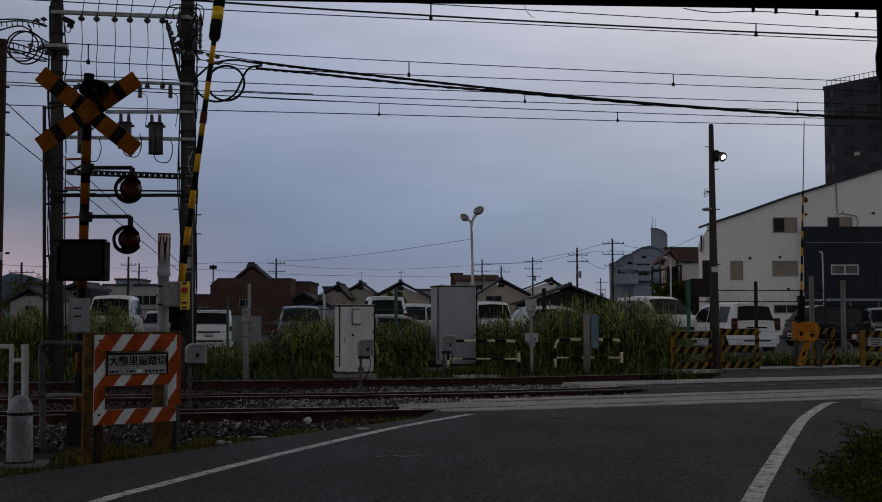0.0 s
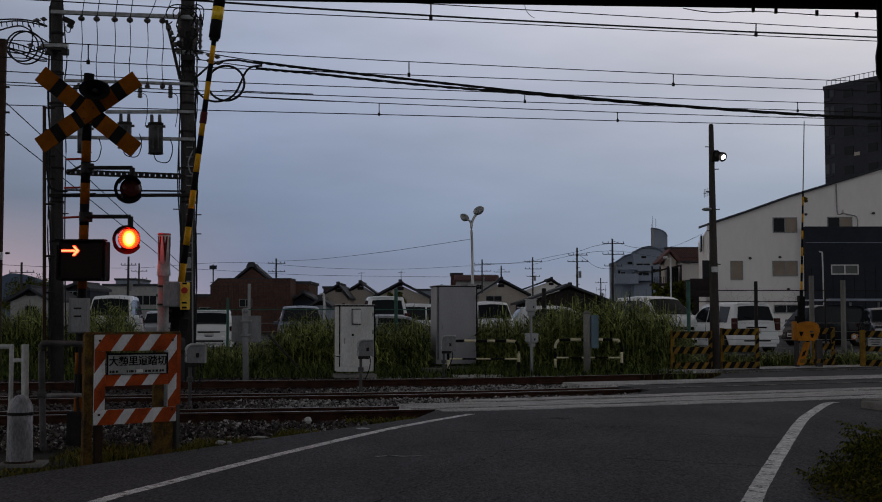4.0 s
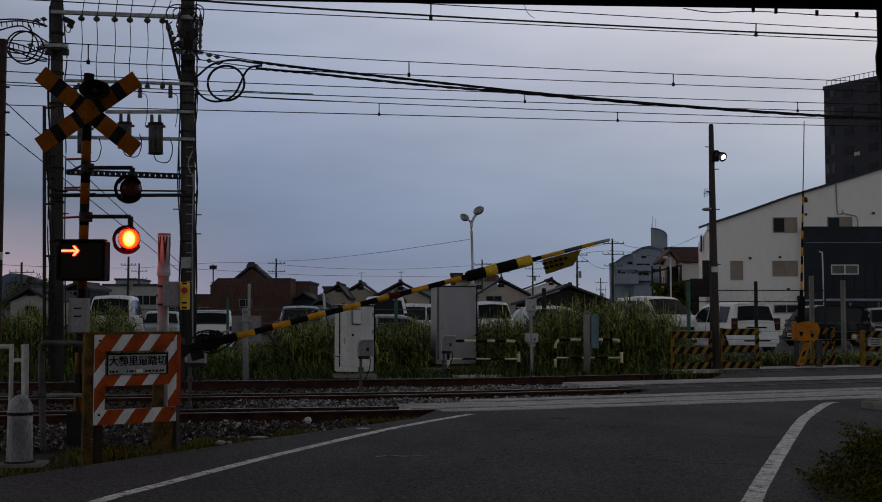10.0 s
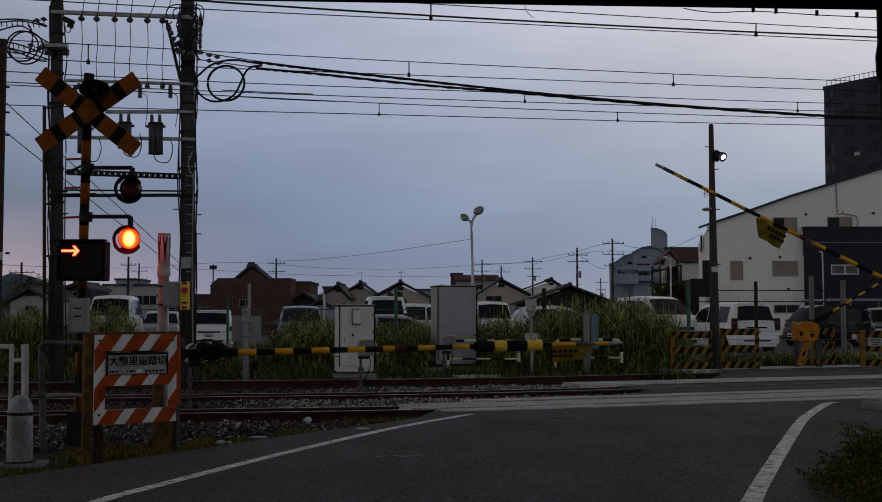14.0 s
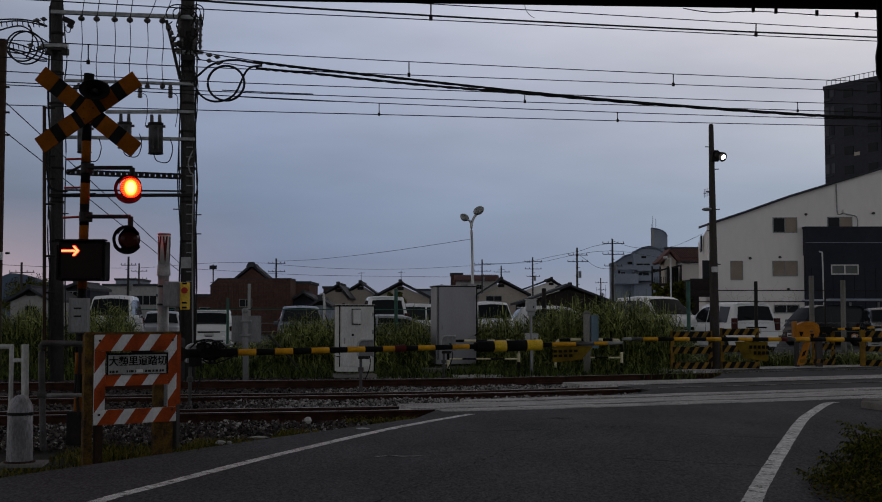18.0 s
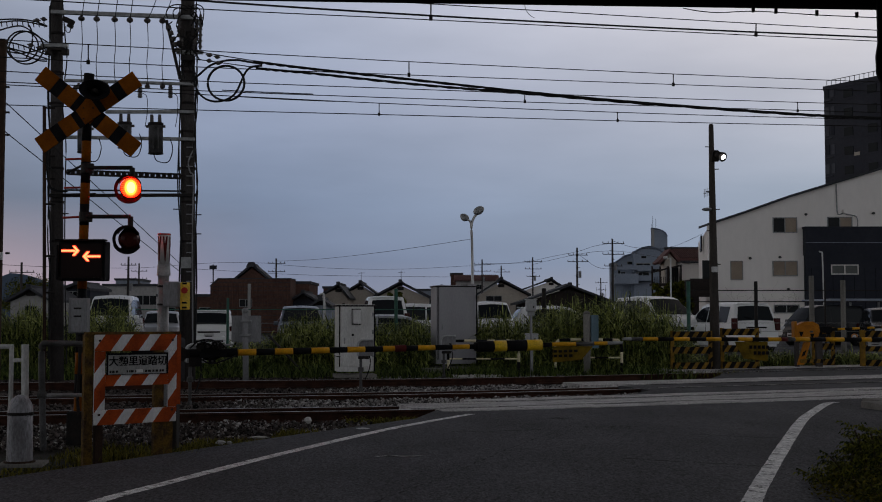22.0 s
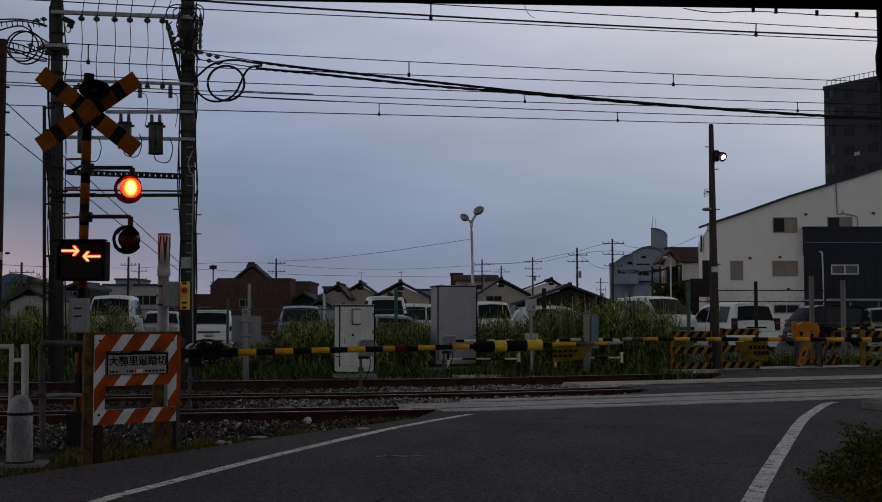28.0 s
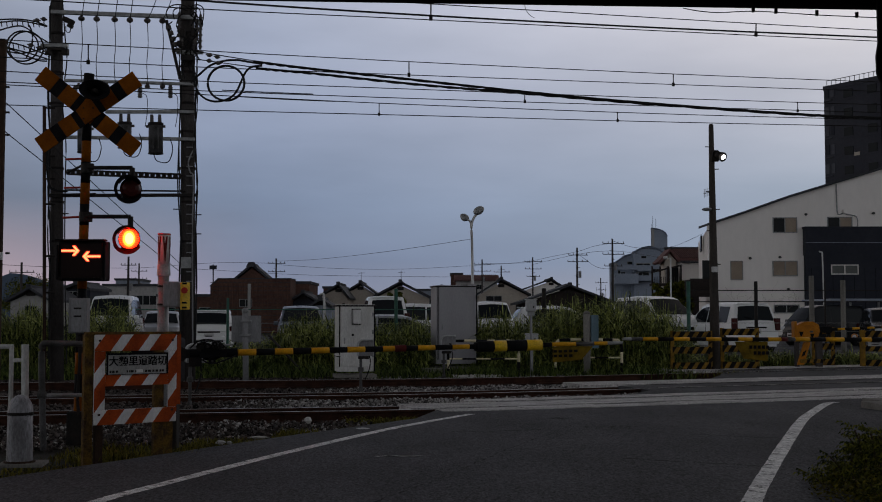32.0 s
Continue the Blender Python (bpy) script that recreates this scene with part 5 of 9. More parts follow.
def trough_lids():
    lids = thing("cable_trough", (0.856, 27.95, -0.2), "pale concrete cable trough lids beside the cabinet", "cable trough")
    for k in range(3):
        part("lid", box((-0.40 + 0.40 * k, 0.01 * k, 0.085 + 0.006 * (k % 2)), (0.385, 0.42, 0.17), 0.012, turn=(0, 0, 2 - 2 * k)), M_SLAB, lids)


M_SLAB = surface("pale_slab_concrete", (0.60, 0.59, 0.57), (0.44, 0.43, 0.41), 3, 0.85, bump=0.3, stain=0.3)
trough_lids()


def warning_frame(x, d, w, h, label, turn=0, rows=3):
    b = thing("warning_barricade", (x, d, -0.2), label, "warning board", "black and yellow warning boards", turn=turn)
    for s in (-1, 1):
        post = part("post", box((s * w / 2, 0.05, h / 2), (0.09, 0.07, h), 0.006), M_OLDYEL, b)
        for k in range(5):
            za = 0.1 + k * 0.24
            if s > 0 and za + 0.2 < h:
                part("dark_stripe", prism([(s * w / 2 - 0.046, za), (s * w / 2 + 0.046, za + 0.08), (s * w / 2 + 0.046, za + 0.19), (s * w / 2 - 0.046, za + 0.11)], 0.004, at=(0, 0.0125, 0)), M_BLACK, post)
    for k in range(rows):
        z = h - 0.1 - k * (h - 0.40) / (rows - 1) if rows > 1 else h - 0.1
        bar = part("striped_board", box((0, 0, z), (w, 0.03, 0.17), 0.004), M_BLACK, b)
        s = -w
        while s < w:
            poly = clip([(s, z - 0.083), (s + 0.11, z - 0.083), (s + 0.22, z + 0.083), (s + 0.11, z + 0.083)], -w / 2, w / 2)
            if len(poly) > 2:
                part("yellow_stripe", prism(poly, 0.004, at=(0, -0.02, 0)), M_OLDYEL, bar)
            s += 0.24
    return b


warning_frame(6.352, 30.0, 0.98, 1.18, "black and yellow striped guard board beside the lamp pole", 4)
warning_frame(7.678, 30.4, 0.92, 1.25, "black and yellow striped guard board with three bars", 4)
warning_frame(10.475, 32.4, 0.55, 1.25, "black and yellow striped guard board by the barrier machine", 6)
edged = warning_frame(11.609, 31.8, 0.62, 1.18, "yellow edged striped guard board by the far road", -20)
part("edge_post", box((-0.27, -0.03, 0.68), (0.13, 0.06, 1.0), 0.01), M_OLDYEL, edged, "broad yellow edge post")
sign = part("notice_plate", box((0.04, -0.04, 0.86), (0.36, 0.02, 0.22), 0.006), M_PLATE, edged, "small notice plate with dark bars")
for k in range(3):
    part("writing_bar", box((0.04, -0.052, 0.92 - k * 0.06), (0.28 - 0.05 * k, 0.004, 0.025)), M_DARKSTEEL, sign)
lamp = part("marker_lamp", rod((-0.48, -0.06, 1.0), (-0.48, -0.12, 1.0), 0.085, 0.075, 20), M_AMBER, edged, "round yellow marker", True)
part("marker_lens", rod((-0.48, -0.12, 1.0), (-0.48, -0.128, 1.0), 0.055, n=18), M_WHITE, lamp)
part("marker_stay", box((-0.42, -0.05, 1.0), (0.12, 0.02, 0.04)), M_DARKSTEEL, edged)


def lamp_pole():
    b = thing("lamp_pole", (*(7.012, 30.3, -0.056)[:2], -0.2), "dark concrete pole with a lit white floodlight", "lamp pole")
    p0, p1 = Vector((7.011, 30.3, -0.171)), Vector((6.977, 30.3, 6.256))
    wpart("pole", rod(p0, p1, 0.135, 0.062, 18), M_POLEDARK, b, smooth=True)
    wpart("pole_cap", dome(p1, 0.062), M_POLEDARK, b)
    arm = wpart("bracket", box((7.045, 30.2, 5.438), (0.18, 0.1, 0.24), 0.02), M_DARKSTEEL, b)
    q0, q1 = Vector((7.063, 30.15, 5.504)), Vector((7.176, 29.9, 5.397))
    head = wpart("lamp_head", rod(q0, q1, 0.07, 0.125, 18), M_DARKSTEEL, b, "grey floodlight housing", True)
    wpart("hood", rod(q0.lerp(q1, -0.5), q0, 0.07, 0.11, 18), M_DARKSTEEL, head)
    e = (q1 - q0).normalized()
    wpart("lit_glass", rod(q1, q1 + e * 0.02 + Vector((0.006, 0, -0.004)), 0.064, n=18), M_LAMP, head, "glowing white glass")
    k = 0
    for py in (260, 300, 340, 372, 410, 470):
        k += 1
        z = 3.69 - (py - 400) * 0.01443
        x = p0.x + (p1.x - p0.x) * (z - p0.z) / (p1.z - p0.z)
        wpart("step_bolt", rod((x, 30.3, z), (x + (-0.17 if k % 2 else 0.17), 30.25, z), 0.012, n=6), M_DARKSTEEL, b)
    dish = dome((6.814, 30.15, 4.083), 0.13, 0.35, None, 16)
    wpart("dish_aerial", dish, M_GREYDIM, b, "small grey dish aerial")
    wpart("dish_arm", rod((6.814, 30.15, 4.083), (6.958, 30.28, 4.066), 0.014, n=6), M_DARKSTEEL, b)
    wpart("aerial_boom", rod((6.721, 30.1, 4.483), (6.979, 30.28, 4.56), 0.009, n=6), M_DARKSTEEL, b)
    for a, c in [((6.737, 30.1, 4.599), (6.734, 30.1, 4.382)), ((6.78, 30.1, 4.613), (6.778, 30.1, 4.396)), ((6.831, 30.1, 4.628), (6.828, 30.1, 4.411))]:
        wpart("aerial_element", rod(a, c, 0.007, n=5), M_GREYDIM, b)
    z = 2.547
    wpart("number_plate", box((6.997, 30.16, z), (0.17, 0.02, 0.14)), M_WHITE, b, "small white plate")


lamp_pole()


# ---- twin-pole line structure and the overhead wires ----
def at(px, z, d):
    return Vector((px, d, z))


def twin_poles():
    d = 26.0
    s = 0.012381            # metres at this distance for one step across the camera's view
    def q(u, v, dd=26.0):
        """A place on the structure fitted to the camera's view: u across it, v down, eye line at v 562."""
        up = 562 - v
        # the small factors allow for the camera's upward pitch
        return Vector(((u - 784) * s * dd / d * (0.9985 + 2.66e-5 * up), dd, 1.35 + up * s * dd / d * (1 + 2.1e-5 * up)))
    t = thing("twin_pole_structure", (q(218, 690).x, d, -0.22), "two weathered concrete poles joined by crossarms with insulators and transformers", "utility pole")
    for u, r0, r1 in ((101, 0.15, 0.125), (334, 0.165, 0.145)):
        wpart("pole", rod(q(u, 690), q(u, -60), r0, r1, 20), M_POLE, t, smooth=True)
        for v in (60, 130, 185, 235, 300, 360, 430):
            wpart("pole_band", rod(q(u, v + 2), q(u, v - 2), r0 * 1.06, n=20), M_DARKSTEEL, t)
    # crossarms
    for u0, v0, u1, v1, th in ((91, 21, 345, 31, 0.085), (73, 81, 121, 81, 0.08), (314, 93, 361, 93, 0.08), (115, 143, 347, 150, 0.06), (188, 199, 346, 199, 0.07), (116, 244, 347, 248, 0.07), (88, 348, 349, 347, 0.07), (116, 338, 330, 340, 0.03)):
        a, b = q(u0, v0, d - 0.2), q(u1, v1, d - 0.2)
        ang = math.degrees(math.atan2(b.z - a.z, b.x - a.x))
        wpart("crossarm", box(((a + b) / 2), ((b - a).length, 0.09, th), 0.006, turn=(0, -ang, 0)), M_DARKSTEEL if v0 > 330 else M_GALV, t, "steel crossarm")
    # perforated channel
    a, b = q(120, 306, d - 0.2), q(322, 314, d - 0.2)
    ch = bmesh.new()
    for dz in (-0.045, 0.045):
        box(((a + b) / 2 + Vector((0, 0, dz))), ((b - a).length, 0.08, 0.035), bm=ch, turn=(0, 2.2, 0))
    for k in range(21):
        p = a.lerp(b, k / 20)
        box((p.x, p.y, p.z), (0.085, 0.08, 0.07), bm=ch)
    wpart("perforated_beam", ch, M_DARKSTEEL, t, "dark perforated steel channel")
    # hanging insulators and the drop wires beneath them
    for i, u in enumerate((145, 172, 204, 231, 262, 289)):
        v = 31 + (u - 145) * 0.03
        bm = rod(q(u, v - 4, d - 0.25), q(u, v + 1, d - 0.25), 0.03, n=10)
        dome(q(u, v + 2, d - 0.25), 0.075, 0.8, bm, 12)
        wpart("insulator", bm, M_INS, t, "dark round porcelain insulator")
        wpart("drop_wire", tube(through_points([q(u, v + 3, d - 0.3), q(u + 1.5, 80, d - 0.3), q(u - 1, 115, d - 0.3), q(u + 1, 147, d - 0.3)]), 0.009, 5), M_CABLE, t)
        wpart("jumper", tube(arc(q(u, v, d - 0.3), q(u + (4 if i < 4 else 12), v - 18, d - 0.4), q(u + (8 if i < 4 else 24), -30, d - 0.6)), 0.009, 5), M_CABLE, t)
    for u in (140, 165, 190, 262, 289):
        wpart("insulator", dome(q(u, 154, d - 0.25), 0.06, 0.9, rod(q(u, 148, d - 0.25), q(u, 152, d - 0.25), 0.03, n=10), 12), M_INS, t, "dark round porcelain insulator")
    for u in (249, 303, 134):
        bm = rod(q(u, 152, d - 0.3), q(u, 174, d - 0.3), 0.04, n=12)
        for k in range(5):
            rod(q(u, 155 + k * 4, d - 0.3), q(u, 157 + k * 4, d - 0.3), 0.052, n=12, bm=bm)
        wpart("arrester", bm, M_INS, t, "ribbed dark surge arrester")
        wpart("lead", tube(through_points([q(u + 4, 166, d - 0.3), q(u + 12, 172, d - 0.3), q(u + 13, 198, d - 0.3), q(u + 9, 226, d - 0.3)]), 0.008, 5), M_CABLE, t)
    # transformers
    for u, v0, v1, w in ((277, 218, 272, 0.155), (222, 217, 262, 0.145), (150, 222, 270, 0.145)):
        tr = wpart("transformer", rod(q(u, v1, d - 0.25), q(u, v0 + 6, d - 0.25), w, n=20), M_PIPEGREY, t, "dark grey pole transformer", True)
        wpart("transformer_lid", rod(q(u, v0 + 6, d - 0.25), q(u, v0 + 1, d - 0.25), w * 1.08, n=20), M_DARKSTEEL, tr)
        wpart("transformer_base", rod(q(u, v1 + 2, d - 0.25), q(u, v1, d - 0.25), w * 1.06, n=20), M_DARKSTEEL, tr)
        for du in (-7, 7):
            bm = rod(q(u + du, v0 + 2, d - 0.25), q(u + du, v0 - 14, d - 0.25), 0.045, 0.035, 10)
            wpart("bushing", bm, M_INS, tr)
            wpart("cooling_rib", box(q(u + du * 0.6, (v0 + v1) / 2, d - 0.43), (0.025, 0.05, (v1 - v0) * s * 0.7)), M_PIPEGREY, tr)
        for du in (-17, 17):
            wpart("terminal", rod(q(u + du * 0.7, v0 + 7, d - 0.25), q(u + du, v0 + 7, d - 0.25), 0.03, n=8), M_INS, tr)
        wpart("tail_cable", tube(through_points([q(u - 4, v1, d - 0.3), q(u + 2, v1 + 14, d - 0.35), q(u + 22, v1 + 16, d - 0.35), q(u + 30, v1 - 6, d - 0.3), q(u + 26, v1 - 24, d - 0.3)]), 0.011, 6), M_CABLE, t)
    # cables down the poles
    rnd = random.Random(12)
    for u, side in ((334, -1), (334, 1), (334, -1), (334, 1), (101, -1), (101, 1), (101, -1)):
        pts = [q(u + side * (10 + rnd.uniform(0, 8)), v + rnd.uniform(-8, 8), d - 0.18) for v in (5, 60, 110, 180, 250, 330, 420, 520, 640)]
        wpart("pole_cable", tube(through_points(pts, 5), rnd.uniform(0.012, 0.024), 6), M_CABLE, t)
    # knot of leads and cleats at the head of the right pole
    for k in range(14):
        u, v = 334 + rnd.uniform(-28, 24), rnd.uniform(8, 92)
        a = rnd.uniform(8, 20)
        wpart("lead", tube(through_points([q(u, v, d - 0.3), q(u + rnd.uniform(-a, a), v + a * 0.6, d - 0.35), q(u + rnd.uniform(-a, a), v + a * 1.4, d - 0.3), q(u + rnd.uniform(-6, 6), v + a * 2.2, d - 0.25)]), 0.014, 6), M_CABLE, t)
    for u, v, w, h in ((325, 60, 8, 14), (344, 58, 7, 16), (320, 78, 8, 10), (334, 104, 24, 10)):
        wpart("terminal_box", box(q(u, v, d - 0.32), (w * s, 0.16, h * s), 0.02), M_DARKSTEEL, t)
    # fused cut-outs hanging beside the pole head, with their looped leads
    for u, v0, v1 in ((351, 34, 72), (357, 26, 88), (319, 22, 66), (347, 62, 90), (323, 58, 82)):
        bm = rod(q(u, v0, d - 0.3), q(u - 1, v1, d - 0.3), 0.028, n=10)
        for k in range(6):
            f = (k + 0.5) / 6
            rod(q(u - f, v0 + (v1 - v0) * f - 1, d - 0.3), q(u - f, v0 + (v1 - v0) * f + 1.2, d - 0.3), 0.047, n=10, bm=bm)
        wpart("cut_out", bm, M_INS, t, "ribbed dark fuse cut-out")
    for pts in ([(335, 14), (322, 8), (305, 10), (296, 20), (298, 32)], [(335, 20), (318, 14), (308, 20), (310, 34)], [(338, 12), (350, 8), (361, 14), (362, 30), (358, 44)],
                [(338, 18), (348, 12), (356, 20), (354, 36)], [(340, 26), (347, 22), (351, 30), (350, 44)], [(330, 24), (320, 28), (314, 44), (319, 58)],
                [(343, 92), (350, 100), (350, 130), (352, 160), (346, 186)], [(336, 100), (326, 120), (328, 140)], [(341, 96), (346, 112), (342, 138)]):
        wpart("looped_lead", tube(through_points([q(u, v, d - 0.34) for u, v in pts], 5), 0.013, 6), M_CABLE, t)
    # lamp bracket and stay clamp on the left pole
    for u, v, w, h, tilt in ((122, 37, 20, 9, 24), (125, 46, 9, 7, 24), (116, 92, 12, 12, 0), (88, 92, 8, 12, 0), (100, 88, 30, 5, 0)):
        wpart("pole_bracket", box(q(u, v, d - 0.3), (w * s, 0.14, h * s), 0.02, turn=(0, tilt, 0)), M_DARKSTEEL, t)
    wpart("looped_lead", tube(through_points([q(117, 46, d - 0.34), q(118, 56, d - 0.34), q(124, 57, d - 0.34), q(126, 48, d - 0.34)], 5), 0.011, 6), M_CABLE, t)
    # cable cleats like short rungs down the right pole
    for k in range(15):
        wpart("cable_cleat", box(q(337, 262 + k * 17, d - 0.2), (0.13, 0.03, 0.02)), M_GREYDIM, t)
    wpart("pale_conduit", tube(through_points([q(343, 268, d - 0.24), q(335, 288, d - 0.24), q(338, 306, d - 0.24), q(344, 320, d - 0.24), q(342, 420, d - 0.24), q(343, 640, d - 0.24)], 6), 0.016, 6), M_GREYDIM, t)
    wpart("hot_stick_strut", rod(q(296, 36, d - 0.3), q(320, 140, d - 0.3), 0.035, n=8), M_DARKSTEEL, t)
    for k in range(5):
        wpart("strut_knob", rod(q(299 + k * 4, 46 + k * 10, d - 0.3), q(300.5 + k * 4, 52 + k * 10, d - 0.3), 0.06, n=10), M_INS, t)
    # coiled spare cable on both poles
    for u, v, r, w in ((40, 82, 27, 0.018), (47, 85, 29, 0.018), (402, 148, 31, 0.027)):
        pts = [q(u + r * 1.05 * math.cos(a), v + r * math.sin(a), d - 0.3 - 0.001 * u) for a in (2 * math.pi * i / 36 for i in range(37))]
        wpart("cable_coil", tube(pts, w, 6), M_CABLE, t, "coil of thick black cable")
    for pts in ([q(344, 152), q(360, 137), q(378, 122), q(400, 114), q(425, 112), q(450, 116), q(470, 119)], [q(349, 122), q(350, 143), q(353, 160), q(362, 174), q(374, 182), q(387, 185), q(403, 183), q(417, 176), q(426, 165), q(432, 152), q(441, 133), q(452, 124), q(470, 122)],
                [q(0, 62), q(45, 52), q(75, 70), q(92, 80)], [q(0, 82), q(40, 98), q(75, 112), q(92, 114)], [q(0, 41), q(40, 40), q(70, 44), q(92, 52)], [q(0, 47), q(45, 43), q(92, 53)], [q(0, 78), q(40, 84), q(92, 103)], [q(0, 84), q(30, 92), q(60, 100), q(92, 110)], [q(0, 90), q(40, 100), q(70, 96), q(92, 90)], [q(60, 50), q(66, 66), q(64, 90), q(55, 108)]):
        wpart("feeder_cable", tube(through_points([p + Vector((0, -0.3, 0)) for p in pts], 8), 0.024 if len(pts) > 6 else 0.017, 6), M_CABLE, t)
    # strain insulators beside the poles
    for u, v in ((372, 98), (386, 101), (372, 108), (388, 112), (78, 34), (66, 36), (55, 80), (70, 85), (84, 92)):
        wpart("strain_insulator", dome(q(u, v, d - 0.3), 0.055, 0.9, rod(q(u - 6, v - 1, d - 0.3), q(u + 6, v + 1, d - 0.3), 0.016, n=8), 10), M_INS, t)
    for k in range(9):
        for u0, v0, dv in ((2, 44, 0.5), (4, 80, 1.9)):
            u, v = u0 + k * 9.5, v0 + k * (0.2 if dv < 1 else 1.6)
            wpart("cable_hanger", rod(q(u, v - 7, d - 0.31), q(u + 1.5, v + 3, d - 0.31), 0.012, n=6), M_DARKSTEEL, t)
    # steps and plate
    for u, v, sd in ((346, 382, 1), (346, 416, 1), (320, 372, -1), (110, 380, 1)):
        wpart("step_bolt", rod(q(u, v, d - 0.15), q(u + sd * 12, v, d - 0.15), 0.012, n=6), M_DARKSTEEL, t)
    wpart("notice_plate", box(q(331, 467, d - 0.19), (0.22, 0.02, 0.24), 0.004), M_GALV, t, "small pale plate")
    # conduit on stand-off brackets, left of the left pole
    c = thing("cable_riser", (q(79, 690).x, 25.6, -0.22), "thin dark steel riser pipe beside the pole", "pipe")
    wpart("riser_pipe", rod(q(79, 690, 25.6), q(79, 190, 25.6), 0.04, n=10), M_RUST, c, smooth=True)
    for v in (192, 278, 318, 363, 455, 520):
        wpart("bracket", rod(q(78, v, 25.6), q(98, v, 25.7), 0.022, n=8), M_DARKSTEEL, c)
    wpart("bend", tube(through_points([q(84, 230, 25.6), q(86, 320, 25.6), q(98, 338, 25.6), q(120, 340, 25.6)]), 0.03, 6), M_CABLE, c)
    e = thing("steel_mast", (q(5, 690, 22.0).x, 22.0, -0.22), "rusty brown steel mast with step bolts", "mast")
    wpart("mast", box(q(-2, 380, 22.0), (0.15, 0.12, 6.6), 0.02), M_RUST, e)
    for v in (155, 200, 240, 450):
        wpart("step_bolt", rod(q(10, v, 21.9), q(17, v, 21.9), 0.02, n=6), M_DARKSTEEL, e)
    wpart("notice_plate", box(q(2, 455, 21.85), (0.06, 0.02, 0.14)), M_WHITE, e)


twin_poles()


def wire_thing(label, runs, droppers=(), r=0.011, mat=None):
    """A span of line: runs are lists of points, droppers are pairs of points."""
    w = thing("overhead_wire", runs[0][0], label, "overhead wire", "overhead wires")
    for run, rr in runs_with(runs, r):
        wpart("wire", tube(run, rr * 0.88, 5), mat or M_WIRE, w)
    for a, b in droppers:
        wpart("dropper", rod(a, b, 0.011, n=5, bm=box(b, (0.05, 0.03, 0.07))), M_WIRE, w)
    return w


def runs_with(runs, r):
    for run in runs:
        rr = r
        if isinstance(run[-1], float):
            rr, run = run[-1], run[:-1]
        yield through_points(run, 5), rr


wire_thing("heavy feeder and contact wires over a track", [
    [(-6.563, 13.8, 5.459), (-3.101, 15.9, 5.78), (-0.515, 17.2, 5.974), (3.427, 18.9, 6.182), (7.591, 20.3, 6.316), (12.096, 22.5, 6.696), 0.009],
    [(-6.56, 13.8, 5.357), (-3.1, 15.9, 5.635), (-0.365, 17.2, 5.789), (3.425, 18.9, 6.02), (7.589, 20.3, 6.193), (12.092, 22.5, 6.564), 0.017],
    [(-6.556, 13.8, 5.188), (-3.098, 15.9, 5.524), (-0.365, 17.2, 5.724), (3.424, 18.9, 5.97), (7.587, 20.3, 6.124), (12.089, 22.5, 6.477), 0.009]],
    [((-0.15, 17.3, 5.976), (-0.15, 17.3, 5.764)), ((5.264, 19.5, 6.23), (5.261, 19.5, 6.05))])
wire_thing("thin messenger and contact wires over a track", [
    [(-8.345, 17.6, 5.635), (-6.873, 18.2, 5.657), (-3.793, 19.5, 5.765), (-0.447, 21.1, 5.932), (4.177, 23.1, 6.146), (8.054, 24.6, 6.31), (14.48, 27, 6.584)],
    [(-8.338, 17.6, 5.36), (-6.867, 18.2, 5.382), (-3.79, 19.5, 5.49), (-0.446, 21.1, 5.691), (4.175, 23.1, 5.934), (8.05, 24.6, 6.107), (14.475, 27, 6.401)]],
    [((-0.579, 21.1, 5.942), (-0.578, 21.1, 5.696)), ((4.628, 23.3, 6.172), (4.625, 23.3, 5.957)), ((-5.646, 18.7, 5.693), (-5.642, 18.7, 5.411))], 0.0095)
wire_thing("thin messenger and contact wires over the middle track", [
    [(-9.848, 20.8, 5.847), (-8.107, 21.5, 5.852), (-4.506, 23.2, 5.994), (-0.52, 24.6, 6.113), (4.84, 26.8, 6.344), (9.321, 28.5, 6.529), (16.609, 31, 6.789)],
    [(-9.842, 20.8, 5.645), (-8.103, 21.5, 5.653), (-4.504, 23.2, 5.802), (-0.52, 24.6, 5.916), (4.839, 26.8, 6.156), (9.317, 28.5, 6.336), (16.603, 31, 6.609)]],
    [((1.84, 25.7, 6.245), (1.839, 25.7, 6.058)), ((8.587, 28.2, 6.502), (8.583, 28.2, 6.284))], 0.011)
wire_thing("thin messenger and contact wires over the far track", [
    [(-10.976, 23.2, 6.05), (-9.044, 24, 6.096), (-4.969, 25.6, 6.176), (-0.57, 27, 6.218), (5.27, 29.2, 6.395), (10.131, 31, 6.579), (17.669, 33, 6.772)],
    [(-10.964, 23.2, 5.6), (-9.035, 24, 5.677), (-4.965, 25.6, 5.841), (-0.57, 27, 5.969), (5.268, 29.2, 6.19), (10.128, 31, 6.391), (17.664, 33, 6.597)],
    [(-4.748, 25.4, 6.249), (-3.769, 25.8, 6.276), (-2.836, 26.0, 6.277), 0.013], [(-4.503, 25.4, 6.114), (-3.519, 25.8, 6.126), (-2.369, 26.1, 6.131), 0.013]],
    [((-1.416, 26.8, 6.207), (-1.415, 26.8, 5.961)), ((4.341, 28.8, 6.354), (4.339, 28.8, 6.152))], 0.012)
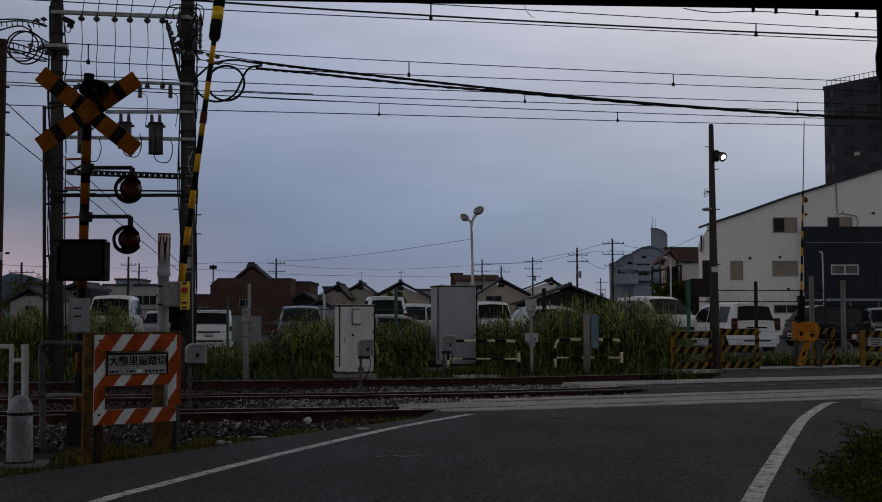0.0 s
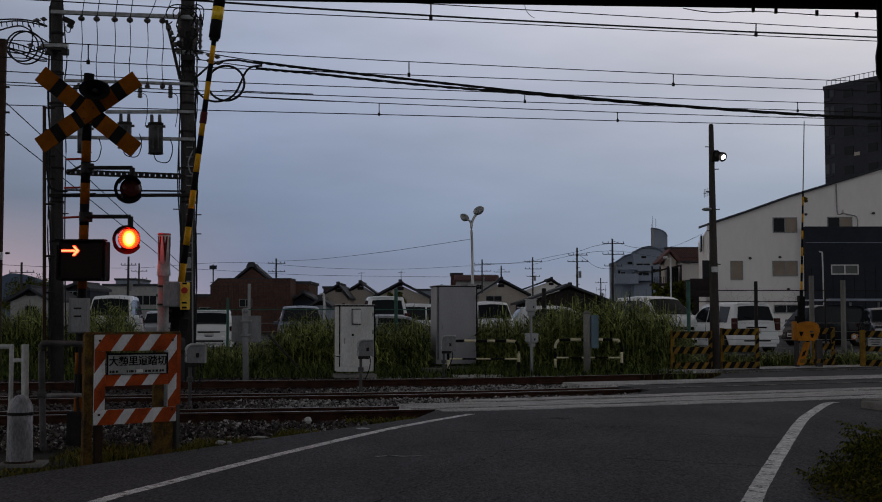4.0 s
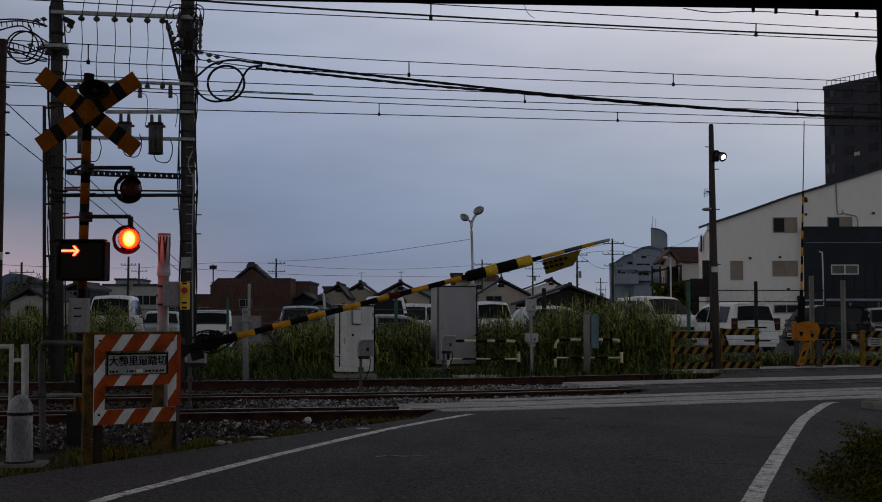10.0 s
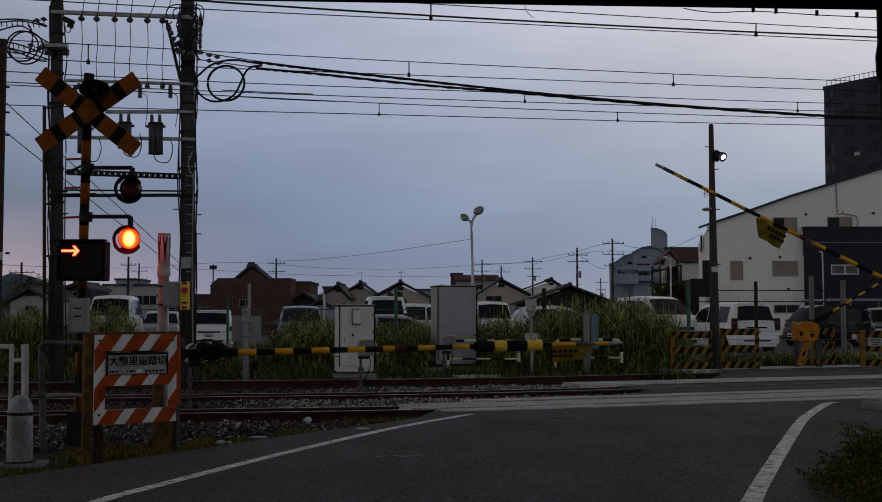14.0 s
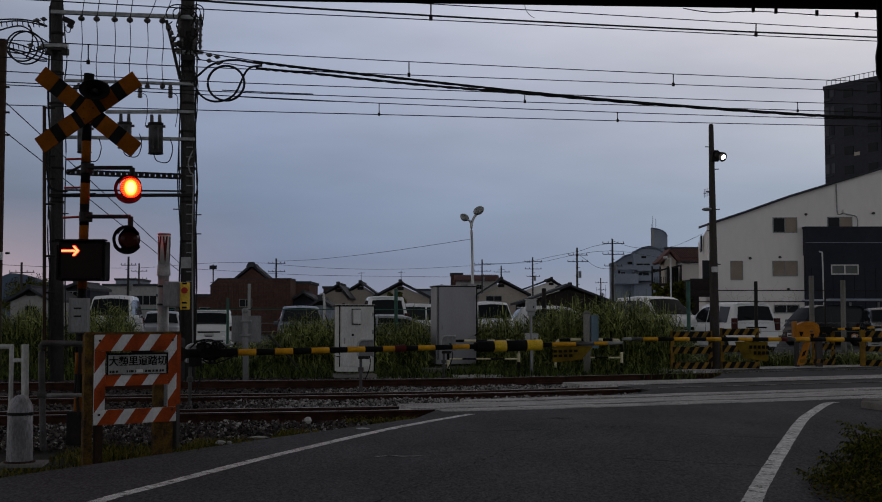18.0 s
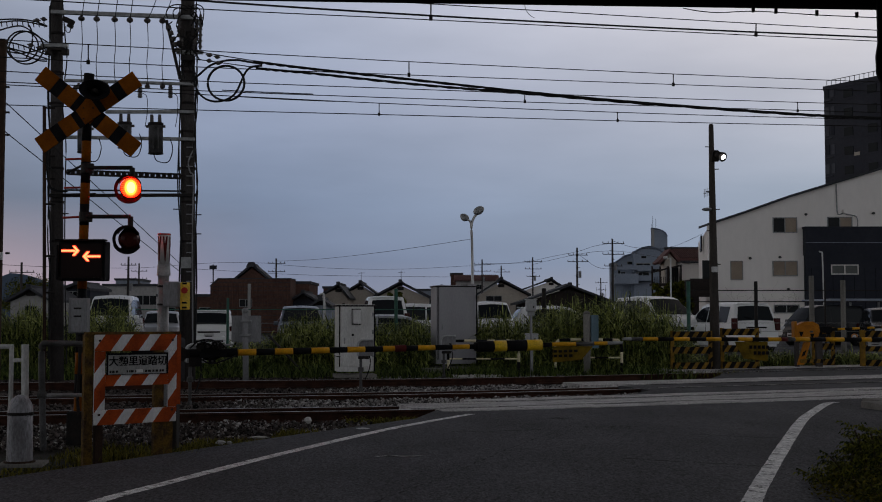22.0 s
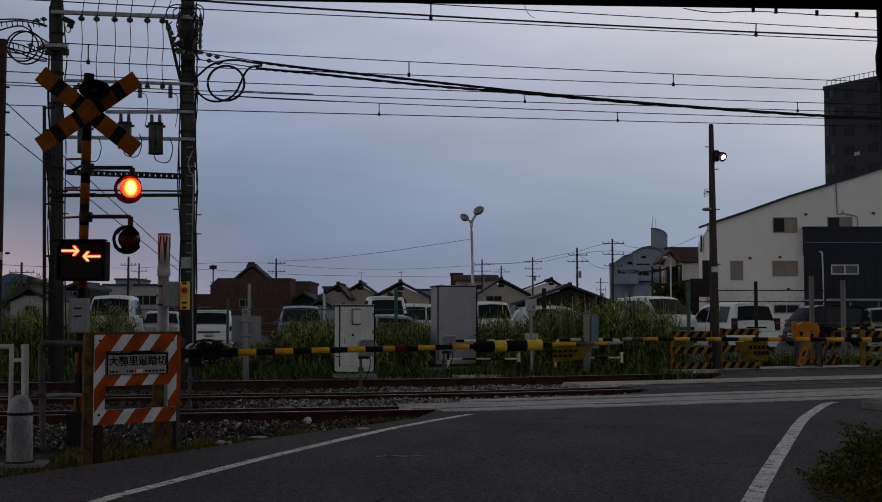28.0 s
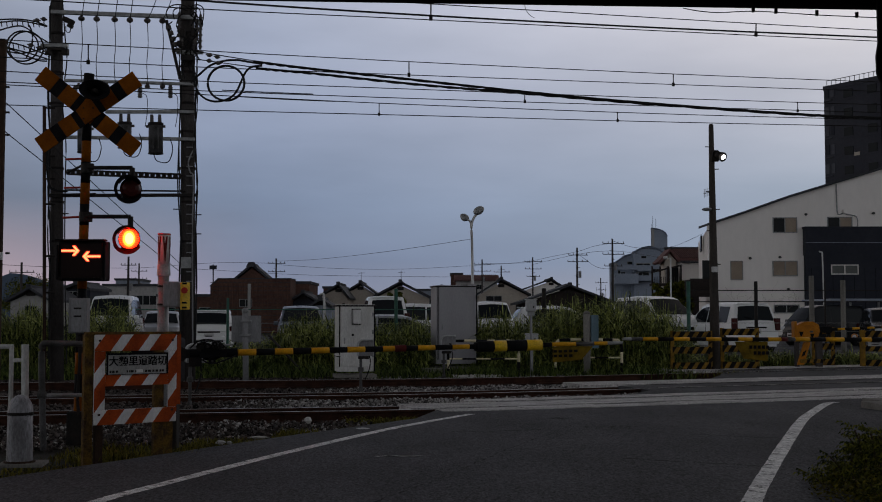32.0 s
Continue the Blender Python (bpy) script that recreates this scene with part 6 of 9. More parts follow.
def twisted_cable():
    """Bundled cable that wraps its carrier, from the right pole to the right."""
    w = thing("bundled_cable", (-4.13, 25.7, 6.906), "thick black bundled cable hung across the tracks", "overhead cable", "overhead wires")
    for run, ph, rr in (([(-5.431, 25.7, 7.156), (-4.146, 25.8, 6.965), (-2.801, 26, 6.832), (-1.066, 26.4, 6.724), (1.908, 27.2, 6.557), (5.056, 28, 6.425), (9.131, 29, 6.325), (11.137, 29.6, 6.35), (16.597, 31, 6.399)], 0.0, 0.026),
                        ([(-5.429, 25.7, 6.981), (-4.083, 25.8, 6.815), (-2.801, 26, 6.731), (-0.56, 26.5, 6.59), (1.908, 27.2, 6.517), (5.056, 28, 6.405), (9.131, 29, 6.311), (11.136, 29.6, 6.335), (16.597, 31, 6.384)], 1.6, 0.024)):
        pts = through_points(run, 22)
        wpart("carrier_wire", tube([p + Vector((0, 0, 0.02)) for p in pts[::4]], 0.012, 5), M_CABLE, w)
        pts = pts[22:]     # the cable itself joins its carrier past the strain fittings
        for k in (0, 1):
            wpart("cable_strand", tube([p + Vector((0, 0.015 * math.cos(i * 0.8 + ph + k * 3.14), 0.016 * math.sin(i * 0.8 + ph + k * 3.14))) for i, p in enumerate(pts)], rr * 0.72, 6), M_CABLE, w)


twisted_cable()
wire_thing("slanting guy wires from the pole to the ground", [[(-8.198, 22.0, 5.38), (-8.061, 26.667, 4.519), (-7.924, 31.333, 3.659), (-7.787, 36.0, 2.798)], [(-8.187, 22.0, 4.816), (-8.053, 26.667, 4.066), (-7.919, 31.333, 3.316), (-7.785, 36.0, 2.566)]], (), 0.011, M_CABLE)


# ---- far side vegetation ----
def blades(name, patches, material, label, category, seed, lean=0.35):
    """Grass: patches of (x0, x1, y0, y1, height, spread, count)."""
    rnd = random.Random(seed)
    verts, faces = [], []
    for x0, x1, y0, y1, zb, h, count, w in patches:
        for _ in range(count):
            x, y = rnd.uniform(x0, x1), rnd.uniform(y0, y1)
            tuft = 0.8 + 0.2 * math.sin(x * 2.3 + y) * math.cos(x * 0.9 - y * 1.7)
            hh = h * tuft * rnd.uniform(0.55, 1.08)
            a = rnd.uniform(0, 6.283)
            dx, dy = math.cos(a), math.sin(a)
            ln = hh * rnd.uniform(0.1, lean * 2)
            ww = w * rnd.uniform(0.6, 1.3)
            q = len(verts)
            nx, ny = -dy * ww, dx * ww
            for f, k in ((0.0, 0.7), (0.45, 1.0), (0.8, 0.6)):
                bx, by, bz = x + dx * ln * f * f, y + dy * ln * f * f, zb + hh * (f - 0.12 * f * f)
                verts += [(bx - nx * k, by - ny * k, bz), (bx + nx * k, by + ny * k, bz)]
            verts.append((x + dx * ln * 1.15, y + dy * ln * 1.15, zb + hh * rnd.uniform(0.8, 0.95)))
            faces += [(q, q + 1, q + 3, q + 2), (q + 2, q + 3, q + 5, q + 4), (q + 4, q + 5, q + 6)]
    o = soup(name, verts, faces, material)
    return tagged(o, label, category, kind="stuff")


def profile(table, x):
    for (xa, ha), (xb, hb) in zip(table, table[1:]):
        if xa <= x <= xb:
            return ha + (hb - ha) * (x - xa) / (xb - xa)
    return 0.0


def reeds(table, y0, y1, per_metre, seed, label):
    """Reeds: upright stems with long drooping leaves on both sides; table gives (x, height)."""
    rnd = random.Random(seed)
    verts, faces = [], []
    def leaf(p, a, ln, w, rise, droop):
        dx, dy = math.cos(a), math.sin(a)
        q = len(verts)
        for f, k in ((0.0, 0.5), (0.3, 1.0), (0.65, 0.8)):
            r = ln * f
            z = p[2] + rise * f * ln - droop * f * f * ln
            verts.extend([(p[0] + dx * r + dy * w * k, p[1] + dy * r - dx * w * k, z), (p[0] + dx * r - dy * w * k, p[1] + dy * r + dx * w * k, z + w * 0.5 * k)])
        verts.append((p[0] + dx * ln, p[1] + dy * ln, p[2] + rise * ln - droop * ln))
        faces.extend([(q, q + 1, q + 3, q + 2), (q + 2, q + 3, q + 5, q + 4), (q + 4, q + 5, q + 6)])
    for _ in range(int(per_metre * (table[-1][0] - table[0][0]))):
        x, y = rnd.uniform(table[0][0], table[-1][0]), rnd.uniform(y0, y1)
        top = profile(table, x * 31.0 / y)
        if top < 0.15 or (y < 32.2 and -0.35 < x * 31.0 / y < 1.05) or (y < 32.9 and x > 6.3):
            continue
        clump = 0.9 + 0.12 * math.sin(x * 5.1 + y * 2.0) + 0.06 * math.sin(x * 11.0 - y * 3.0)
        h = top * clump * rnd.uniform(0.68, 1.16)
        lean, la = rnd.uniform(0.0, 0.16) * h, rnd.uniform(0, 6.28)
        lx, ly = math.cos(la) * lean, math.sin(la) * lean
        n = max(3, int(h * 6))
        for k in range(n):
            f = (k + rnd.random()) / n
            leaf((x + lx * f * f, y + ly * f * f, -0.2 + h * f * 0.82), rnd.uniform(0, 6.28), rnd.uniform(0.24, 0.48) * (0.5 + 0.5 * min(1.0, h)), rnd.uniform(0.007, 0.017), rnd.uniform(0.5, 1.7), rnd.uniform(0.5, 1.7))
        a = rnd.uniform(0, 3.14)
        q = len(verts)
        cx, cy = math.cos(a) * 0.009, math.sin(a) * 0.009
        verts.extend([(x - cx, y - cy, -0.22), (x + cx, y + cy, -0.22), (x + lx + cx * 0.4, y + ly + cy * 0.4, -0.2 + h * 0.95), (x + lx - cx * 0.4, y + ly - cy * 0.4, -0.2 + h * 0.95)])
        faces.append((q, q + 1, q + 2, q + 3))
    return tagged(soup("reed_bed", verts, faces, M_REED), label, "reeds", kind="stuff")


reeds([(-14.0, 1.9), (-11.6, 1.85), (-10.2, 1.75), (-9.9, 1.4), (-9.3, 1.85), (-8.4, 1.85), (-8.0, 1.1), (-6.5, 0.7), (-4.6, 0.85), (-4.0, 1.45), (-3.4, 1.6), (-2.8, 1.45), (-1.7, 1.4), (-0.3, 1.45), (0.9, 1.5), (1.6, 1.65), (2.1, 1.5), (2.5, 1.72), (3.2, 1.9), (3.9, 2.06), (4.8, 2.1), (5.5, 1.95), (6.1, 1.65), (6.4, 1.2), (6.8, 0.5), (10.0, 0.6), (14.0, 0.6)],
      30.2, 34.2, 480, 21, "tall green reeds with drooping leaves along the fence")
blades("tall_grass", [(-13.0, 6.0, 27.6, 30.6, -0.2, 0.5, 8200, 0.012), (-6.9, -4.0, 29.0, 33.0, -0.2, 0.75, 2600, 0.014), (6.5, 15.5, 32.9, 35.5, -0.2, 0.6, 4600, 0.014)],
    M_GRASS, "rough green grass along the far rail", "grass", 23, 0.5)
blades("roadside_weeds", [
    (-3.7, -2.3, 11.9, 12.7, -0.16, 0.17, 1500, 0.006), (-2.9, -1.9, 13.2, 14.2, -0.16, 0.12, 700, 0.006), (-2.0, -1.5, 14.0, 14.9, -0.12, 0.12, 420, 0.006), (-4.2, -2.0, 12.4, 14.0, -0.2, 0.13, 1500, 0.006),
    (-1.35, -0.35, 16.45, 17.0, -0.17, 0.15, 620, 0.009), (-1.35, -0.45, 15.4, 16.0, -0.17, 0.10, 420, 0.007), (-4.6, -3.4, 10.7, 11.8, -0.18, 0.12, 900, 0.006), (-3.6, -2.4, 11.7, 12.3, -0.16, 0.30, 200, 0.004), (5.6, 7.4, 28.0, 28.9, -0.1, 0.2, 320, 0.01)],
    M_WEED, "low yellow-brown weeds at the road edge", "weeds", 22, 0.6)
br = thing("stay_pole", (*(-3.2, 28.6, -0.085)[:2], -0.2), "dark slanting stay pole in the grass", "stay")
wpart("pole", rod((-3.2, 28.6, -0.139), (-4.303, 29.6, 0.873), 0.028, n=10), M_DARKSTEEL, br, smooth=True)


def shrub():
    """Leafy bush at the near right road edge: many stems, each with paired leaflets."""
    s = thing("shrub", (3.25, 8.6, -0.2), "dark green leafy roadside shrub", "shrub")
    rnd = random.Random(31)
    stems = bmesh.new()
    lv, lf = [], []
    for k in range(190):
        bx, by = rnd.uniform(3.1, 4.8), rnd.uniform(8.1, 10.0)
        lim = max(0.05, min(0.52, (bx - 2.95 - 0.1 * (by - 9.0)) * 1.3)) * rnd.uniform(0.45, 1.0)
        h = lim + 0.15
        a = rnd.uniform(0, 6.28)
        top = Vector((bx + 0.16 * math.cos(a), by + 0.16 * math.sin(a), -0.2 + h))
        mid = Vector((bx + 0.02, by, -0.2 + h * 0.6))
        pts = arc((bx, by, -0.22), mid, top, 7)
        tube(pts, 0.006, 5, stems)
        for j in range(2, 8):
            p = pts[j]
            for _ in range(7):
                a, tilt = rnd.uniform(0, 6.28), rnd.uniform(-0.35, 0.55)
                ln, w = rnd.uniform(0.04, 0.09), rnd.uniform(0.006, 0.012)
                d = Vector((math.cos(a) * math.cos(tilt), math.sin(a) * math.cos(tilt), math.sin(tilt)))
                n = d.cross(Vector((0, 0, 1))).normalized()
                for i in range(3):
                    o = p + d * ln * (0.3 + 0.5 * i)
                    for sd in (-1, 1):
                        tip = o + (n * sd * 0.8 + d * 0.6).normalized() * ln * 0.75
                        side = d * w
                        mid2 = (o + tip) / 2 + Vector((0, 0, 0.012))
                        q = len(lv)
                        lv += [o, mid2 - side, tip - Vector((0, 0, 0.015)), mid2 + side]
                        lf.append((q, q + 1, q + 2, q + 3))
    wpart("woody_base", stems, M_BARK, s)
    inv = root_pose(s).inverted()
    soup("foliage", [inv @ v for v in lv], lf, M_SHRUB, s)


shrub()


def ground_cover():
    """Low yellow-green weeds round the shrub: many small rounded leaves on short stalks."""
    rnd = random.Random(41)
    lv, lf = [], []
    for _ in range(9000):
        a, f = rnd.uniform(0, 6.283), rnd.random() ** 0.6
        x, y = 3.55 + 0.95 * f * math.cos(a), 8.6 + 1.3 * f * math.sin(a)
        if x < 2.74 + 0.06 * math.sin(y * 6.0):
            continue
        hump = 0.34 * (1 - f ** 4) + 0.05 * math.sin(x * 9) * math.sin(y * 7)
        p = Vector((x, y, -0.15 + max(0.02, hump) * rnd.uniform(0.5, 1.15)))
        b, t = rnd.uniform(0, 6.283), rnd.uniform(-0.2, 0.8)
        d = Vector((math.cos(b) * math.cos(t), math.sin(b) * math.cos(t), math.sin(t)))
        n = d.cross(Vector((0, 0, 1))).normalized()
        ln, w = rnd.uniform(0.018, 0.045), rnd.uniform(0.007, 0.016)
        q = len(lv)
        lv += [p, p + d * ln * 0.5 - n * w, p + d * ln, p + d * ln * 0.5 + n * w]
        lf.append((q, q + 1, q + 2, q + 3))
    tagged(soup("ground_cover", lv, lf, M_COVER), "low yellow-green weeds at the road edge", "weeds", kind="stuff")


M_COVER = island("ground_cover_leaves", (0.018, 0.020, 0.003), (0.15, 0.125, 0.012), 0.8)
ground_cover()


# ---- car park behind the grass: fence, cars, street lamp ----
M_GREENPOST = surface("green_post_paint", (0.05, 0.14, 0.11), (0.04, 0.10, 0.08), 8, 0.6)
M_CARWHITE = surface("white_car_paint", (0.84, 0.85, 0.86), (0.78, 0.79, 0.80), 1.5, 0.25, bump=0.0, stain=0.06)
M_CARDARK = surface("black_car_paint", (0.02, 0.021, 0.024), (0.028, 0.03, 0.034), 1.5, 0.25, bump=0.0, stain=0.06)
M_CARBLUE = surface("grey_blue_car_paint", (0.10, 0.13, 0.16), (0.08, 0.10, 0.13), 1.5, 0.3, metal=0.4, bump=0.0, stain=0.06)
M_CARSILVER = surface("silver_car_paint", (0.42, 0.44, 0.46), (0.36, 0.37, 0.39), 1.5, 0.3, metal=0.5, bump=0.0, stain=0.06)
M_TYRE = surface("tyre_rubber", (0.02, 0.02, 0.02), (0.03, 0.03, 0.03), 9, 0.9)
M_TAIL = glass("red_tail_lamp", (0.055, 0.011, 0.011), 0.2)
M_HEAD = glass("clear_head_lamp", (0.55, 0.56, 0.58), 0.15)


TOPS = {    # how the top line runs from tail to nose, as shares of length and height
    "minivan": ((0.0, 0.46), (0.008, 0.60), (0.055, 0.93), (0.11, 0.985), (0.35, 1.0), (0.55, 0.985), (0.64, 0.94), (0.84, 0.63), (0.955, 0.55), (0.99, 0.47), (1.0, 0.36)),
    "wagon": ((0.0, 0.46), (0.012, 0.62), (0.10, 0.92), (0.17, 0.985), (0.36, 1.0), (0.48, 0.985), (0.55, 0.945), (0.72, 0.65), (0.94, 0.56), (0.985, 0.48), (1.0, 0.38)),
    "van": ((0.0, 0.4), (0.006, 0.56), (0.03, 0.94), (0.08, 0.985), (0.4, 1.0), (0.68, 0.985), (0.77, 0.93), (0.93, 0.60), (0.98, 0.50), (1.0, 0.36))}
GLASS_FROM = {"minivan": ((0.645, 0.83), (0.012, 0.052)), "wagon": ((0.56, 0.71), (0.02, 0.095)), "van": ((0.775, 0.92), (0.008, 0.028))}
PLAN = ((0.0, 0.86), (0.02, 0.95), (0.09, 0.99), (0.3, 1.0), (0.8, 1.0), (0.93, 0.95), (0.985, 0.84), (1.0, 0.72))


def between(table, f):
    for (a, va), (b, vb) in zip(table, table[1:]):
        if f <= b:
            return va + (vb - va) * (f - a) / (b - a)
    return table[-1][1]


def car(x, y, turn, L, W, H, paint, shape, label, base=0.12):
    c = thing("parked_car", (x, y, base), label, "car", "parked cars", turn=turn)
    top, (screen, tail) = TOPS[shape], GLASS_FROM[shape]
    belt = 0.575 * H

    def skin(f, s, out=0.0):
        """A place on the car's skin: f from tail to nose, s from the roof's middle (0) over the side glass (0.5 to 0.75) to the sill (1); negative s on the other side."""
        a, zt = abs(s), between(top, f) * H
        half = between(PLAN, f) * W / 2
        zb = min(belt, zt - 0.03 * H)
        lift = max(0.0, min(1.0, (zt - zb) / (0.3 * H)))
        wr = half * (0.97 - 0.19 * lift)
        if a < 0.42:
            w, z = wr * a / 0.42 * 0.94, zt + 0.02 * H * (1 - (a / 0.42) ** 2) * min(1.0, lift + 0.4)
        elif a < 0.5:
            k = (a - 0.42) / 0.08
            w, z = wr * (0.94 + 0.06 * k), zt - 0.025 * H * k * (0.4 + 0.6 * lift)
        elif a < 0.75:
            k = (a - 0.5) / 0.25
            z0 = zt - 0.025 * H * (0.4 + 0.6 * lift)
            w, z = wr + (half * 0.985 - wr) * k, z0 + (zb - z0) * k
        else:
            k = (a - 0.75) / 0.25
            w, z = half * (0.985 + 0.05 * math.sin(k * 3.14) - 0.06 * k * k), zb + (0.2 - zb) * k
        p = Vector(((f - 0.5) * L, math.copysign(w, s) if a else 0.0, z))
        return p + Vector((0, math.copysign(out * min(1, a * 2), s) if a else 0.0, out * max(0.0, 1 - a * 1.4)))

    marks = sorted({f for f, _ in top} | {k / 26 for k in range(27)} | {f for f, _ in PLAN})
    sides = [-1 + k / 14 for k in range(29)]
    bm = bmesh.new()
    rows = [[bm.verts.new(skin(f, s)) for s in sides] for f in marks]
    for a, b in zip(rows, rows[1:]):
        for k in range(28):
            bm.faces.new((a[k], b[k], b[k + 1], a[k + 1]))
    bm.faces.new(rows[0]); bm.faces.new(rows[-1][::-1])
    part("body", bm, paint, c, smooth=True)

    def pane(name, f0, f1, s0, s1, material, lab, parent=c, nf=4, ns=6, out=0.014, dx=0.0):
        pb = bmesh.new()
        lay = []
        for o in (out, -0.01):
            lay.append([[pb.verts.new(skin(f0 + (f1 - f0) * i / nf, s0 + (s1 - s0) * j / ns, o) + Vector((dx if o > 0 else 0.0, 0, 0))) for j in range(ns + 1)] for i in range(nf + 1)])
        for q, flip in ((lay[0], 0), (lay[1], 1)):
            for i in range(nf):
                for j in range(ns):
                    v = (q[i][j], q[i + 1][j], q[i + 1][j + 1], q[i][j + 1])
                    pb.faces.new(v[::-1] if flip else v)
        bmesh.ops.recalc_face_normals(pb, faces=pb.faces)
        return part(name, pb, material, parent, lab, True)

    pane("windscreen", screen[0], screen[1], -0.40, 0.40, M_CARGLASS, "dark reflecting windscreen", dx=0.012)
    pane("rear_window", tail[0], tail[1], -0.38, 0.38, M_CARGLASS, "dark tinted rear window", dx=-0.012)
    a, b = tail[1] + 0.05, screen[0] + 0.02
    cuts = [a, a + (b - a) * 0.34, a + (b - a) * 0.67, b + 0.06]
    for sd in (-1, 1):
        for k, (f0, f1) in enumerate(zip(cuts, cuts[1:])):
            pane("side_window", f0 + 0.008, f1 - 0.008, sd * 0.53, sd * 0.735, M_CARGLASS, "dark side glass", nf=4, ns=3)
        pane("door_line", cuts[1] - 0.003, cuts[1] + 0.003, sd * 0.755, sd * 0.95, M_BLACK, "", nf=1, ns=4, out=0.006)
        pane("door_line", cuts[2] - 0.003, cuts[2] + 0.003, sd * 0.755, sd * 0.95, M_BLACK, "", nf=1, ns=4, out=0.006)
        tl = Vector((-L / 2 + 0.05, sd * (W / 2 * 0.88), belt - 0.02 if shape != "van" else belt - 0.16))
        part("tail_lamp", box(tl, (0.16, 0.2, 0.16 if shape == "wagon" else 0.42), 0.03, turn=(0, 0, -sd * 12)), M_TAIL, c, "red tail lamp")
        part("head_lamp", box((L / 2 - 0.13, sd * (W / 2 * 0.70), between(top, 0.985) * H - 0.06), (0.2, 0.36, 0.17), 0.05, turn=(0, 0, -sd * 20)), M_HEAD, c, "clear head lamp")
        part("mirror", box(((screen[1] - 0.5) * L - 0.15, sd * (W / 2 + 0.07), belt + 0.06), (0.11, 0.18, 0.15), 0.04), paint, c)
        for hx in (cuts[1] + 0.03, cuts[2] + 0.03):
            part("door_handle", box(((hx - 0.5) * L, sd * (W / 2 + 0.012), belt - 0.12), (0.16, 0.03, 0.03), 0.01), paint, c)
        for fx in (-L / 2 + 0.17 * L, L / 2 - 0.18 * L):
            part("wheel_arch", rod((fx, sd * (W / 2 - 0.12), 0.31), (fx, sd * (W / 2 + 0.012), 0.31), 0.355, n=28), M_BLACK, c, "dark wheel arch")
            wh = part("wheel", rod((fx, sd * (W / 2 - 0.19), 0.31), (fx, sd * (W / 2 + 0.022), 0.31), 0.31, n=28), M_TYRE, c, "black tyre")
            part("rim", rod((fx, sd * (W / 2), 0.31), (fx, sd * (W / 2 + 0.03), 0.31), 0.20, 0.17, 18), M_GALV, wh)
    part("grille", box((L / 2 - 0.015, 0, between(top, 0.99) * H - 0.14), (0.06, W * 0.42, 0.13), 0.02), M_BLACK, c)
    part("front_bumper", box((L / 2 - 0.06, 0, 0.36), (0.2, W * 0.86, 0.26), 0.08), paint, c)
    part("lower_intake", box((L / 2 + 0.042, 0, 0.33), (0.02, W * 0.5, 0.11), 0.008), M_BLACK, c)
    part("rear_bumper", box((-L / 2 + 0.03, 0, 0.42), (0.2, W * 0.93, 0.27), 0.07), paint, c)
    part("bumper_trim", box((-L / 2 - 0.072, 0, 0.40), (0.014, W * 0.55, 0.05), 0.005), M_BLACK, c)
    part("tailgate_garnish", box((-L / 2 - 0.01, 0, belt - 0.13), (0.03, W * 0.42, 0.055), 0.012), M_BLACK, c)
    for sx, z in ((-1, belt - 0.26), (1, 0.46)):
        pl = part("plate", box((sx * (L / 2 + (0.014 if sx < 0 else 0.05)), 0, z), (0.012, 0.33, 0.16)), M_WHITE, c, "white plate with plain bars")
        part("plate_bar", box((sx * (L / 2 + (0.022 if sx < 0 else 0.058)), 0, z - 0.02), (0.006, 0.24, 0.06)), M_DARKSTEEL, pl)
    part("spoiler", box(((tail[1] + 0.02 - 0.5) * L, 0, between(top, tail[1] + 0.03) * H + 0.03), (0.22, W * 0.62, 0.035), 0.014, turn=(0, 8, 0)), paint, c)
    part("rear_wiper", rod(skin(tail[0], 0.05) + Vector((-0.03, 0, 0.03)), skin(tail[0] + 0.01, 0.25) + Vector((-0.03, 0, 0.02)), 0.012, n=6), M_BLACK, c)
    return c


def car_park():
    """The made-up ground of the car park, a kerb's height above the track verge."""
    o = part("car_park_surface", prism([(-22.0, 37.6), (24.0, 37.6), (31.0, 76.0), (-28.0, 76.0)], 0.34, "z", at=(0, 0, -0.22)), M_ASPHALT)
    tagged(o, "raised asphalt ground of the car park", "car park", kind="structure")


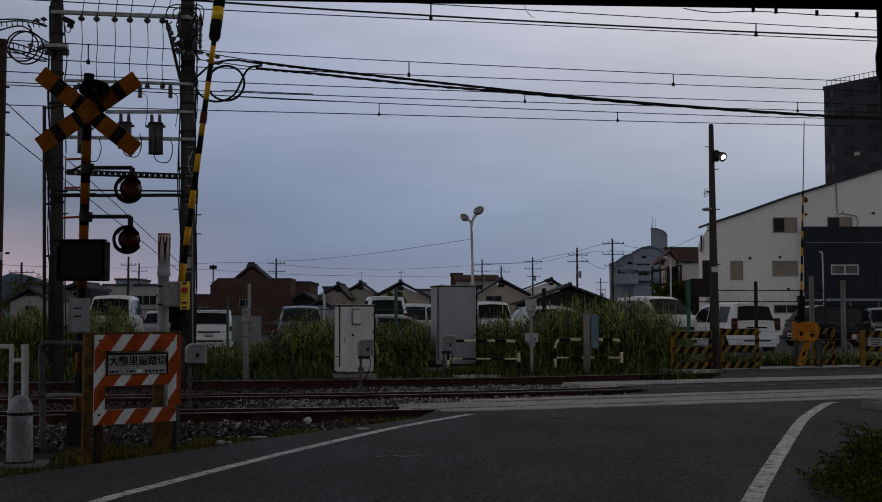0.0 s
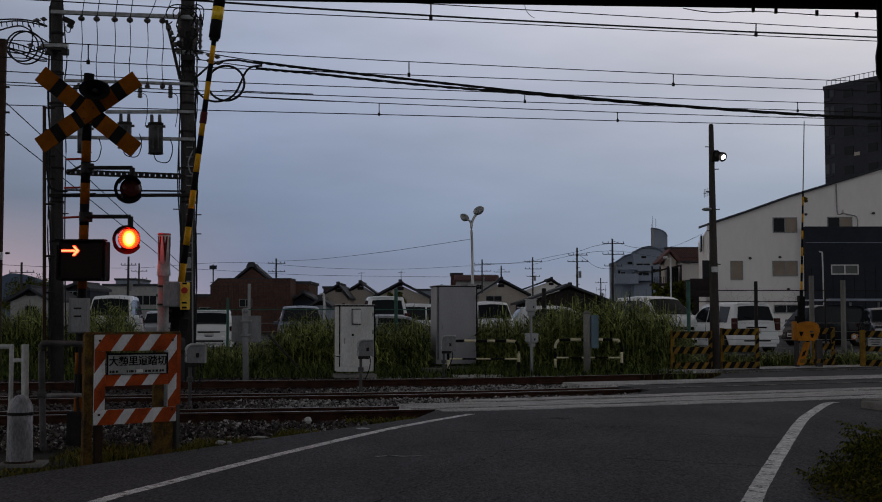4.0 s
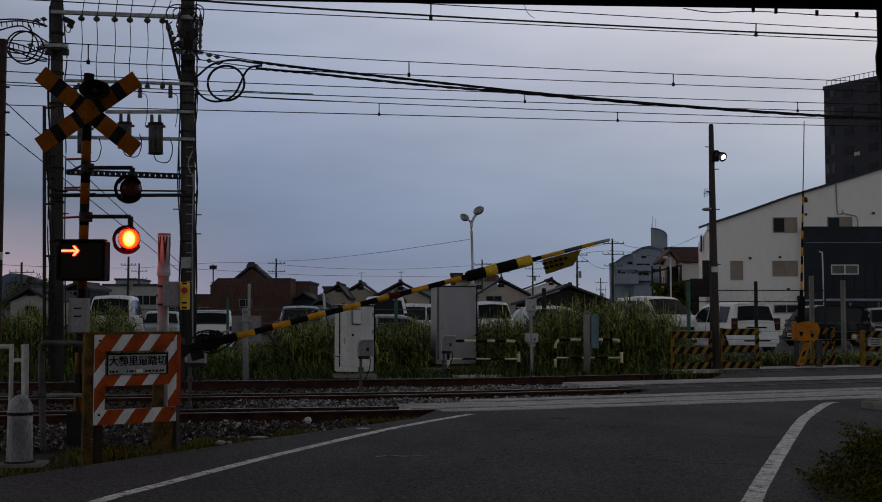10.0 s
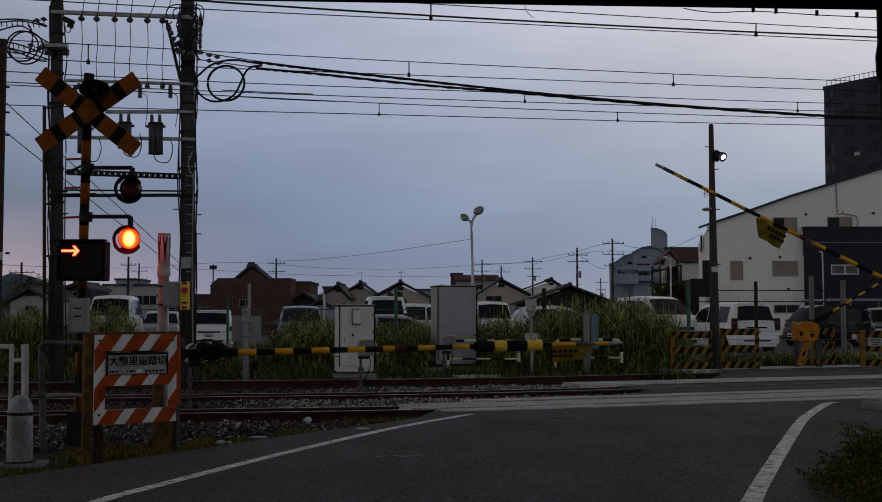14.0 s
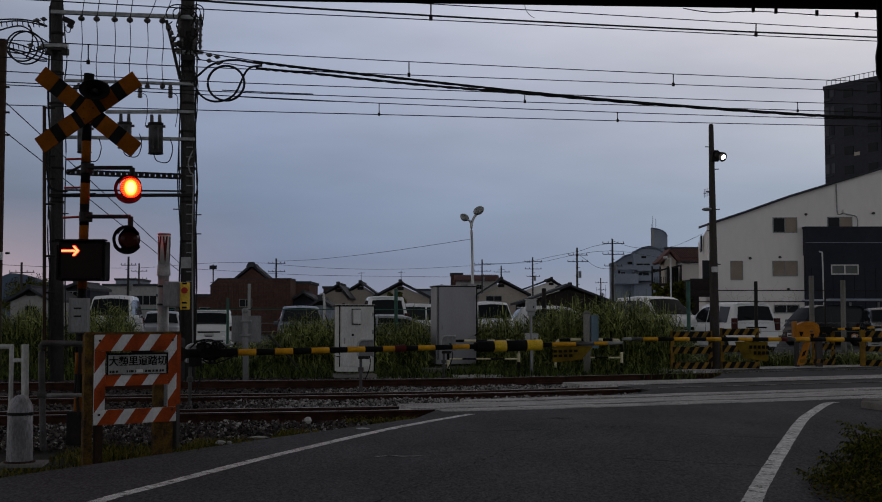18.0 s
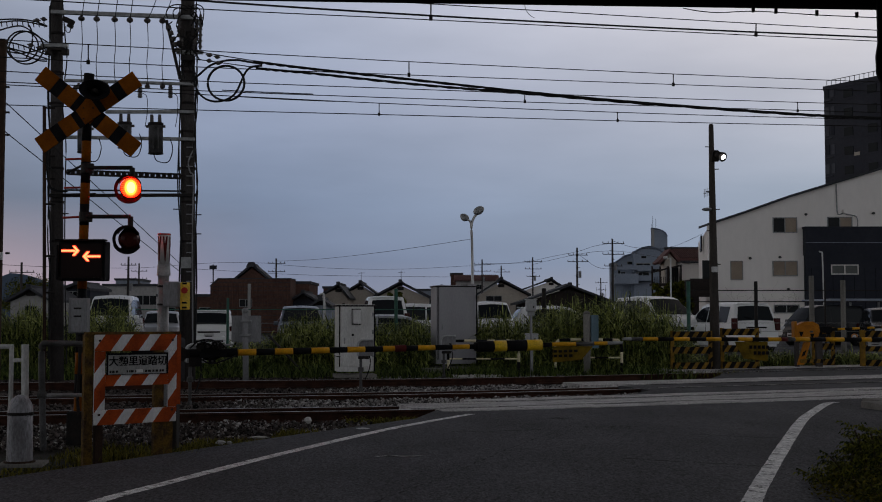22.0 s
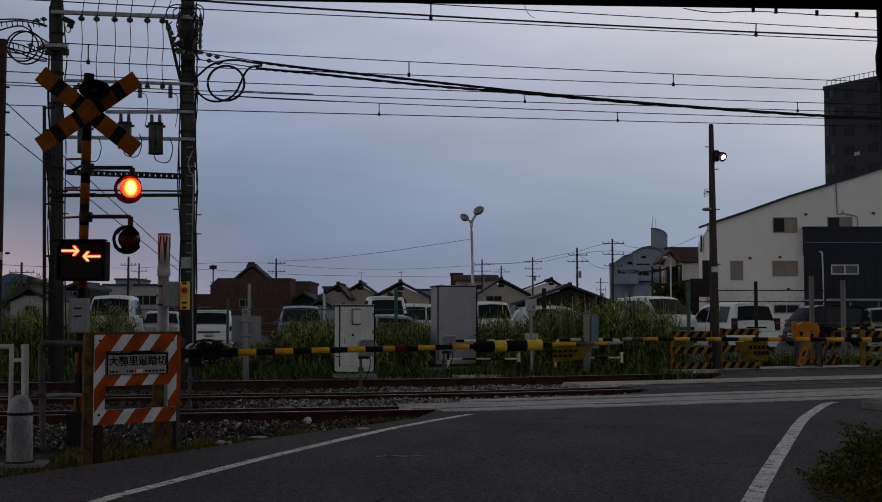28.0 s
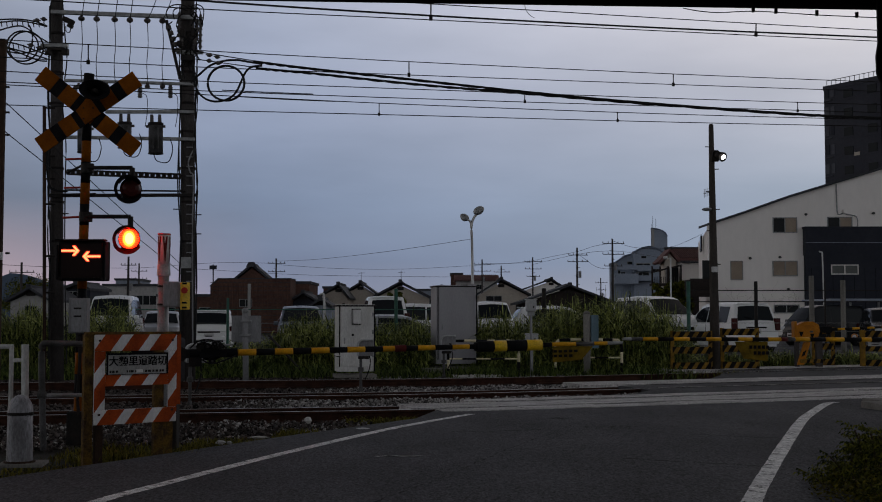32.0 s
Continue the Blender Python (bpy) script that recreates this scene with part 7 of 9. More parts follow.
M_CARGLASS = glass("car_glass", (0.010, 0.013, 0.016), 0.10)
M_CARGLASS.node_tree.nodes["Principled BSDF"].inputs["Specular IOR Level"].default_value = 0.16
car_park()
for px, d, turn, L, W, H, paint, shape, label in (
        (-11.9, 43.2, -81, 4.5, 1.69, 1.97, M_CARWHITE, "van", "white one-box van with a large dark windscreen"),
        (-11.433, 48.5, -80, 3.8, 1.65, 1.42, M_CARSILVER, "wagon", "low grey hatchback between parked vans"),
        (-8.118, 41.8, 99, 4.3, 1.76, 1.45, M_CARWHITE, "wagon", "white estate car with red tail lamps"),
        (-5.261, 44.4, -82, 4.3, 1.7, 1.6, M_CARBLUE, "minivan", "grey-blue minivan with a broad windscreen"),
        (-2.423, 49.5, 97, 4.6, 1.8, 2.03, M_CARWHITE, "minivan", "white high-roofed minivan seen from behind"),
        (-1.003, 54.0, 6, 4.4, 1.7, 1.78, M_CARWHITE, "van", "white van parked side on"),
        (-1.363, 41.5, 6, 4.4, 1.68, 1.26, M_CARSILVER, "wagon", "low silver car behind the fence"),
        (1.927, 47.8, -84, 4.0, 1.62, 1.8, M_CARWHITE, "van", "white van with a dark windscreen"),
        (5.039, 49.0, 6, 4.5, 1.7, 1.64, M_CARWHITE, "wagon", "white estate car behind the reeds"),
        (8.106, 44.8, -72, 4.5, 1.76, 1.97, M_CARWHITE, "minivan", "white minivan with a dark windscreen"),
        (10.28, 42.4, 101, 4.5, 1.76, 1.70, M_CARWHITE, "minivan", "white people carrier seen from behind"),
        (16.2, 50.0, -160, 3.4, 1.48, 1.68, M_CARDARK, "van", "black boxy small car with a pale roof edge"),
        (17.5, 46.5, -100, 3.9, 1.6, 1.55, M_CARDARK, "wagon", "dark green car under a carport")):
    car(px, d, turn, L, W, H, paint, shape, label)


def fence(posts, d, zt, x0, x1, rail_z, label, mat):
    f = thing("car_park_fence", (x0, d, -0.2), label, "fence", "car park fences")
    for px, h, r, m in posts:
        wpart("post", rod((px, d, -0.25), (px, d, h), r, n=10), m, f)
    for z in rail_z:
        wpart("rail", rod((x0, d + 0.05, z), (x1, d + 0.05, z), 0.015, n=8), mat, f)
    for k in range(5):
        z = 0.1 + k * 0.26
        wpart("strand", rod((x0, d + 0.06, z), (x1, d + 0.06, z), 0.006, n=4), M_GALV, f)


fence([(-6.488, 1.9, 0.04, M_GREENPOST), (-1.369, 2.189, 0.055, M_GREENPOST)],
      36.0, 1.6, -9.314, -0.154, (1.555,), "green steel post and rail fence along the car park", M_GREENPOST)
fence([(3.221, 2.229, 0.07, M_DARKSTEEL), (7.744, 2.441, 0.06, M_GREENPOST), (9.856, 2.441, 0.055, M_DARKSTEEL), (11.598, 2.617, 0.078, M_CONC), (12.584, 2.476, 0.078, M_CONC), (12.021, 2.441, 0.03, M_DARKSTEEL)],
      37.0, 1.7, 7.587, 15.068, (1.807, 2.159), "mixed steel and concrete post fence along the car park", M_DARKSTEEL)


def street_lamp():
    s = thing("street_lamp", (*(1.277, 48.0, 0.485)[:2], -0.2), "white twin-headed street lamp, unlit", "street lamp")
    wpart("pole", tube(through_points([(1.276, 48.0, -0.083), (1.28, 48.0, 2.765), (1.26, 48.0, 4.368), (1.238, 48.0, 5.011), (1.33, 48.0, 5.333), (1.468, 48.0, 5.517)]), 0.055, 10), M_WHITE, s, smooth=True)
    wpart("side_arm", tube(through_points([(1.238, 48.0, 4.942), (1.192, 48.0, 5.195), (1.078, 48.0, 5.287)]), 0.04, 8), M_WHITE, s)
    for c, r, tx in (((1.53, 47.8, 5.637), 0.24, -30), ((0.959, 47.8, 5.362), 0.2, 30)):
        bm = dome((0, 0, 0), r, 0.62)
        rod((0, 0, -0.12), (0, 0, 0.0), r * 0.5, r * 0.95, 16, bm)
        bmesh.ops.transform(bm, matrix=pose(*c, 25, tx, 0), verts=bm.verts)
        h = wpart("lamp_head", bm, M_GALV, s, "rounded grey lamp head", True)
        g = rod((0, 0, -0.14), (0, 0, -0.12), r * 0.45, n=16)
        bmesh.ops.transform(g, matrix=pose(*c, 25, tx, 0), verts=g.verts)
        wpart("lamp_glass", g, M_HEAD, h)
    wpart("band", rod((1.28, 48.0, 2.422), (1.28, 48.0, 2.651), 0.075, n=12), M_GALV, s)


street_lamp()

# ---- town beyond ----
M_PLASTER = surface("beige_plaster", (0.50, 0.45, 0.39), (0.42, 0.37, 0.32), 0.4, 0.9, fine=6, bump=0.0, stain=0.12)
M_WHITEWALL = surface("white_siding", (0.84, 0.80, 0.775), (0.80, 0.76, 0.73), 0.25, 0.85, fine=3, bump=0.0, stain=0.03, streak=3)
M_BROWNWALL = surface("brown_tile_wall", (0.115, 0.060, 0.046), (0.080, 0.044, 0.036), 0.5, 0.85, fine=5, bump=0.0, stain=0.3)
M_DARKWALL = surface("charcoal_wall", (0.028, 0.031, 0.042), (0.022, 0.024, 0.034), 0.4, 0.7, fine=4, bump=0.0, stain=0.1)
M_GREYWALL = surface("grey_wall", (0.28, 0.31, 0.37), (0.23, 0.26, 0.32), 0.3, 0.9, fine=4, bump=0.0, stain=0.15)
M_TOWERWALL = surface("dark_tower_wall", (0.050, 0.052, 0.066), (0.04, 0.042, 0.054), 0.2, 0.8, fine=3, bump=0.0, stain=0.15)
M_TOWERTRIM = surface("tower_trim", (0.10, 0.103, 0.12), (0.08, 0.082, 0.1), 0.3, 0.8, fine=3, bump=0.0, stain=0.15)
# distance haze over the flats is mixed into these two colours
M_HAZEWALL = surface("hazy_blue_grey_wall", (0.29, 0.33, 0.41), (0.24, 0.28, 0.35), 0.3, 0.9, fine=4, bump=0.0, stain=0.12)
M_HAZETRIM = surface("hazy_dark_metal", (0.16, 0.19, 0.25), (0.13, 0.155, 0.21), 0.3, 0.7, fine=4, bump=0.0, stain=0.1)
M_PALEWALL = surface("dull_white_wall", (0.38, 0.375, 0.37), (0.31, 0.30, 0.295), 0.3, 0.9, fine=4, bump=0.0, stain=0.15)
M_TILE = surface("dark_roof_tile", (0.06, 0.062, 0.07), (0.04, 0.042, 0.05), 0.8, 0.7, fine=8, bump=0.0, stain=0.3)
M_REDTILE = surface("red_brown_roof_tile", (0.165, 0.083, 0.078), (0.115, 0.058, 0.055), 0.8, 0.75, fine=8, bump=0.0, stain=0.3)
M_BARN = surface("dark_timber_wall", (0.035, 0.028, 0.026), (0.025, 0.02, 0.02), 0.6, 0.9, fine=6, bump=0.0, stain=0.2)
M_VINE = surface("dry_vine", (0.36, 0.31, 0.28), (0.25, 0.21, 0.19), 6, 0.9, bump=0.0)
M_DIMBLIND = surface("grey_window_blind", (0.13, 0.135, 0.13), (0.10, 0.105, 0.10), 0.8, 0.9, bump=0.0)
M_BLIND = surface("window_blind", (0.33, 0.265, 0.21), (0.26, 0.21, 0.165), 0.8, 0.9, bump=0.0)


def window(parent, x0, x1, z0, z1, y, split=True, blind=False, frame_mat=None, blind_mat=None):
    """A framed sliding window on a wall facing the camera; y is the wall's face."""
    w, h = x1 - x0, z1 - z0
    t = max(0.04, 0.035 * w)
    fr = bmesh.new()
    for c, s in (((x0, z0 + h / 2), (t, h)), ((x1, z0 + h / 2), (t, h)), ((x0 + w / 2, z0), (w + t, t)), ((x0 + w / 2, z1), (w + t, t))) + ((((x0 + w / 2, z0 + h / 2), (t, h)),) if split else ()):
        box((c[0], y - 0.04, c[1]), (s[0], 0.08, s[1]), bm=fr)
    win = wpart("window", fr, frame_mat or M_GALV, parent, "sliding window")
    n = 2 if split else 1
    for k in range(n):
        xa, xb = x0 + w * k / n, x0 + w * (k + 1) / n
        wpart("pane", box(((xa + xb) / 2, y - 0.015, z0 + h / 2), (xb - xa - t, 0.02, h - t)), (blind_mat or M_BLIND) if blind and (k == n - 1 or z1 < 5.0) else M_GLASS, win)
    return win


def gable_house(x0, x1, ax, ze, za, d, depth, wall, roof, label, windows=(), name="house"):
    h = thing(name, ((x0 + x1) / 2, d, -0.2), label, "house", "houses beyond the car park")
    w = x1 - x0
    pts = [(x0 + w * 0.06, -0.2), (x1 - w * 0.06, -0.2), (x1 - w * 0.06, ze + (za - ze) * 0.04), (ax, za - 0.25), (x0 + w * 0.06, ze + (za - ze) * 0.04)]
    wl = wpart("wall", prism(pts, depth, at=(0, d, 0)), wall, h)
    for ex in (x0, x1):
        t = 0.22
        poly = [(ex, ze), (ax, za), (ax, za + t), (ex, ze + t)]
        wpart("roof_slope", prism(poly, depth + 1.0, at=(0, d - 0.6, 0)), roof, h, "tiled roof slope")
    wpart("ridge", box((ax, d + depth / 2 - 0.1, za + 0.2), (0.32, depth + 1.0, 0.24), 0.06), roof, h)
    wpart("ridge_end", box((ax, d - 0.66, za + 0.18), (0.4, 0.12, 0.4), 0.06), roof, h)
    wpart("gable_vent", box((ax, d - 0.03, za - (za - ze) * 0.35), (0.7, 0.06, 0.35)), M_DARKSTEEL, h)
    for a, b, c, e in windows:
        window(h, a, b, c, e, d)
    return h


def flat_block(x0, x1, zt, d, depth, wall, label, rows=0, cols=0, parapet=True, name="building", cat="building", win=(1.6, 1.1)):
    h = thing(name, ((x0 + x1) / 2, d, -0.2), label, cat, "town buildings")
    wpart("wall", box(((x0 + x1) / 2, d + depth / 2, (zt - 0.2) / 2), (x1 - x0, depth, zt + 0.2)), wall, h)
    if parapet:
        wpart("parapet", box(((x0 + x1) / 2, d + depth / 2, zt + 0.1), (x1 - x0 + 0.3, depth + 0.3, 0.28)), M_TILE, h)
    for r in range(rows):
        for c in range(cols):
            x = x0 + (x1 - x0) * (c + 0.5) / cols
            z = zt - 1.7 - r * 2.9
            if z > 0.5:
                window(h, x - win[0] / 2, x + win[0] / 2, z - win[1] / 2, z + win[1] / 2, d)
    return h


# houses from the left to the right of the street
gable_house(-34.805, -31.189, -32.952, 2.478, 3.518, 95.0, 8, M_PALEWALL, M_TILE, "white gabled house with a dark roof", ((-33.436, -32.442, 1.621, 2.162),))
flat_block(-39.983, -33.719, 4.944, 140.0, 9, M_PALEWALL, "pale grey two-storey flat-roofed building", 2, 4)
flat_block(-41.861, -39.433, 5.987, 152.0, 8, M_GREYWALL, "grey block with a flat roof", 1, 2)
flat_block(-29.245, -23.076, 3.403, 122.0, 8, M_BROWNWALL, "low brown building in a row of houses", 1, 3)


def brown_hall():
    x0, x1, d = -21.467, -14.032, 110.0
    h = thing("building", ((x0 + x1) / 2, d, -0.2), "dark brown tiled hall with a pointed gable over its flat front", "building", "town buildings")
    wpart("wall", prism([(x0, -0.2), (x1, -0.2), (x1, 4.8), (x0 + 0.75, 4.8), (x0, 4.1)], 4, at=(0, d, 0)), M_BROWNWALL, h)
    wpart("coping", prism([(x0 - 0.05, 4.1), (x0 + 0.75, 4.8), (x1 + 0.05, 4.8), (x1 + 0.05, 4.9), (x0 + 0.7, 4.9), (x0 - 0.05, 4.2)], 4.2, at=(0, d - 0.1, 0)), M_TILE, h)
    # slim pale pole standing before the hall's front
    wpart("front_pier", box((-17.82, d - 0.1, 2.1), (0.28, 0.2, 4.5)), M_PALEWALL, h, "pale vertical post")
    ax, za, ze = -17.716, 6.061, 4.803
    for s in (-1, 1):
        wpart("gable_slope", prism([(ax + s * 1.55, ze), (ax, za), (ax, za + 0.28), (ax + s * 1.8, ze)], 3, at=(0, d + 0.5, 0)), M_TILE, h, "steep tiled gable roof")
    wpart("gable_wall", prism([(ax - 1.4, ze), (ax + 1.4, ze), (ax, za - 0.2)], 2.5, at=(0, d + 0.8, 0)), M_BROWNWALL, h)
    wpart("ridge_block", box((ax, d + 2, za + 0.1), (0.4, 2.8, 0.3), 0.08), M_TILE, h)
    wpart("ridge_end", prism([(ax - 0.5, za - 0.1), (ax + 0.5, za - 0.1), (ax + 0.25, za + 0.35), (ax - 0.25, za + 0.35)], 0.4, at=(0, d + 0.2, 0)), M_TILE, h)
    for k in range(16):
        x = x0 + (x1 - x0) * (k + 0.5) / 16
        wpart("wall_rib", box((x, d - 0.04, 2.2), (0.08, 0.08, 4.6)), M_BROWNWALL, h)
    window(h, -18.735, -17.583, 2.238, 2.918, d - 0.06)
    for r in range(12):
        wpart("tile_course", box(((x0 + x1) / 2, d - 0.015, 0.3 + r * 0.38), (x1 - x0, 0.03, 0.05)), M_TILE, h)


brown_hall()
flat_block(-15.129, -13.141, 4.604, 118.0, 8, M_BROWNWALL, "brown annex beside the hall", 1, 1)
gable_house(-33.8, -31.0, -32.3, 3.62, 4.15, 105.0, 6, M_DARKWALL, M_TILE, "narrow charcoal house beside the white gabled house", ((-33.1, -32.3, 2.95, 3.55),))
gable_house(-14.71, -11.406, -13.004, 2.52, 3.479, 112.0, 6, M_DARKWALL, M_TILE, "low dark house among the roofs")
gable_house(-13.324, -9.636, -10.826, 3.132, 4.619, 125.0, 8, M_PLASTER, M_TILE, "small beige house with a dark tiled roof")
gable_house(-11.692, -6.938, -9.187, 3.531, 5.073, 135.0, 8, M_PLASTER, M_TILE, "beige house with a dark gabled roof")
gable_house(-7.553, -0.975, -4.386, 3.235, 4.941, 128.0, 9, M_PLASTER, M_TILE, "beige house with a broad dark gabled roof", ((-5.725, -4.872, 2.688, 3.296),))
def brown_roofed_house():
    """Pale house with a broad brown tiled roof band over its upper storey."""
    h = thing("house", (5.55, 188.0, -0.2), "pale house with a broad brown tiled roof", "house", "houses beyond the car park")
    x0, x1 = 2.417, 8.952
    wpart("wall", box(((x0 + x1) / 2, 191.0, 6.984 / 2), (x1 - x0, 6.0, 6.984 + 0.4)), M_PALEWALL, h)
    wpart("roof_slope", prism([(187.2, 6.984), (190.0, 7.969), (193.0, 7.969), (194.5, 6.984)], x1 - x0 + 0.6, "x", at=(x0 - 0.3, 0, 0)), M_REDTILE, h, "brown tiled roof slope")
    for k in range(20):
        x = x0 + (x1 - x0) * (k + 0.5) / 20
        wpart("tile_roll", rod((x, 187.2, 6.984 + 0.06), (x, 190.0, 7.969 + 0.06), 0.06, n=5), M_REDTILE, h)
    for a, b in ((3.222, 4.296), (5.549, 6.623)):
        window(h, a, b, 5.641, 6.357, 188.0)


brown_roofed_house()
flat_block(1.672, 3.53, 8.307, 196.0, 9, M_BROWNWALL, "brown stair tower of a house")
gable_house(3.835, 9.898, 6.619, 3.574, 5.306, 130.0, 9, M_PLASTER, M_TILE, "beige two-storey house with a dark gabled roof", ((4.948, 6.68, 3.018, 3.574),))
gable_house(11.329, 19.159, 16.326, 4.926, 6.759, 175.0, 10, M_WHITEWALL, M_TILE, "white house with a grey tiled roof")
gable_house(7.441, 17.07, 12.474, 2.497, 4.248, 115.0, 12, M_BARN, M_TILE, "broad dark barn with a dark tiled roof")


gable_house(-11.229, -9.135, -10.182, 2.015, 2.68, 100.0, 5, M_GREYWALL, M_TILE, "low grey shed roof among the houses")
flat_block(-14.92, -12.279, 4.915, 150.0, 6, M_BROWNWALL, "small brown block between the house roofs", 1, 2)
flat_block(-3.398, 1.295, 5.067, 170.0, 8, M_GREYWALL, "distant pale grey row of flats", 1, 4)


def flats():
    """Grey apartment block in steps, flattened to fit the camera's view: a rear mass, a wing with a sloping roof, a
    hall with an arched roof, a round-topped stair tower.
    """
    d = 230.0
    h = thing("apartment_building", (38.771, d, -0.2), "stepped grey apartment block with an arched roof", "apartment block", "town buildings")
    base = -0.2
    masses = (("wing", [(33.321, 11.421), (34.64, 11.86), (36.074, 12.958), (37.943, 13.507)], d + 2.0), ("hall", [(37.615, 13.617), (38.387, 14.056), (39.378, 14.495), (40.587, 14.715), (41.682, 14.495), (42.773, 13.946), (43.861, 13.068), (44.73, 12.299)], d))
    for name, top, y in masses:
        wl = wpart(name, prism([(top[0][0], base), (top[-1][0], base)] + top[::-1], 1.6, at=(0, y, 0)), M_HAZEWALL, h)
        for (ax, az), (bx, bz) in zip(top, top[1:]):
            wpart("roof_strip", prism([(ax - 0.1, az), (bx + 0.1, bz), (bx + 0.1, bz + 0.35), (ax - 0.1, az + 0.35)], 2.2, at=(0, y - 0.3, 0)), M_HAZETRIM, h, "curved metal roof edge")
    # terraces step down to the left
    for (x0, z0), (x1, z1), y in (((33.757, 11.092), (38.024, 10.325), d - 1.2), ((33.525, 9.557), (37.999, 7.585), d - 2.0), ((38.032, 11.202), (40.981, 10.105), d - 0.9), ((38.014, 9.228), (40.961, 8.133), d - 0.9)):
        wpart("terrace_wall", box(((x0 + x1) / 2, y, (z0 + z1) / 2), (x1 - x0, 1.6, z0 - z1), 0.05), M_HAZEWALL, h)
    for (x0, z0), (x1, z1), y in (((39.036, 13.068), (40.019, 12.628), d), ((42.105, 12.958), (42.54, 12.628), d), ((38.036, 11.641), (40.772, 11.202), d), ((38.02, 9.886), (40.534, 9.228), d),
                                  ((41.217, 11.86), (42.966, 11.421), d), ((41.204, 10.544), (42.513, 9.996), d), ((34.297, 10.215), (34.73, 9.557), d - 1.2), ((35.282, 9.996), (36.155, 9.557), d + 2.0), ((36.615, 12.08), (37.597, 11.531), d + 2.0)):
        window(h, x0, x1, z1, z0, y, x1 - x0 > 1.0)
    t = thing("stair_tower", (42.562, 236.0, -0.2), "pale round-topped stair tower with antennas", "tower", "town buildings")
    top = [(41.943, 18.64), (42.557, 18.584), (43.337, 18.416), (44.115, 18.08), (44.669, 17.632), (44.942, 17.073)]
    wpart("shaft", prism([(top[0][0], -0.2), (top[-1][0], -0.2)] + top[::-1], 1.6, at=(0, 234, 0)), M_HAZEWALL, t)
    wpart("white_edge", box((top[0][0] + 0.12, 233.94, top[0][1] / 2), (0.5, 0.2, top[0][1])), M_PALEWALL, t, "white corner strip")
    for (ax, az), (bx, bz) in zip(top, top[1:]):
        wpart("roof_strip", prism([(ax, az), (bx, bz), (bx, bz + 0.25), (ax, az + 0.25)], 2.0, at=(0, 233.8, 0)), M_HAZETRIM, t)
    for dx, hh in ((0.1, 1.0), (0.3, 2.6), (0.9, 2.2)):
        wpart("antenna", rod((top[0][0] + dx, 235, top[0][1] - 0.3), (top[0][0] + dx, 235, top[0][1] + hh), 0.045, n=5), M_DARKSTEEL, t)


flats()


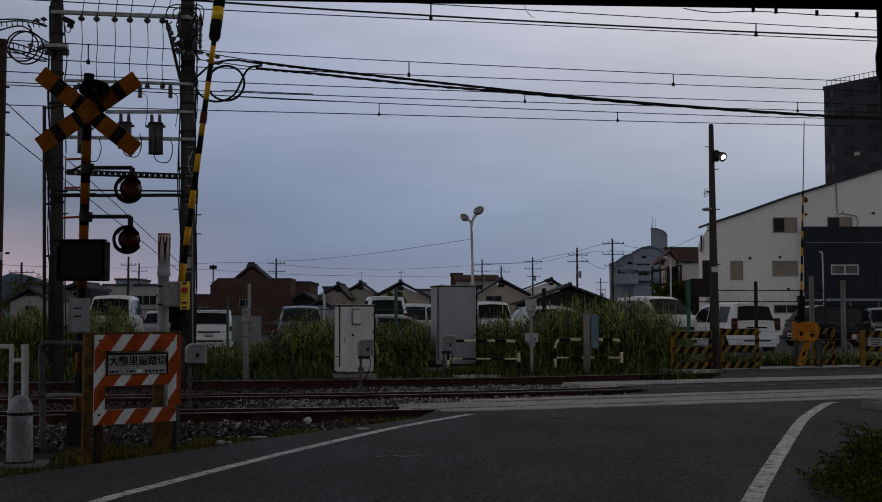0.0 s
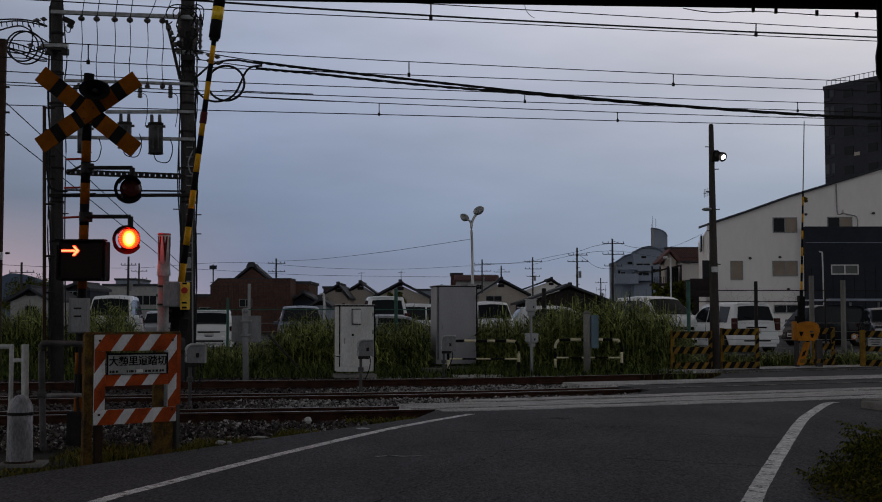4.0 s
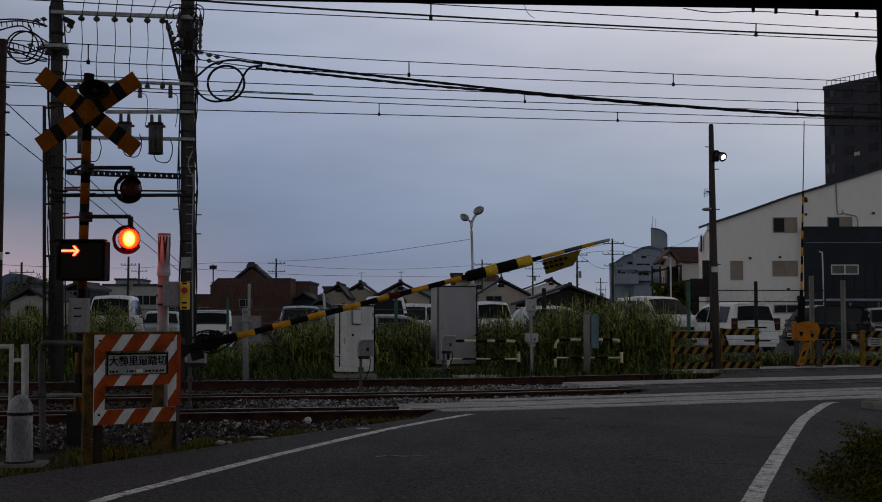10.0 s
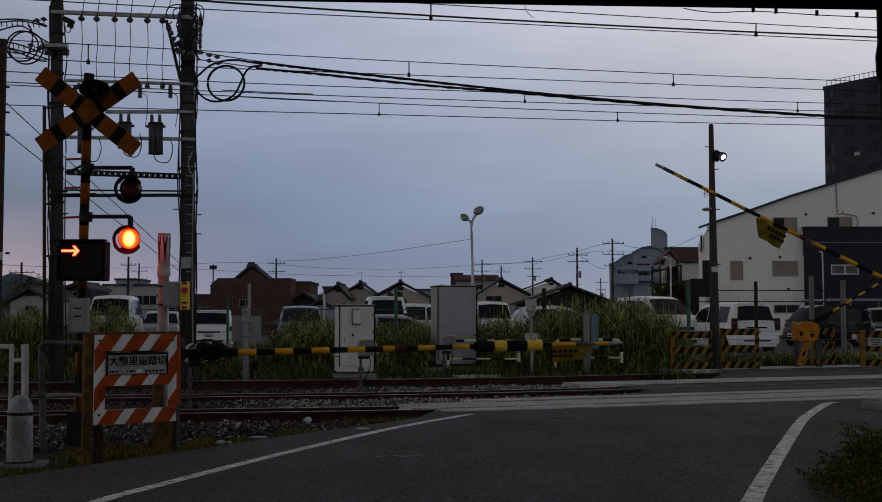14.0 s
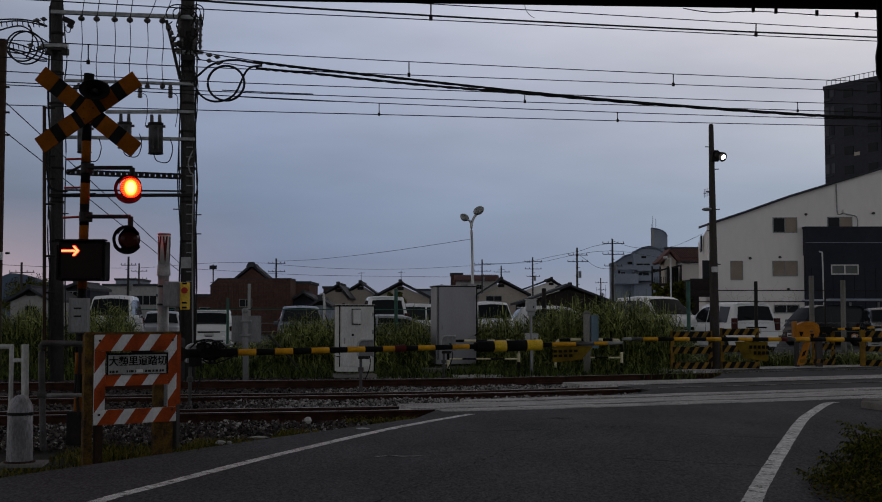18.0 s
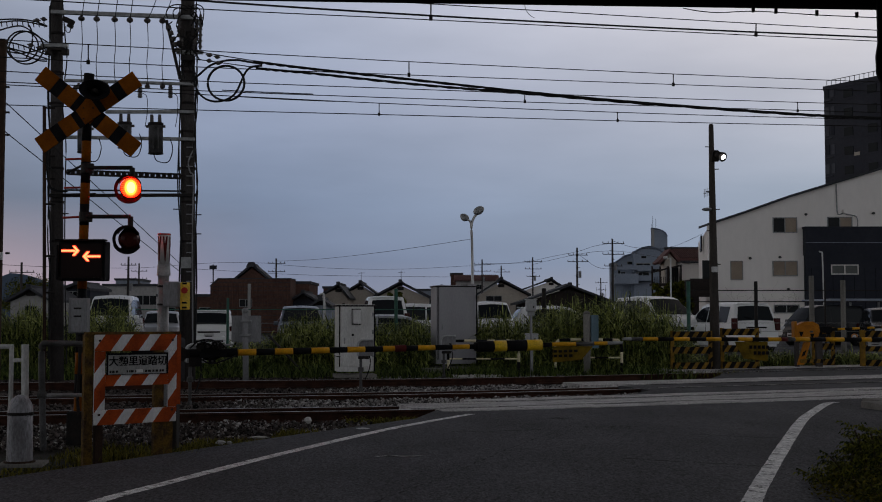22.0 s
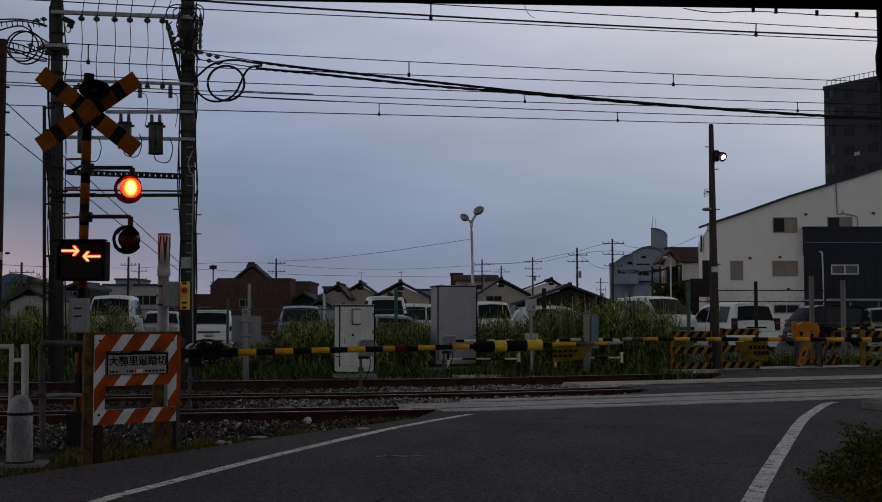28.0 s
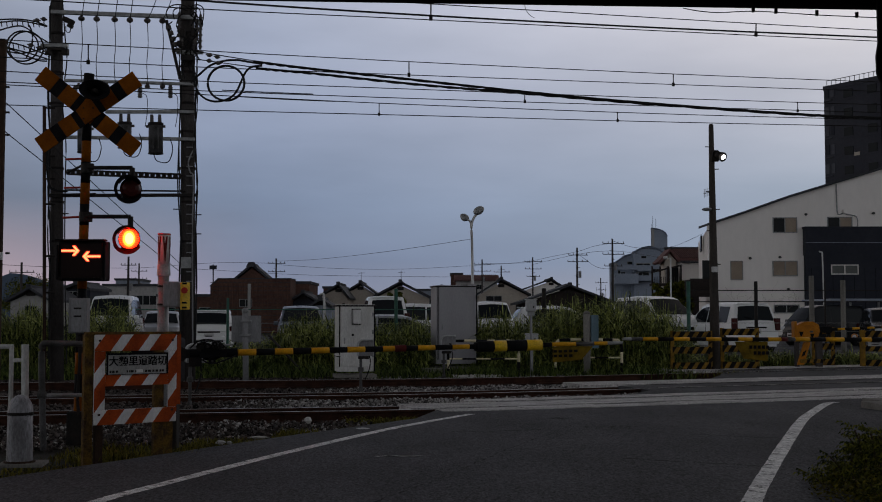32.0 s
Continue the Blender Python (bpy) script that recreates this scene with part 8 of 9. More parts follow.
def corner_house():
    d = 96.0
    x0, x1 = 18.663, 21.957
    h = thing("house", ((x0 + x1) / 2, d, -0.2), "white house with a red-brown tiled roof and a balcony", "house", "houses beyond the car park")
    ze, zr = 5.828, 6.79
    wpart("wall", box(((x0 + x1) / 2 + 0.2, d + 1.5, ze / 2), (x1 - x0 - 0.2, 3, ze + 0.4)), M_WHITEWALL, h)
    wpart("roof_slope", prism([(d - 0.8, ze), (d + 2.6, zr), (d + 2.6, zr + 0.2), (d - 0.8, ze + 0.2)], x1 - x0, "x", at=(x0 + 0.2, 0, 0)), M_REDTILE, h, "red-brown tiled roof slope")
    for k in range(18):
        x = x0 + 0.35 + (x1 - x0 - 0.4) * k / 18
        wpart("tile_roll", rod((x, d - 0.8, ze + 0.24), (x, d + 2.6, zr + 0.24), 0.05, n=6), M_REDTILE, h)
    wpart("ridge_tile", rod((x0, d + 2.5, zr + 0.22), (x1, d + 2.5, zr + 0.22), 0.12, n=8), M_TILE, h)
    # gable end turned to the street
    ga, gb, gc = 17.744, 18.423, 18.967
    wpart("gable_wall", prism([(ga + 0.25, -0.2), (gc, -0.2), (gc, 5.781), (gb, 6.416), (ga + 0.25, 5.691)], 2, at=(0, d - 0.9, 0)), M_PLASTER, h)
    wpart("gable_roof", prism([(ga - 0.15, 5.555), (gb, 6.552), (gb, 6.779), (ga - 0.35, 5.691)], 2.6, at=(0, d - 1.3, 0)), M_REDTILE, h)
    wpart("gable_roof", prism([(gb, 6.552), (gc + 0.1, 5.691), (gc + 0.3, 5.827), (gb, 6.779)], 2.6, at=(0, d - 1.3, 0)), M_REDTILE, h)
    wpart("gable_ball", box((18.533, d - 1.2, 6.825), (0.2, 0.2, 0.25), 0.05), M_TILE, h)
    # ribbed white bay
    ba, bb, bt, bl = 19.125, 20.783, 5.6, 4.211
    wpart("bay", box(((ba + bb) / 2, 94.8, (bt + bl) / 2), (bb - ba, 1.4, bt - bl)), M_WHITEWALL, h, "ribbed white bay")
    for k in range(12):
        wpart("siding_rib", box((ba + 0.08 + k * (bb - ba - 0.1) / 11, 94.08, (bt + bl) / 2), (0.05, 0.05, bt - bl - 0.1)), M_WHITEWALL, h)
    wpart("bay_edge", box(((ba + bb) / 2, 94.6, bt + 0.05), (bb - ba + 0.2, 1.9, 0.1)), M_TILE, h)
    wpart("lower_wall", box(((ba + bb) / 2, 94.9, bl / 2 - 0.1), (bb - ba, 1.2, bl - 0.05)), M_BARN, h)
    # dark timber frame of the balcony
    for px in (16.743, 17.369, 17.996, 19.026):
        wpart("balcony_post", box((px, d - 2.4, 5.107 / 2), (0.12, 0.12, 5.107 + 0.4)), M_BARN, h)
    wpart("balcony_beam", prism([(16.653, 4.748), (19.115, 5.331), (19.115, 5.465), (16.653, 4.883)], 0.2, at=(0, d - 2.5, 0)), M_BARN, h)
    wpart("balcony_floor", box((17.904, d - 1.9, 3.853), (2.4, 1.2, 0.2)), M_BARN, h)
    for k in range(16):
        x = 16.743 + k * 0.145
        wpart("baluster", rod((x, d - 2.45, 3.853), (x, d - 2.45, 4.48), 0.025, n=5), M_DARKSTEEL, h)
    wpart("dark_room", box((18.533, d - 1.4, 4.614), (0.9, 0.3, 1.3)), M_GLASS, h, "dark balcony window")
    p = thing("lamp_post", (12.064, 62.0, -0.2), "slim white lamp post in the car park", "lamp post")
    wpart("pole", rod((12.064, 62.0, -0.2), (12.06, 62.0, 4.42), 0.045, n=10), M_WHITE, p, smooth=True)
    wpart("lamp_head", dome((11.794, 62.0, 4.42), 0.14, 0.7), M_WHITE, p)
    wpart("bracket", rod((12.06, 62.0, 4.36), (11.764, 62.0, 4.39), 0.03, n=8), M_WHITE, p)


corner_house()


def white_works():
    d = 78.0
    h = thing("works_building", (22.846, d, -0.2), "large off-white building with a single sloping roof", "building", "town buildings")
    roof = [(17.654, 7.337), (20.349, 8.234), (22.973, 9.169), (26.159, 10.143), (29.277, 11.081), (33.859, 12.434)]
    x1 = roof[-1][0]
    wl = wpart("front_wall", prism([(roof[0][0], -0.2), (x1, -0.2)] + roof[::-1], 0.3, at=(0, d, 0)), M_WHITEWALL, h)
    # return wall to the left, going back
    # the flank is slanted along the camera's line of sight to fit the view
    s = prism([(roof[0][0], d + 0.3), (20.077, 92.0), (20.077 + 0.4, 92.0), (roof[0][0] + 0.4, d + 0.3)], 7.262, "z", at=(0, 0, -0.2))
    wpart("side_wall", s, M_WHITEWALL, h)
    wpart("side_window", box((18.305, 83.0, 6.431), (0.1, 1.5, 1.1), turn=(0, 0, -10)), M_GLASS, h, "dark side window")
    for (ax, az), (bx, bz) in zip(roof, roof[1:]):
        wpart("roof_edge", prism([(ax, az), (bx, bz), (bx, bz + 0.16), (ax, az + 0.16)], 3.0, at=(0, d - 0.25, 0)), M_TILE, h, "dark metal roof edge")
    for a, b, c, e, sp, bl in ((21.974, 23.539, 6.889, 7.86, True, True), (25.59, 27.192, 7.225, 7.897, True, True),
                               (19.141, 19.921, 3.761, 4.988, False, True), (21.93, 23.529, 4.021, 4.988, True, True),
                               (21.962, 23.594, 1.572, 2.091, True, False)):
        window(h, a, b, c, e, d, sp, bl)
    bx0, bx1, bz0, bz1 = 16.03, 17.441, 2.578, 3.772
    bal = wpart("balcony", box(((bx0 + bx1) / 2, 77.0, (bz0 + bz1) / 2), (bx1 - bx0 - 0.06, 1.8, bz1 - bz0 - 0.1)), M_BARN, h, "dark slatted timber balcony")
    for k in range(9):
        wpart("slat", box(((bx0 + bx1) / 2, 76.07, bz0 + 0.06 + k * (bz1 - bz0 - 0.1) / 8), (bx1 - bx0, 0.04, 0.09)), M_BARN, bal)
    wpart("balcony_door", box((17.497, 77.9, 4.385), (0.5, 0.1, 1.3)), M_GLASS, h, "dark balcony door")
    for px, pz in ((24.147, 8.084), (20.416, 5.174), (22.387, 5.249), (28.619, 8.159), (22.91, 3.13)):
        bm = dome((px, d - 0.08, pz), 0.11, 0.8, None, 10)
        wpart("vent_cap", bm, M_PIPEGREY, h, "round dark vent cap")
    wpart("conduit", tube(through_points([(26.194, d - 0.06, 10.068), (26.211, d - 0.06, 8.496), (26.305, d - 0.06, 8.084), (26.68, d - 0.06, 8.197)]), 0.045, 6), M_GALV, h)
    wpart("cable_box", box((26.721, d - 0.1, 8.271), (0.26, 0.2, 0.26), 0.03), M_WHITEWALL, h)
    wpart("conduit", tube(through_points([(26.793, d - 0.06, 8.084), (27.424, d - 0.06, 7.972), (27.568, d - 0.06, 7.673), (27.561, d - 0.06, 7.225)]), 0.035, 6), M_GALV, h)
    wpart("downpipe", rod((23.922, d - 0.1, 0), (23.922, d - 0.1, 5.323), 0.06, n=8), M_WHITEWALL, h)
    # climbing plant stems on the wall
    rnd = random.Random(77)
    for k in range(22):
        x = 19.338 + k * 0.21 + rnd.uniform(-0.2, 0.2)
        z = 1.98 + rnd.uniform(-0.3, 0.5)
        pts = [(x, d - 0.03, z)]
        for _ in range(5):
            x, z = x + rnd.uniform(-0.35, 0.4), z + rnd.uniform(0.0, 0.32)
            pts.append((x, d - 0.03, z))
        wpart("vine_stem", tube(pts, 0.005, 4), M_VINE, h)
    a = thing("black_annex", (26.351, 77.4, -0.2), "charcoal flat-roofed annex with one slit window", "building", "town buildings")
    x0 = 23.935
    wpart("wall", box((x0 + 5, 77.7, 7.106 / 2 - 0.1), (10, 0.6, 7.106 + 0.2)), M_DARKWALL, a)
    wpart("coping", box((x0 + 5, 77.7, 7.106 + 0.06), (10.1, 0.7, 0.14)), M_DARKWALL, a)
    wpart("cladding_joint", box((x0 + 5, 77.39, 6.18), (10, 0.02, 0.03)), M_GREYWALL, a)
    for k in range(14):
        wpart("cladding_rib", box((x0 + 0.35 + k * 0.7, 77.39, 2.2), (0.02, 0.02, 4.6)), M_BLACK, a)
    window(a, 25.595, 27.328, 4.111, 4.702, 77.4, True, True, M_WHITEWALL, M_DIMBLIND)
    p = thing("white_pipe_post", (19.343, 60.0, -0.2), "bent white pipe post in front of the annex", "pipe")
    wpart("pipe", tube(through_points([(19.429, 60.0, -0.2), (19.431, 60.0, 2.0), (19.394, 60.0, 4.378), (19.371, 60.0, 4.578), (19.229, 60.0, 4.636)]), 0.04, 8), M_WHITE, p, smooth=True)
    k = thing("carport", (17.974, 50.0, -0.2), "low carport with a pale flat roof", "carport")
    wpart("roof_sheet", box((18.107, 51.5, 2.039), (3.6, 4, 0.1), 0.02), M_GREYWALL, k)
    for px in (17.308, 18.497):
        wpart("post", rod((px, 50, -0.2), (px, 50, 2.015), 0.05, n=8), M_GALV, k)


white_works()


def dark_tower():
    d = 170.0
    x0, x1 = 55.588, 69.668
    h = thing("tower_block", ((x0 + x1) / 2, d, -0.2), "dark grey high-rise apartment block with a rooftop railing", "tower block", "town buildings")
    za, zb = 34.057, 33.892 + 5.2
    # front turned so that its right end comes nearer
    m = pose(x0, d, 0, 0, 0, -57)
    def put(name, bm, mat, parent, lab=""):
        bmesh.ops.transform(bm, matrix=m, verts=bm.verts)
        return wpart(name, bm, mat, parent, lab)
    W = 34.0
    wl = put("wall", box((W / 2, 7, za / 2), (W, 14, za)), M_TOWERWALL, h)
    put("roof_parapet", box((W / 2, 7, za + 0.3), (W + 0.2, 14.2, 0.6)), M_TOWERWALL, h)
    for k in range(24):
        put("railing_post", rod((0.3 + k * 0.8, 0.3, za + 0.5), (0.3 + k * 0.8, 0.3, za + 1.4), 0.05, n=5), M_GALV, h)
    put("railing_rail", rod((0.3, 0.3, za + 1.4), (W, 0.3, za + 1.4), 0.05, n=5), M_GALV, h)
    for f in range(11):
        z = za - 1.6 - f * 2.75
        if z < 4:
            break
        put("stair_landing", box((0.9, -0.12, z), (1.2, 0.24, 0.12)), M_TOWERTRIM, h)
        for k in range(2):
            put("stair_slit", box((0.55 + k * 0.95, -0.03, z + 1.1), (0.6, 0.1, 1.4)), M_TOWERTRIM if (f + k) % 3 else M_DARKWALL, h)
        for c in range(4):
            put("window", box((4.2 + c * 4.0, -0.03, z + 0.6), (1.5, 0.1, 1.2)), M_GLASS, h, "dark window")
        put("floor_band", box((W / 2 + 1.2, -0.02, z - 0.3), (W - 2.6, 0.06, 0.1)), M_TOWERWALL, h)
        if f in (3, 5, 7):
            put("sign_mark", box((5.6, -0.08, z), (0.9, 0.06, 0.5)), M_PLASTER, h)


dark_tower()


def far_pole(px, zt, d, arms, label="distant concrete utility pole with crossarms"):
    p = thing("utility_pole", (px, d, -0.2), label, "utility pole", "distant utility poles")
    wpart("pole", rod((px, d, -0.2), (px, d, zt), 0.15, 0.09, 10), M_POLE, p, smooth=True)
    for dz, w in arms:
        wpart("crossarm", box((px + 0.1, d - 0.15, zt - dz), (w, 0.08, 0.07)), M_DARKSTEEL, p)
        for k in (-0.45, -0.2, 0.25, 0.5):
            wpart("insulator", rod((px + k * w, d - 0.15, zt - dz), (px + k * w, d - 0.15, zt - dz + 0.2), 0.045, 0.03, 8), M_INS, p)
    wpart("transformer", rod((px + 0.28, d - 0.1, zt - 3.2), (px + 0.28, d - 0.1, zt - 2.5), 0.16, n=10), M_GREYDIM, p)
    for k in range(4):
        wpart("step_bolt", rod((px, d, zt - 1.2 - k * 0.9), (px + (0.28 if k % 2 else -0.28), d, zt - 1.2 - k * 0.9), 0.02, n=5), M_DARKSTEEL, p)
    return p


far_pole(-37.304, 6.147, 105.0, ((0.9, 2.2),))
far_pole(-38.361, 8.06, 150.0, ((1.0, 2.0), (2.0, 2.0), (3.0, 1.6)))
far_pole(-19.546, 8.214, 140.0, ((0.6, 2.0), (1.6, 2.0)))
far_pole(5.913, 9.523, 170.0, ((0.7, 2.4), (1.7, 2.4)))
far_pole(8.412, 8.417, 165.0, ((0.9, 2.2),))
far_pole(12.427, 9.348, 160.0, ((0.6, 2.4), (1.6, 2.2), (2.6, 1.8)))
far_pole(14.414, 8.613, 125.0, ((0.8, 2.0), (1.5, 2.2)))
far_pole(17.44, 9.24, 120.0, ((0.5, 2.2), (1.6, 2.2), (2.8, 1.8)))
far_pole(27.05, 7.818, 200.0, ((0.8, 2.0), (2.0, 1.6)))
wp = far_pole(-29.127, 6.901, 110.0, ((0.8, 1.4),), "slim pale distant lamp post")
for run in ([(-39.235, 105.0, 5.947), (-37.331, 105.0, 5.847), (-34.227, 105.0, 5.747), (-38.385, 150.0, 7.488), (-27.922, 145.0, 7.906), (-19.552, 140.0, 7.613)],
            [(-19.551, 140.0, 7.479), (-13.152, 150.0, 7.416), (-4.88, 160.0, 7.745), (5.915, 170.0, 8.712), (12.431, 160.0, 8.66)],
            [(-19.554, 140.0, 7.88), (-13.882, 130.0, 7.6), (-5.456, 110.0, 7.321), (2.481, 100.0, 7.877)],
            [(5.915, 170.0, 8.955), (9.123, 165.0, 8.731), (12.432, 160.0, 8.889), (13.417, 140.0, 8.482), (14.426, 125.0, 8.195), (15.946, 122.0, 8.614), (17.462, 120.0, 8.781)],
            [(12.43, 160.0, 8.355), (14.424, 125.0, 7.897), (17.455, 120.0, 7.979), (23.766, 140.0, 8.682), (32.601, 150.0, 7.917)],
            [(14.425, 125.0, 8.016), (16.178, 123.0, 6.5), (17.44, 120.0, 6.146)],
            [(-28.953, 140.0, 6.945), (-24.281, 140.0, 6.678), (-14.939, 140.0, 6.211), (1.219, 160.0, 6.677)],
            [(17.463, 120.0, 9.011), (20.63, 125.0, 8.613), (25.176, 130.0, 8.904), (28.915, 130.0, 10.457)]):
    wire_thing("thin distant line between utility poles", [run], (), 0.022, M_CABLE)


wb = thing("bent_white_post", (*(-5.906, 60.0, 1.407)[:2], -0.2), "slim bent white post behind the fence", "post")
wpart("post", tube(through_points([(-5.893, 60.0, -0.867), (-5.906, 60.0, 1.407), (-5.939, 60.0, 2.319), (-5.997, 60.0, 2.491), (-6.168, 60.0, 2.433)]), 0.06, 8), M_WHITE, wb, smooth=True)
sb = thing("distant_sign", (*(-25.074, 130.0, 5.183)[:2], -0.2), "small dark blue sign high on a distant post", "sign")
wpart("post", rod((-25.035, 130.0, 1.473), (-25.094, 130.0, 7.042), 0.07, n=8), M_DARKSTEEL, sb)
wpart("board", box((-25.052, 129.8, 6.723), (0.8, 0.08, 0.42), 0.02), M_DARKWALL, sb)


def antenna(px, z, d):
    a = thing("roof_antenna", (px, d, z), "thin television antenna on a house roof", "antenna", "roof antennas")
    part("mast", rod((0, 0, -1.2), (0, 0, 1.4), 0.03, n=5), M_DARKSTEEL, a)
    part("boom", rod((-0.35, 0, 1.2), (0.45, 0, 1.28), 0.02, n=5), M_DARKSTEEL, a)
    for k in range(5):
        part("element", rod((-0.3 + k * 0.17, -0.3, 1.2), (-0.3 + k * 0.17, 0.3, 1.26), 0.014, n=4), M_DARKSTEEL, a)


for px, z, d in ((-9.193, 5.073, 136.0), (-4.389, 4.941, 130.0), (6.687, 5.306, 132.0)):
    antenna(px, z, d)


def tree(x, y, zt, spread, label, seed, mat):
    t = thing("tree", (x, y, -0.2), label, "tree")
    rnd = random.Random(seed)
    h = zt + 0.2
    stems = rod((0, 0, 0), (0, 0, h * 0.55), 0.16, 0.09, 8)
    for k in range(7):
        a = k * 0.9
        rod((0, 0, h * (0.25 + 0.04 * k)), (spread * 0.6 * math.cos(a), spread * 0.6 * math.sin(a), h * (0.6 + 0.05 * k)), 0.06, 0.02, 6, stems)
    part("trunk", stems, M_BARK, t)
    lv, lf = [], []
    clumps = [(rnd.gauss(0, spread * 0.42), rnd.gauss(0, spread * 0.42), h * rnd.uniform(0.45, 0.95), spread * rnd.uniform(0.22, 0.4)) for _ in range(26)]
    for cx, cy, cz, r in clumps:
        for _ in range(150):
            v = Vector((rnd.gauss(0, 1), rnd.gauss(0, 1), rnd.gauss(0, 1))).normalized() * r * rnd.uniform(0.6, 1.05)
            p = Vector((cx, cy, cz)) + v
            a, b = Vector((rnd.gauss(0, 1), rnd.gauss(0, 1), rnd.gauss(0, 1))).normalized(), Vector((rnd.gauss(0, 1), rnd.gauss(0, 1), rnd.gauss(0, 1))).normalized()
            s = 0.11
            q = len(lv)
            lv += [p - a * s, p + b * s * 0.6, p + a * s, p - b * s * 0.6]
            lf.append((q, q + 1, q + 2, q + 3))
    soup("crown", lv, lf, mat, t)


tree(-40.783, 118.0, 5.059, 2.6, "dark green tree behind the white house", 5, M_SHRUB)
tree(-44.267, 126.0, 4.857, 2.4, "dark green tree beyond the houses", 6, M_SHRUB)
tree(14.919, 80.0, 3.594, 1.0, "dark garden shrub below the balcony", 9, M_SHRUB)
tree(16.289, 80.0, 3.709, 1.1, "dark garden tree beside the white house", 7, M_SHRUB)
tree(-3.758, 100.0, 3.346, 0.9, "small garden tree before a house", 8, M_SHRUB)


def hills():
    verts, faces = [], []
    n = 90
    for i in range(n + 1):
        x = -1300 + i * 24
        z = 72 * math.exp(-((x + 850) / 165) ** 2) + 10 * math.exp(-((x + 380) / 300) ** 2) + 18 * noise.noise(Vector((x * 0.011, 3, 0))) + 10 * noise.noise(Vector((x * 0.04, 1, 0)))
        verts += [(x, 2300, -2), (x, 2380, max(2.0, z + 8)), (x, 2600, -2)]
    for i in range(n):
        a = i * 3
        faces += [(a, a + 3, a + 4, a + 1), (a + 1, a + 4, a + 5, a + 2)]
    # distance haze is painted into the hills' blue
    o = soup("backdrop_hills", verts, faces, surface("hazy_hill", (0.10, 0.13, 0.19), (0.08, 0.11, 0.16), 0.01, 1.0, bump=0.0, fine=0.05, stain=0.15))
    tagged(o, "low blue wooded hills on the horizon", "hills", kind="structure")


hills()


# ---- the dark eave over the camera, with unseen roof and walls added as light blockers ----
def shelter():
    M = surface("dark_stained_wood", (0.012, 0.010, 0.010), (0.018, 0.015, 0.014), 5, 0.95, bump=0.3, spec=0.1)
    s = thing("lean_to_shelter", (0.0, -1.0, 0.0), "dark timber lean-to over the viewpoint with unseen walls added for shade", "shelter", kind="structure")
    a, b = Vector((-0.559, 2.6, 2.065)), Vector((0.998, 2.6, 2.042))
    e = (b - a) / (b.x - a.x)
    lo, hi = a + e * (-3.2 - a.x), a + e * (2.6 - a.x)
    fb = prism([(lo.x, lo.z), (hi.x, hi.z), (hi.x, hi.z + 0.3), (lo.x, lo.z + 0.3)], 0.04, at=(0, 2.6, 0))
    wpart("fascia_board", fb, M, s)
    # unseen roof added over the viewpoint, keeps the fascia dark
    rf = prism([(2.64, lo.z + 0.12), (2.64, lo.z + 0.18), (-3.0, lo.z + 0.75), (-3.0, lo.z + 0.69)], 5.8, "x", at=(-3.2, 0, 0))
    wpart("roof_boards", rf, M, s)
    # unseen walls behind and right, added to block sky light from the near ground
    wpart("back_wall", box((-1.9, -3.0, 2.6), (9.2, 0.1, 5.2)), M, s)
    wpart("side_wall", box((2.72, 1.65, 3.6), (0.06, 9.4, 7.2)), M, s)
    wpart("corner_post", box((2.62, 2.62, 1.0), (0.1, 0.1, 2.05), 0.01), M, s)
    hang = (0.968, 2.58, 2.036)
    strip = [(hang[0], hang[2] + 0.05), (hang[0] + 0.03, hang[2] + 0.05), (hang[0] + 0.03, hang[2] - 0.35), (hang[0] + 0.006, hang[2] - 0.35), (hang[0] + 0.0055, hang[2] - 0.17), (hang[0] - 0.003, hang[2] - 0.15), (hang[0] - 0.004, hang[2] - 0.11), (hang[0] + 0.001, hang[2] - 0.08)]
    wpart("ragged_strip", prism(strip, 0.01, at=(0, 2.585, 0)), M, s, "ragged hanging strip of wood")
    wpart("stapled_cable", tube(through_points([(0.534, 2.57, 2.028), (0.565, 2.57, 2.022), (0.609, 2.57, 2.018), (0.652, 2.57, 2.02), (0.695, 2.57, 2.021), (0.751, 2.57, 2.018), (0.825, 2.57, 2.013), (0.887, 2.57, 2.01), (0.972, 2.57, 2.006), (1.061, 2.57, 2.001)]), 0.0011, 6), M_CABLE, s)
    for c in ((0.688, 2.57, 2.025), (0.738, 2.57, 2.022), (0.828, 2.57, 2.017), (0.916, 2.57, 2.013)):
        wpart("cable_clip", box(c, (0.006, 0.006, 0.012)), M_CABLE, s)
    wpart("loose_thread", tube(through_points([(0.184, 2.57, 2.036), (0.188, 2.57, 2.023), (0.196, 2.57, 2.012), (0.206, 2.57, 2.006)]), 0.0006, 4), M_CABLE, s)


shelter()


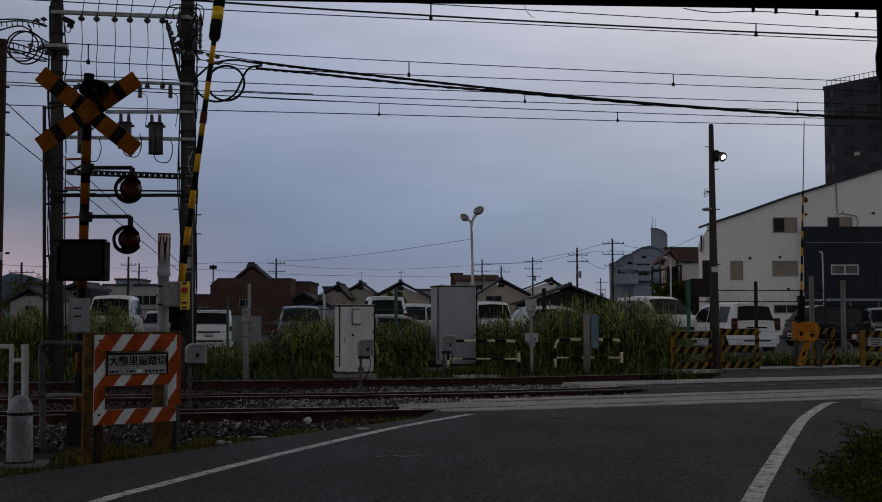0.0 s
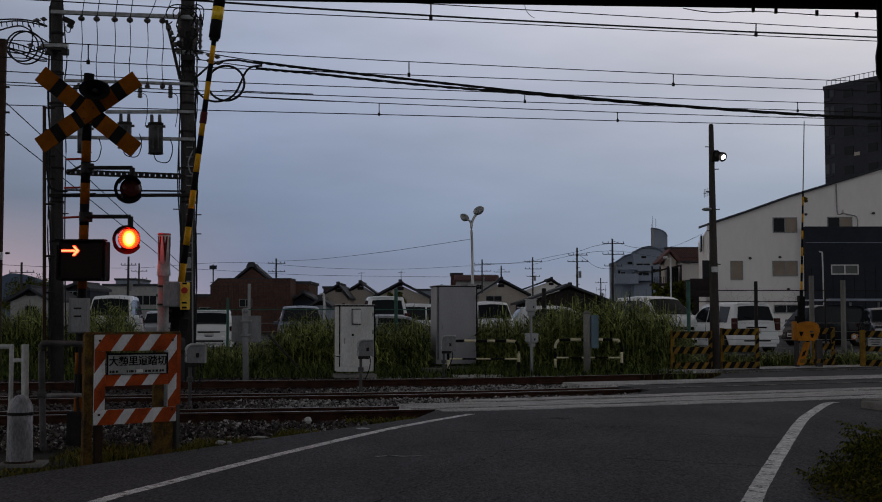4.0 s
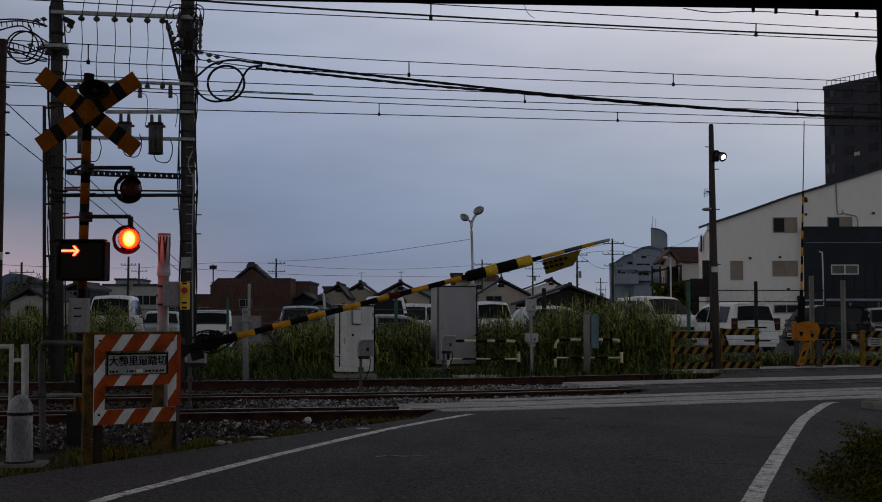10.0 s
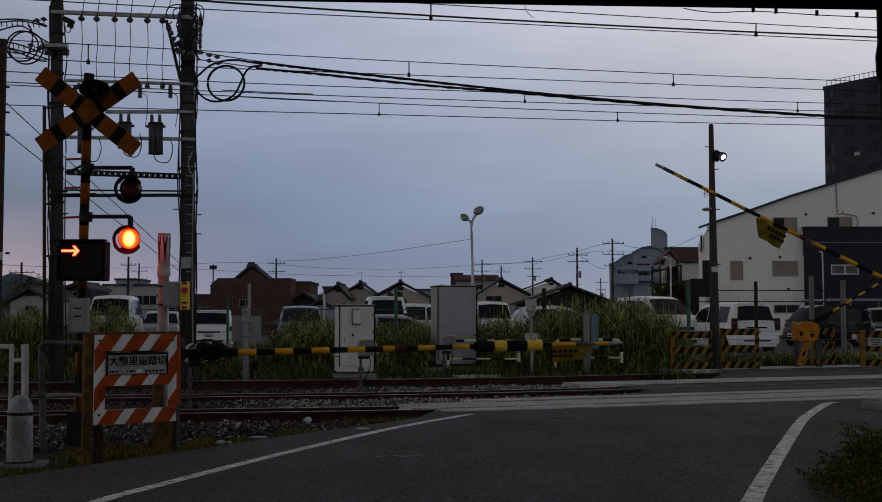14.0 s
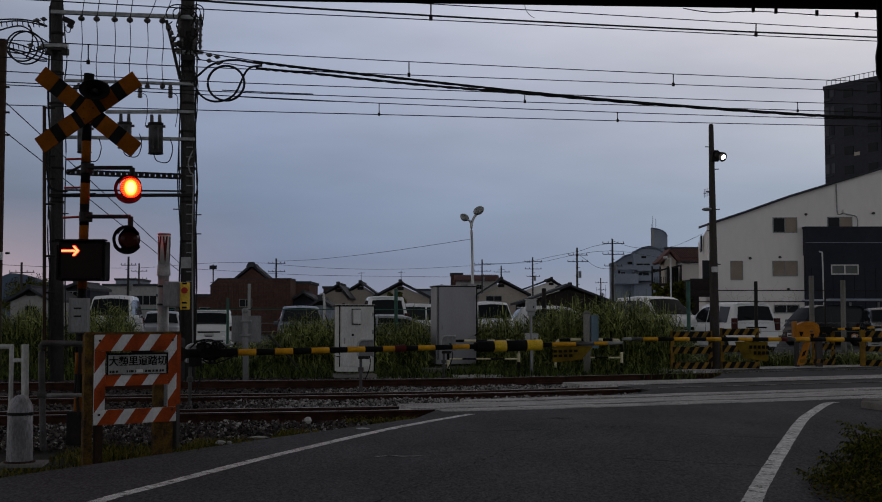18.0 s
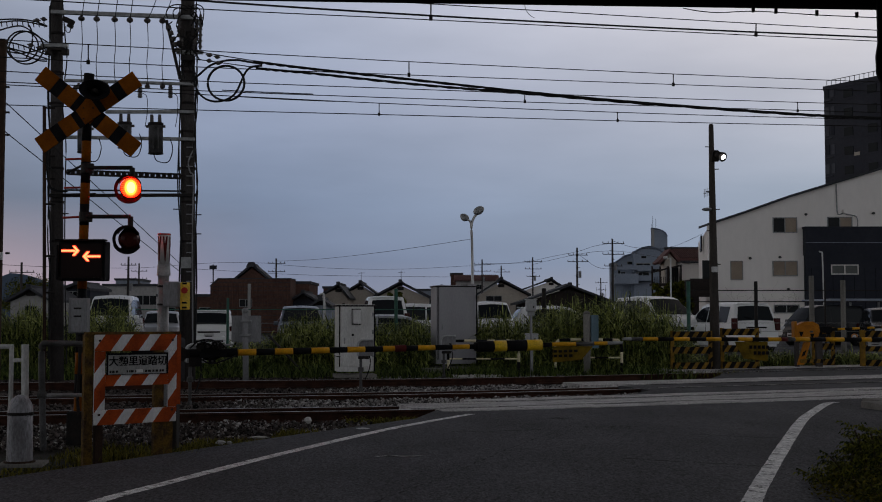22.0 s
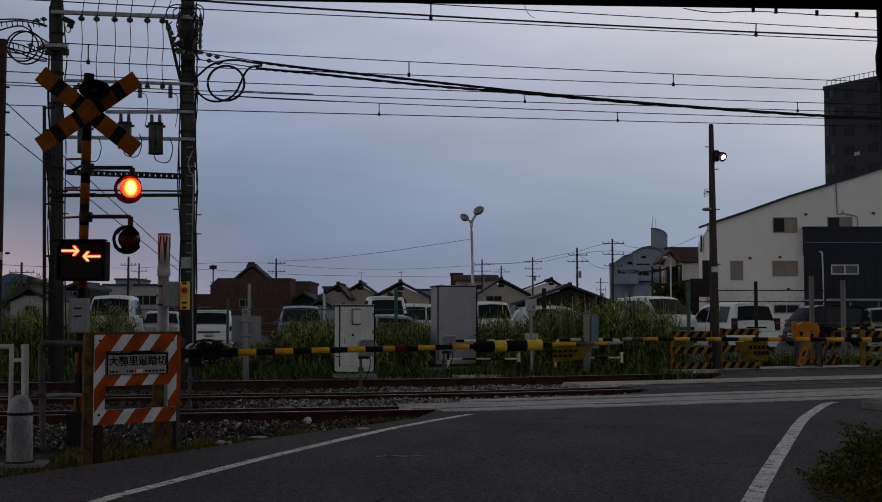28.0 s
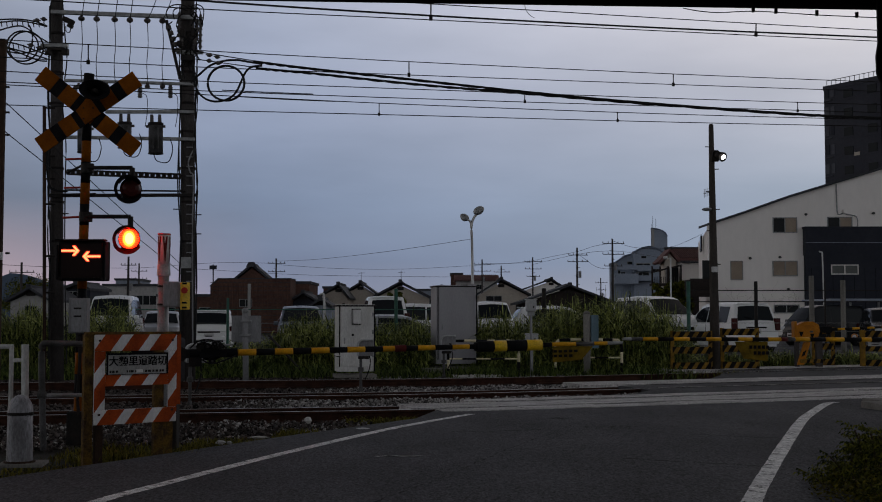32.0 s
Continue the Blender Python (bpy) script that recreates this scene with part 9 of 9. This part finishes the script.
# ---- what moves: the three barrier arms, the flashing lamps, the arrows ----
def motions():
    def swing(arm, pivot, yaw, rows, clamp=(0, 0, 0)):
        # clamp: where the pole sits on the turning hub
        walk(arm, [(t, Matrix.Translation(pivot) @ pose(0, 0, 0, 0, -e, yaw) @ Matrix.Translation(clamp)) for t, e in rows])
    swing(ARM_L, PIV_L + Vector((-0.159, -0.033, 0.018)), 14, [(0, 83.1), (4.7, 83.1), (5.1, 82.2), (5.5, 79.0), (6, 73.2), (6.5, 66.1), (7, 58.4), (7.5, 49.9), (8, 43.5), (8.5, 35.9), (9, 29.0), (9.5, 21.8), (10, 14.5), (10.5, 7.8), (10.9, 2.6), (11.1, 1.03), (32, 1.03)], (0.135, 0, -0.045))
    swing(ARM_R, PIV_R, 194, [(0, 84), (10.2, 84), (10.8, 80.5), (11.4, 72), (12, 61), (12.5, 51), (13, 41.8), (13.5, 33), (14, 23.6), (14.5, 14.5), (15, 6.5), (15.4, 1.8), (15.7, 0.4), (32, 0.4)])
    swing(ARM_F, PIV_F, 14, [(0, 87.9), (10.2, 87.9), (10.6, 86.5), (11, 82), (11.5, 74.2), (12, 64.6), (12.5, 55.5), (13, 46), (13.5, 37.2), (14, 28.2), (14.5, 18.2), (15, 9), (15.5, 3), (15.8, 2), (32, 2)])
    # lamps: the lit array comes forward through the lens while it flashes and rests dark inside its housing
    step = 1 / 30
    def blink(ob, rest, out, spans):
        rows = [(0.0, rest)]
        for a, b in spans:
            if a > step:
                rows.append((a - step, rest))
            rows.append((a, out))
            if b < 32:
                rows += [(b - step, out), (b, rest)]
        rows.append((32.0, out if spans[-1][1] >= 32 else rest))
        walk(ob, rows)
    period = 1.23
    upper = [(0.57 + period * k - 0.035, min(32.0, 0.57 + period * k + 0.61)) for k in range(26)]
    lower = [(0.06, 0.565)] + [(1.14 + period * k, min(32.0, 1.80 + period * k)) for k in range(26) if 1.14 + period * k < 32]
    for (ob, m), spans in zip(LAMPS, (upper, lower)):
        blink(ob, m @ pose(0, 0, -0.045), m @ pose(0, 0, 0.085), [(a, b) for a, b in spans if a < 31.9])
    for (ob, p), start in zip(ARROWS, (0.06, 21.65)):
        blink(ob, pose(p.x, p.y + 0.06, p.z), pose(p.x, p.y, p.z), [(start, 32.0)])


motions()
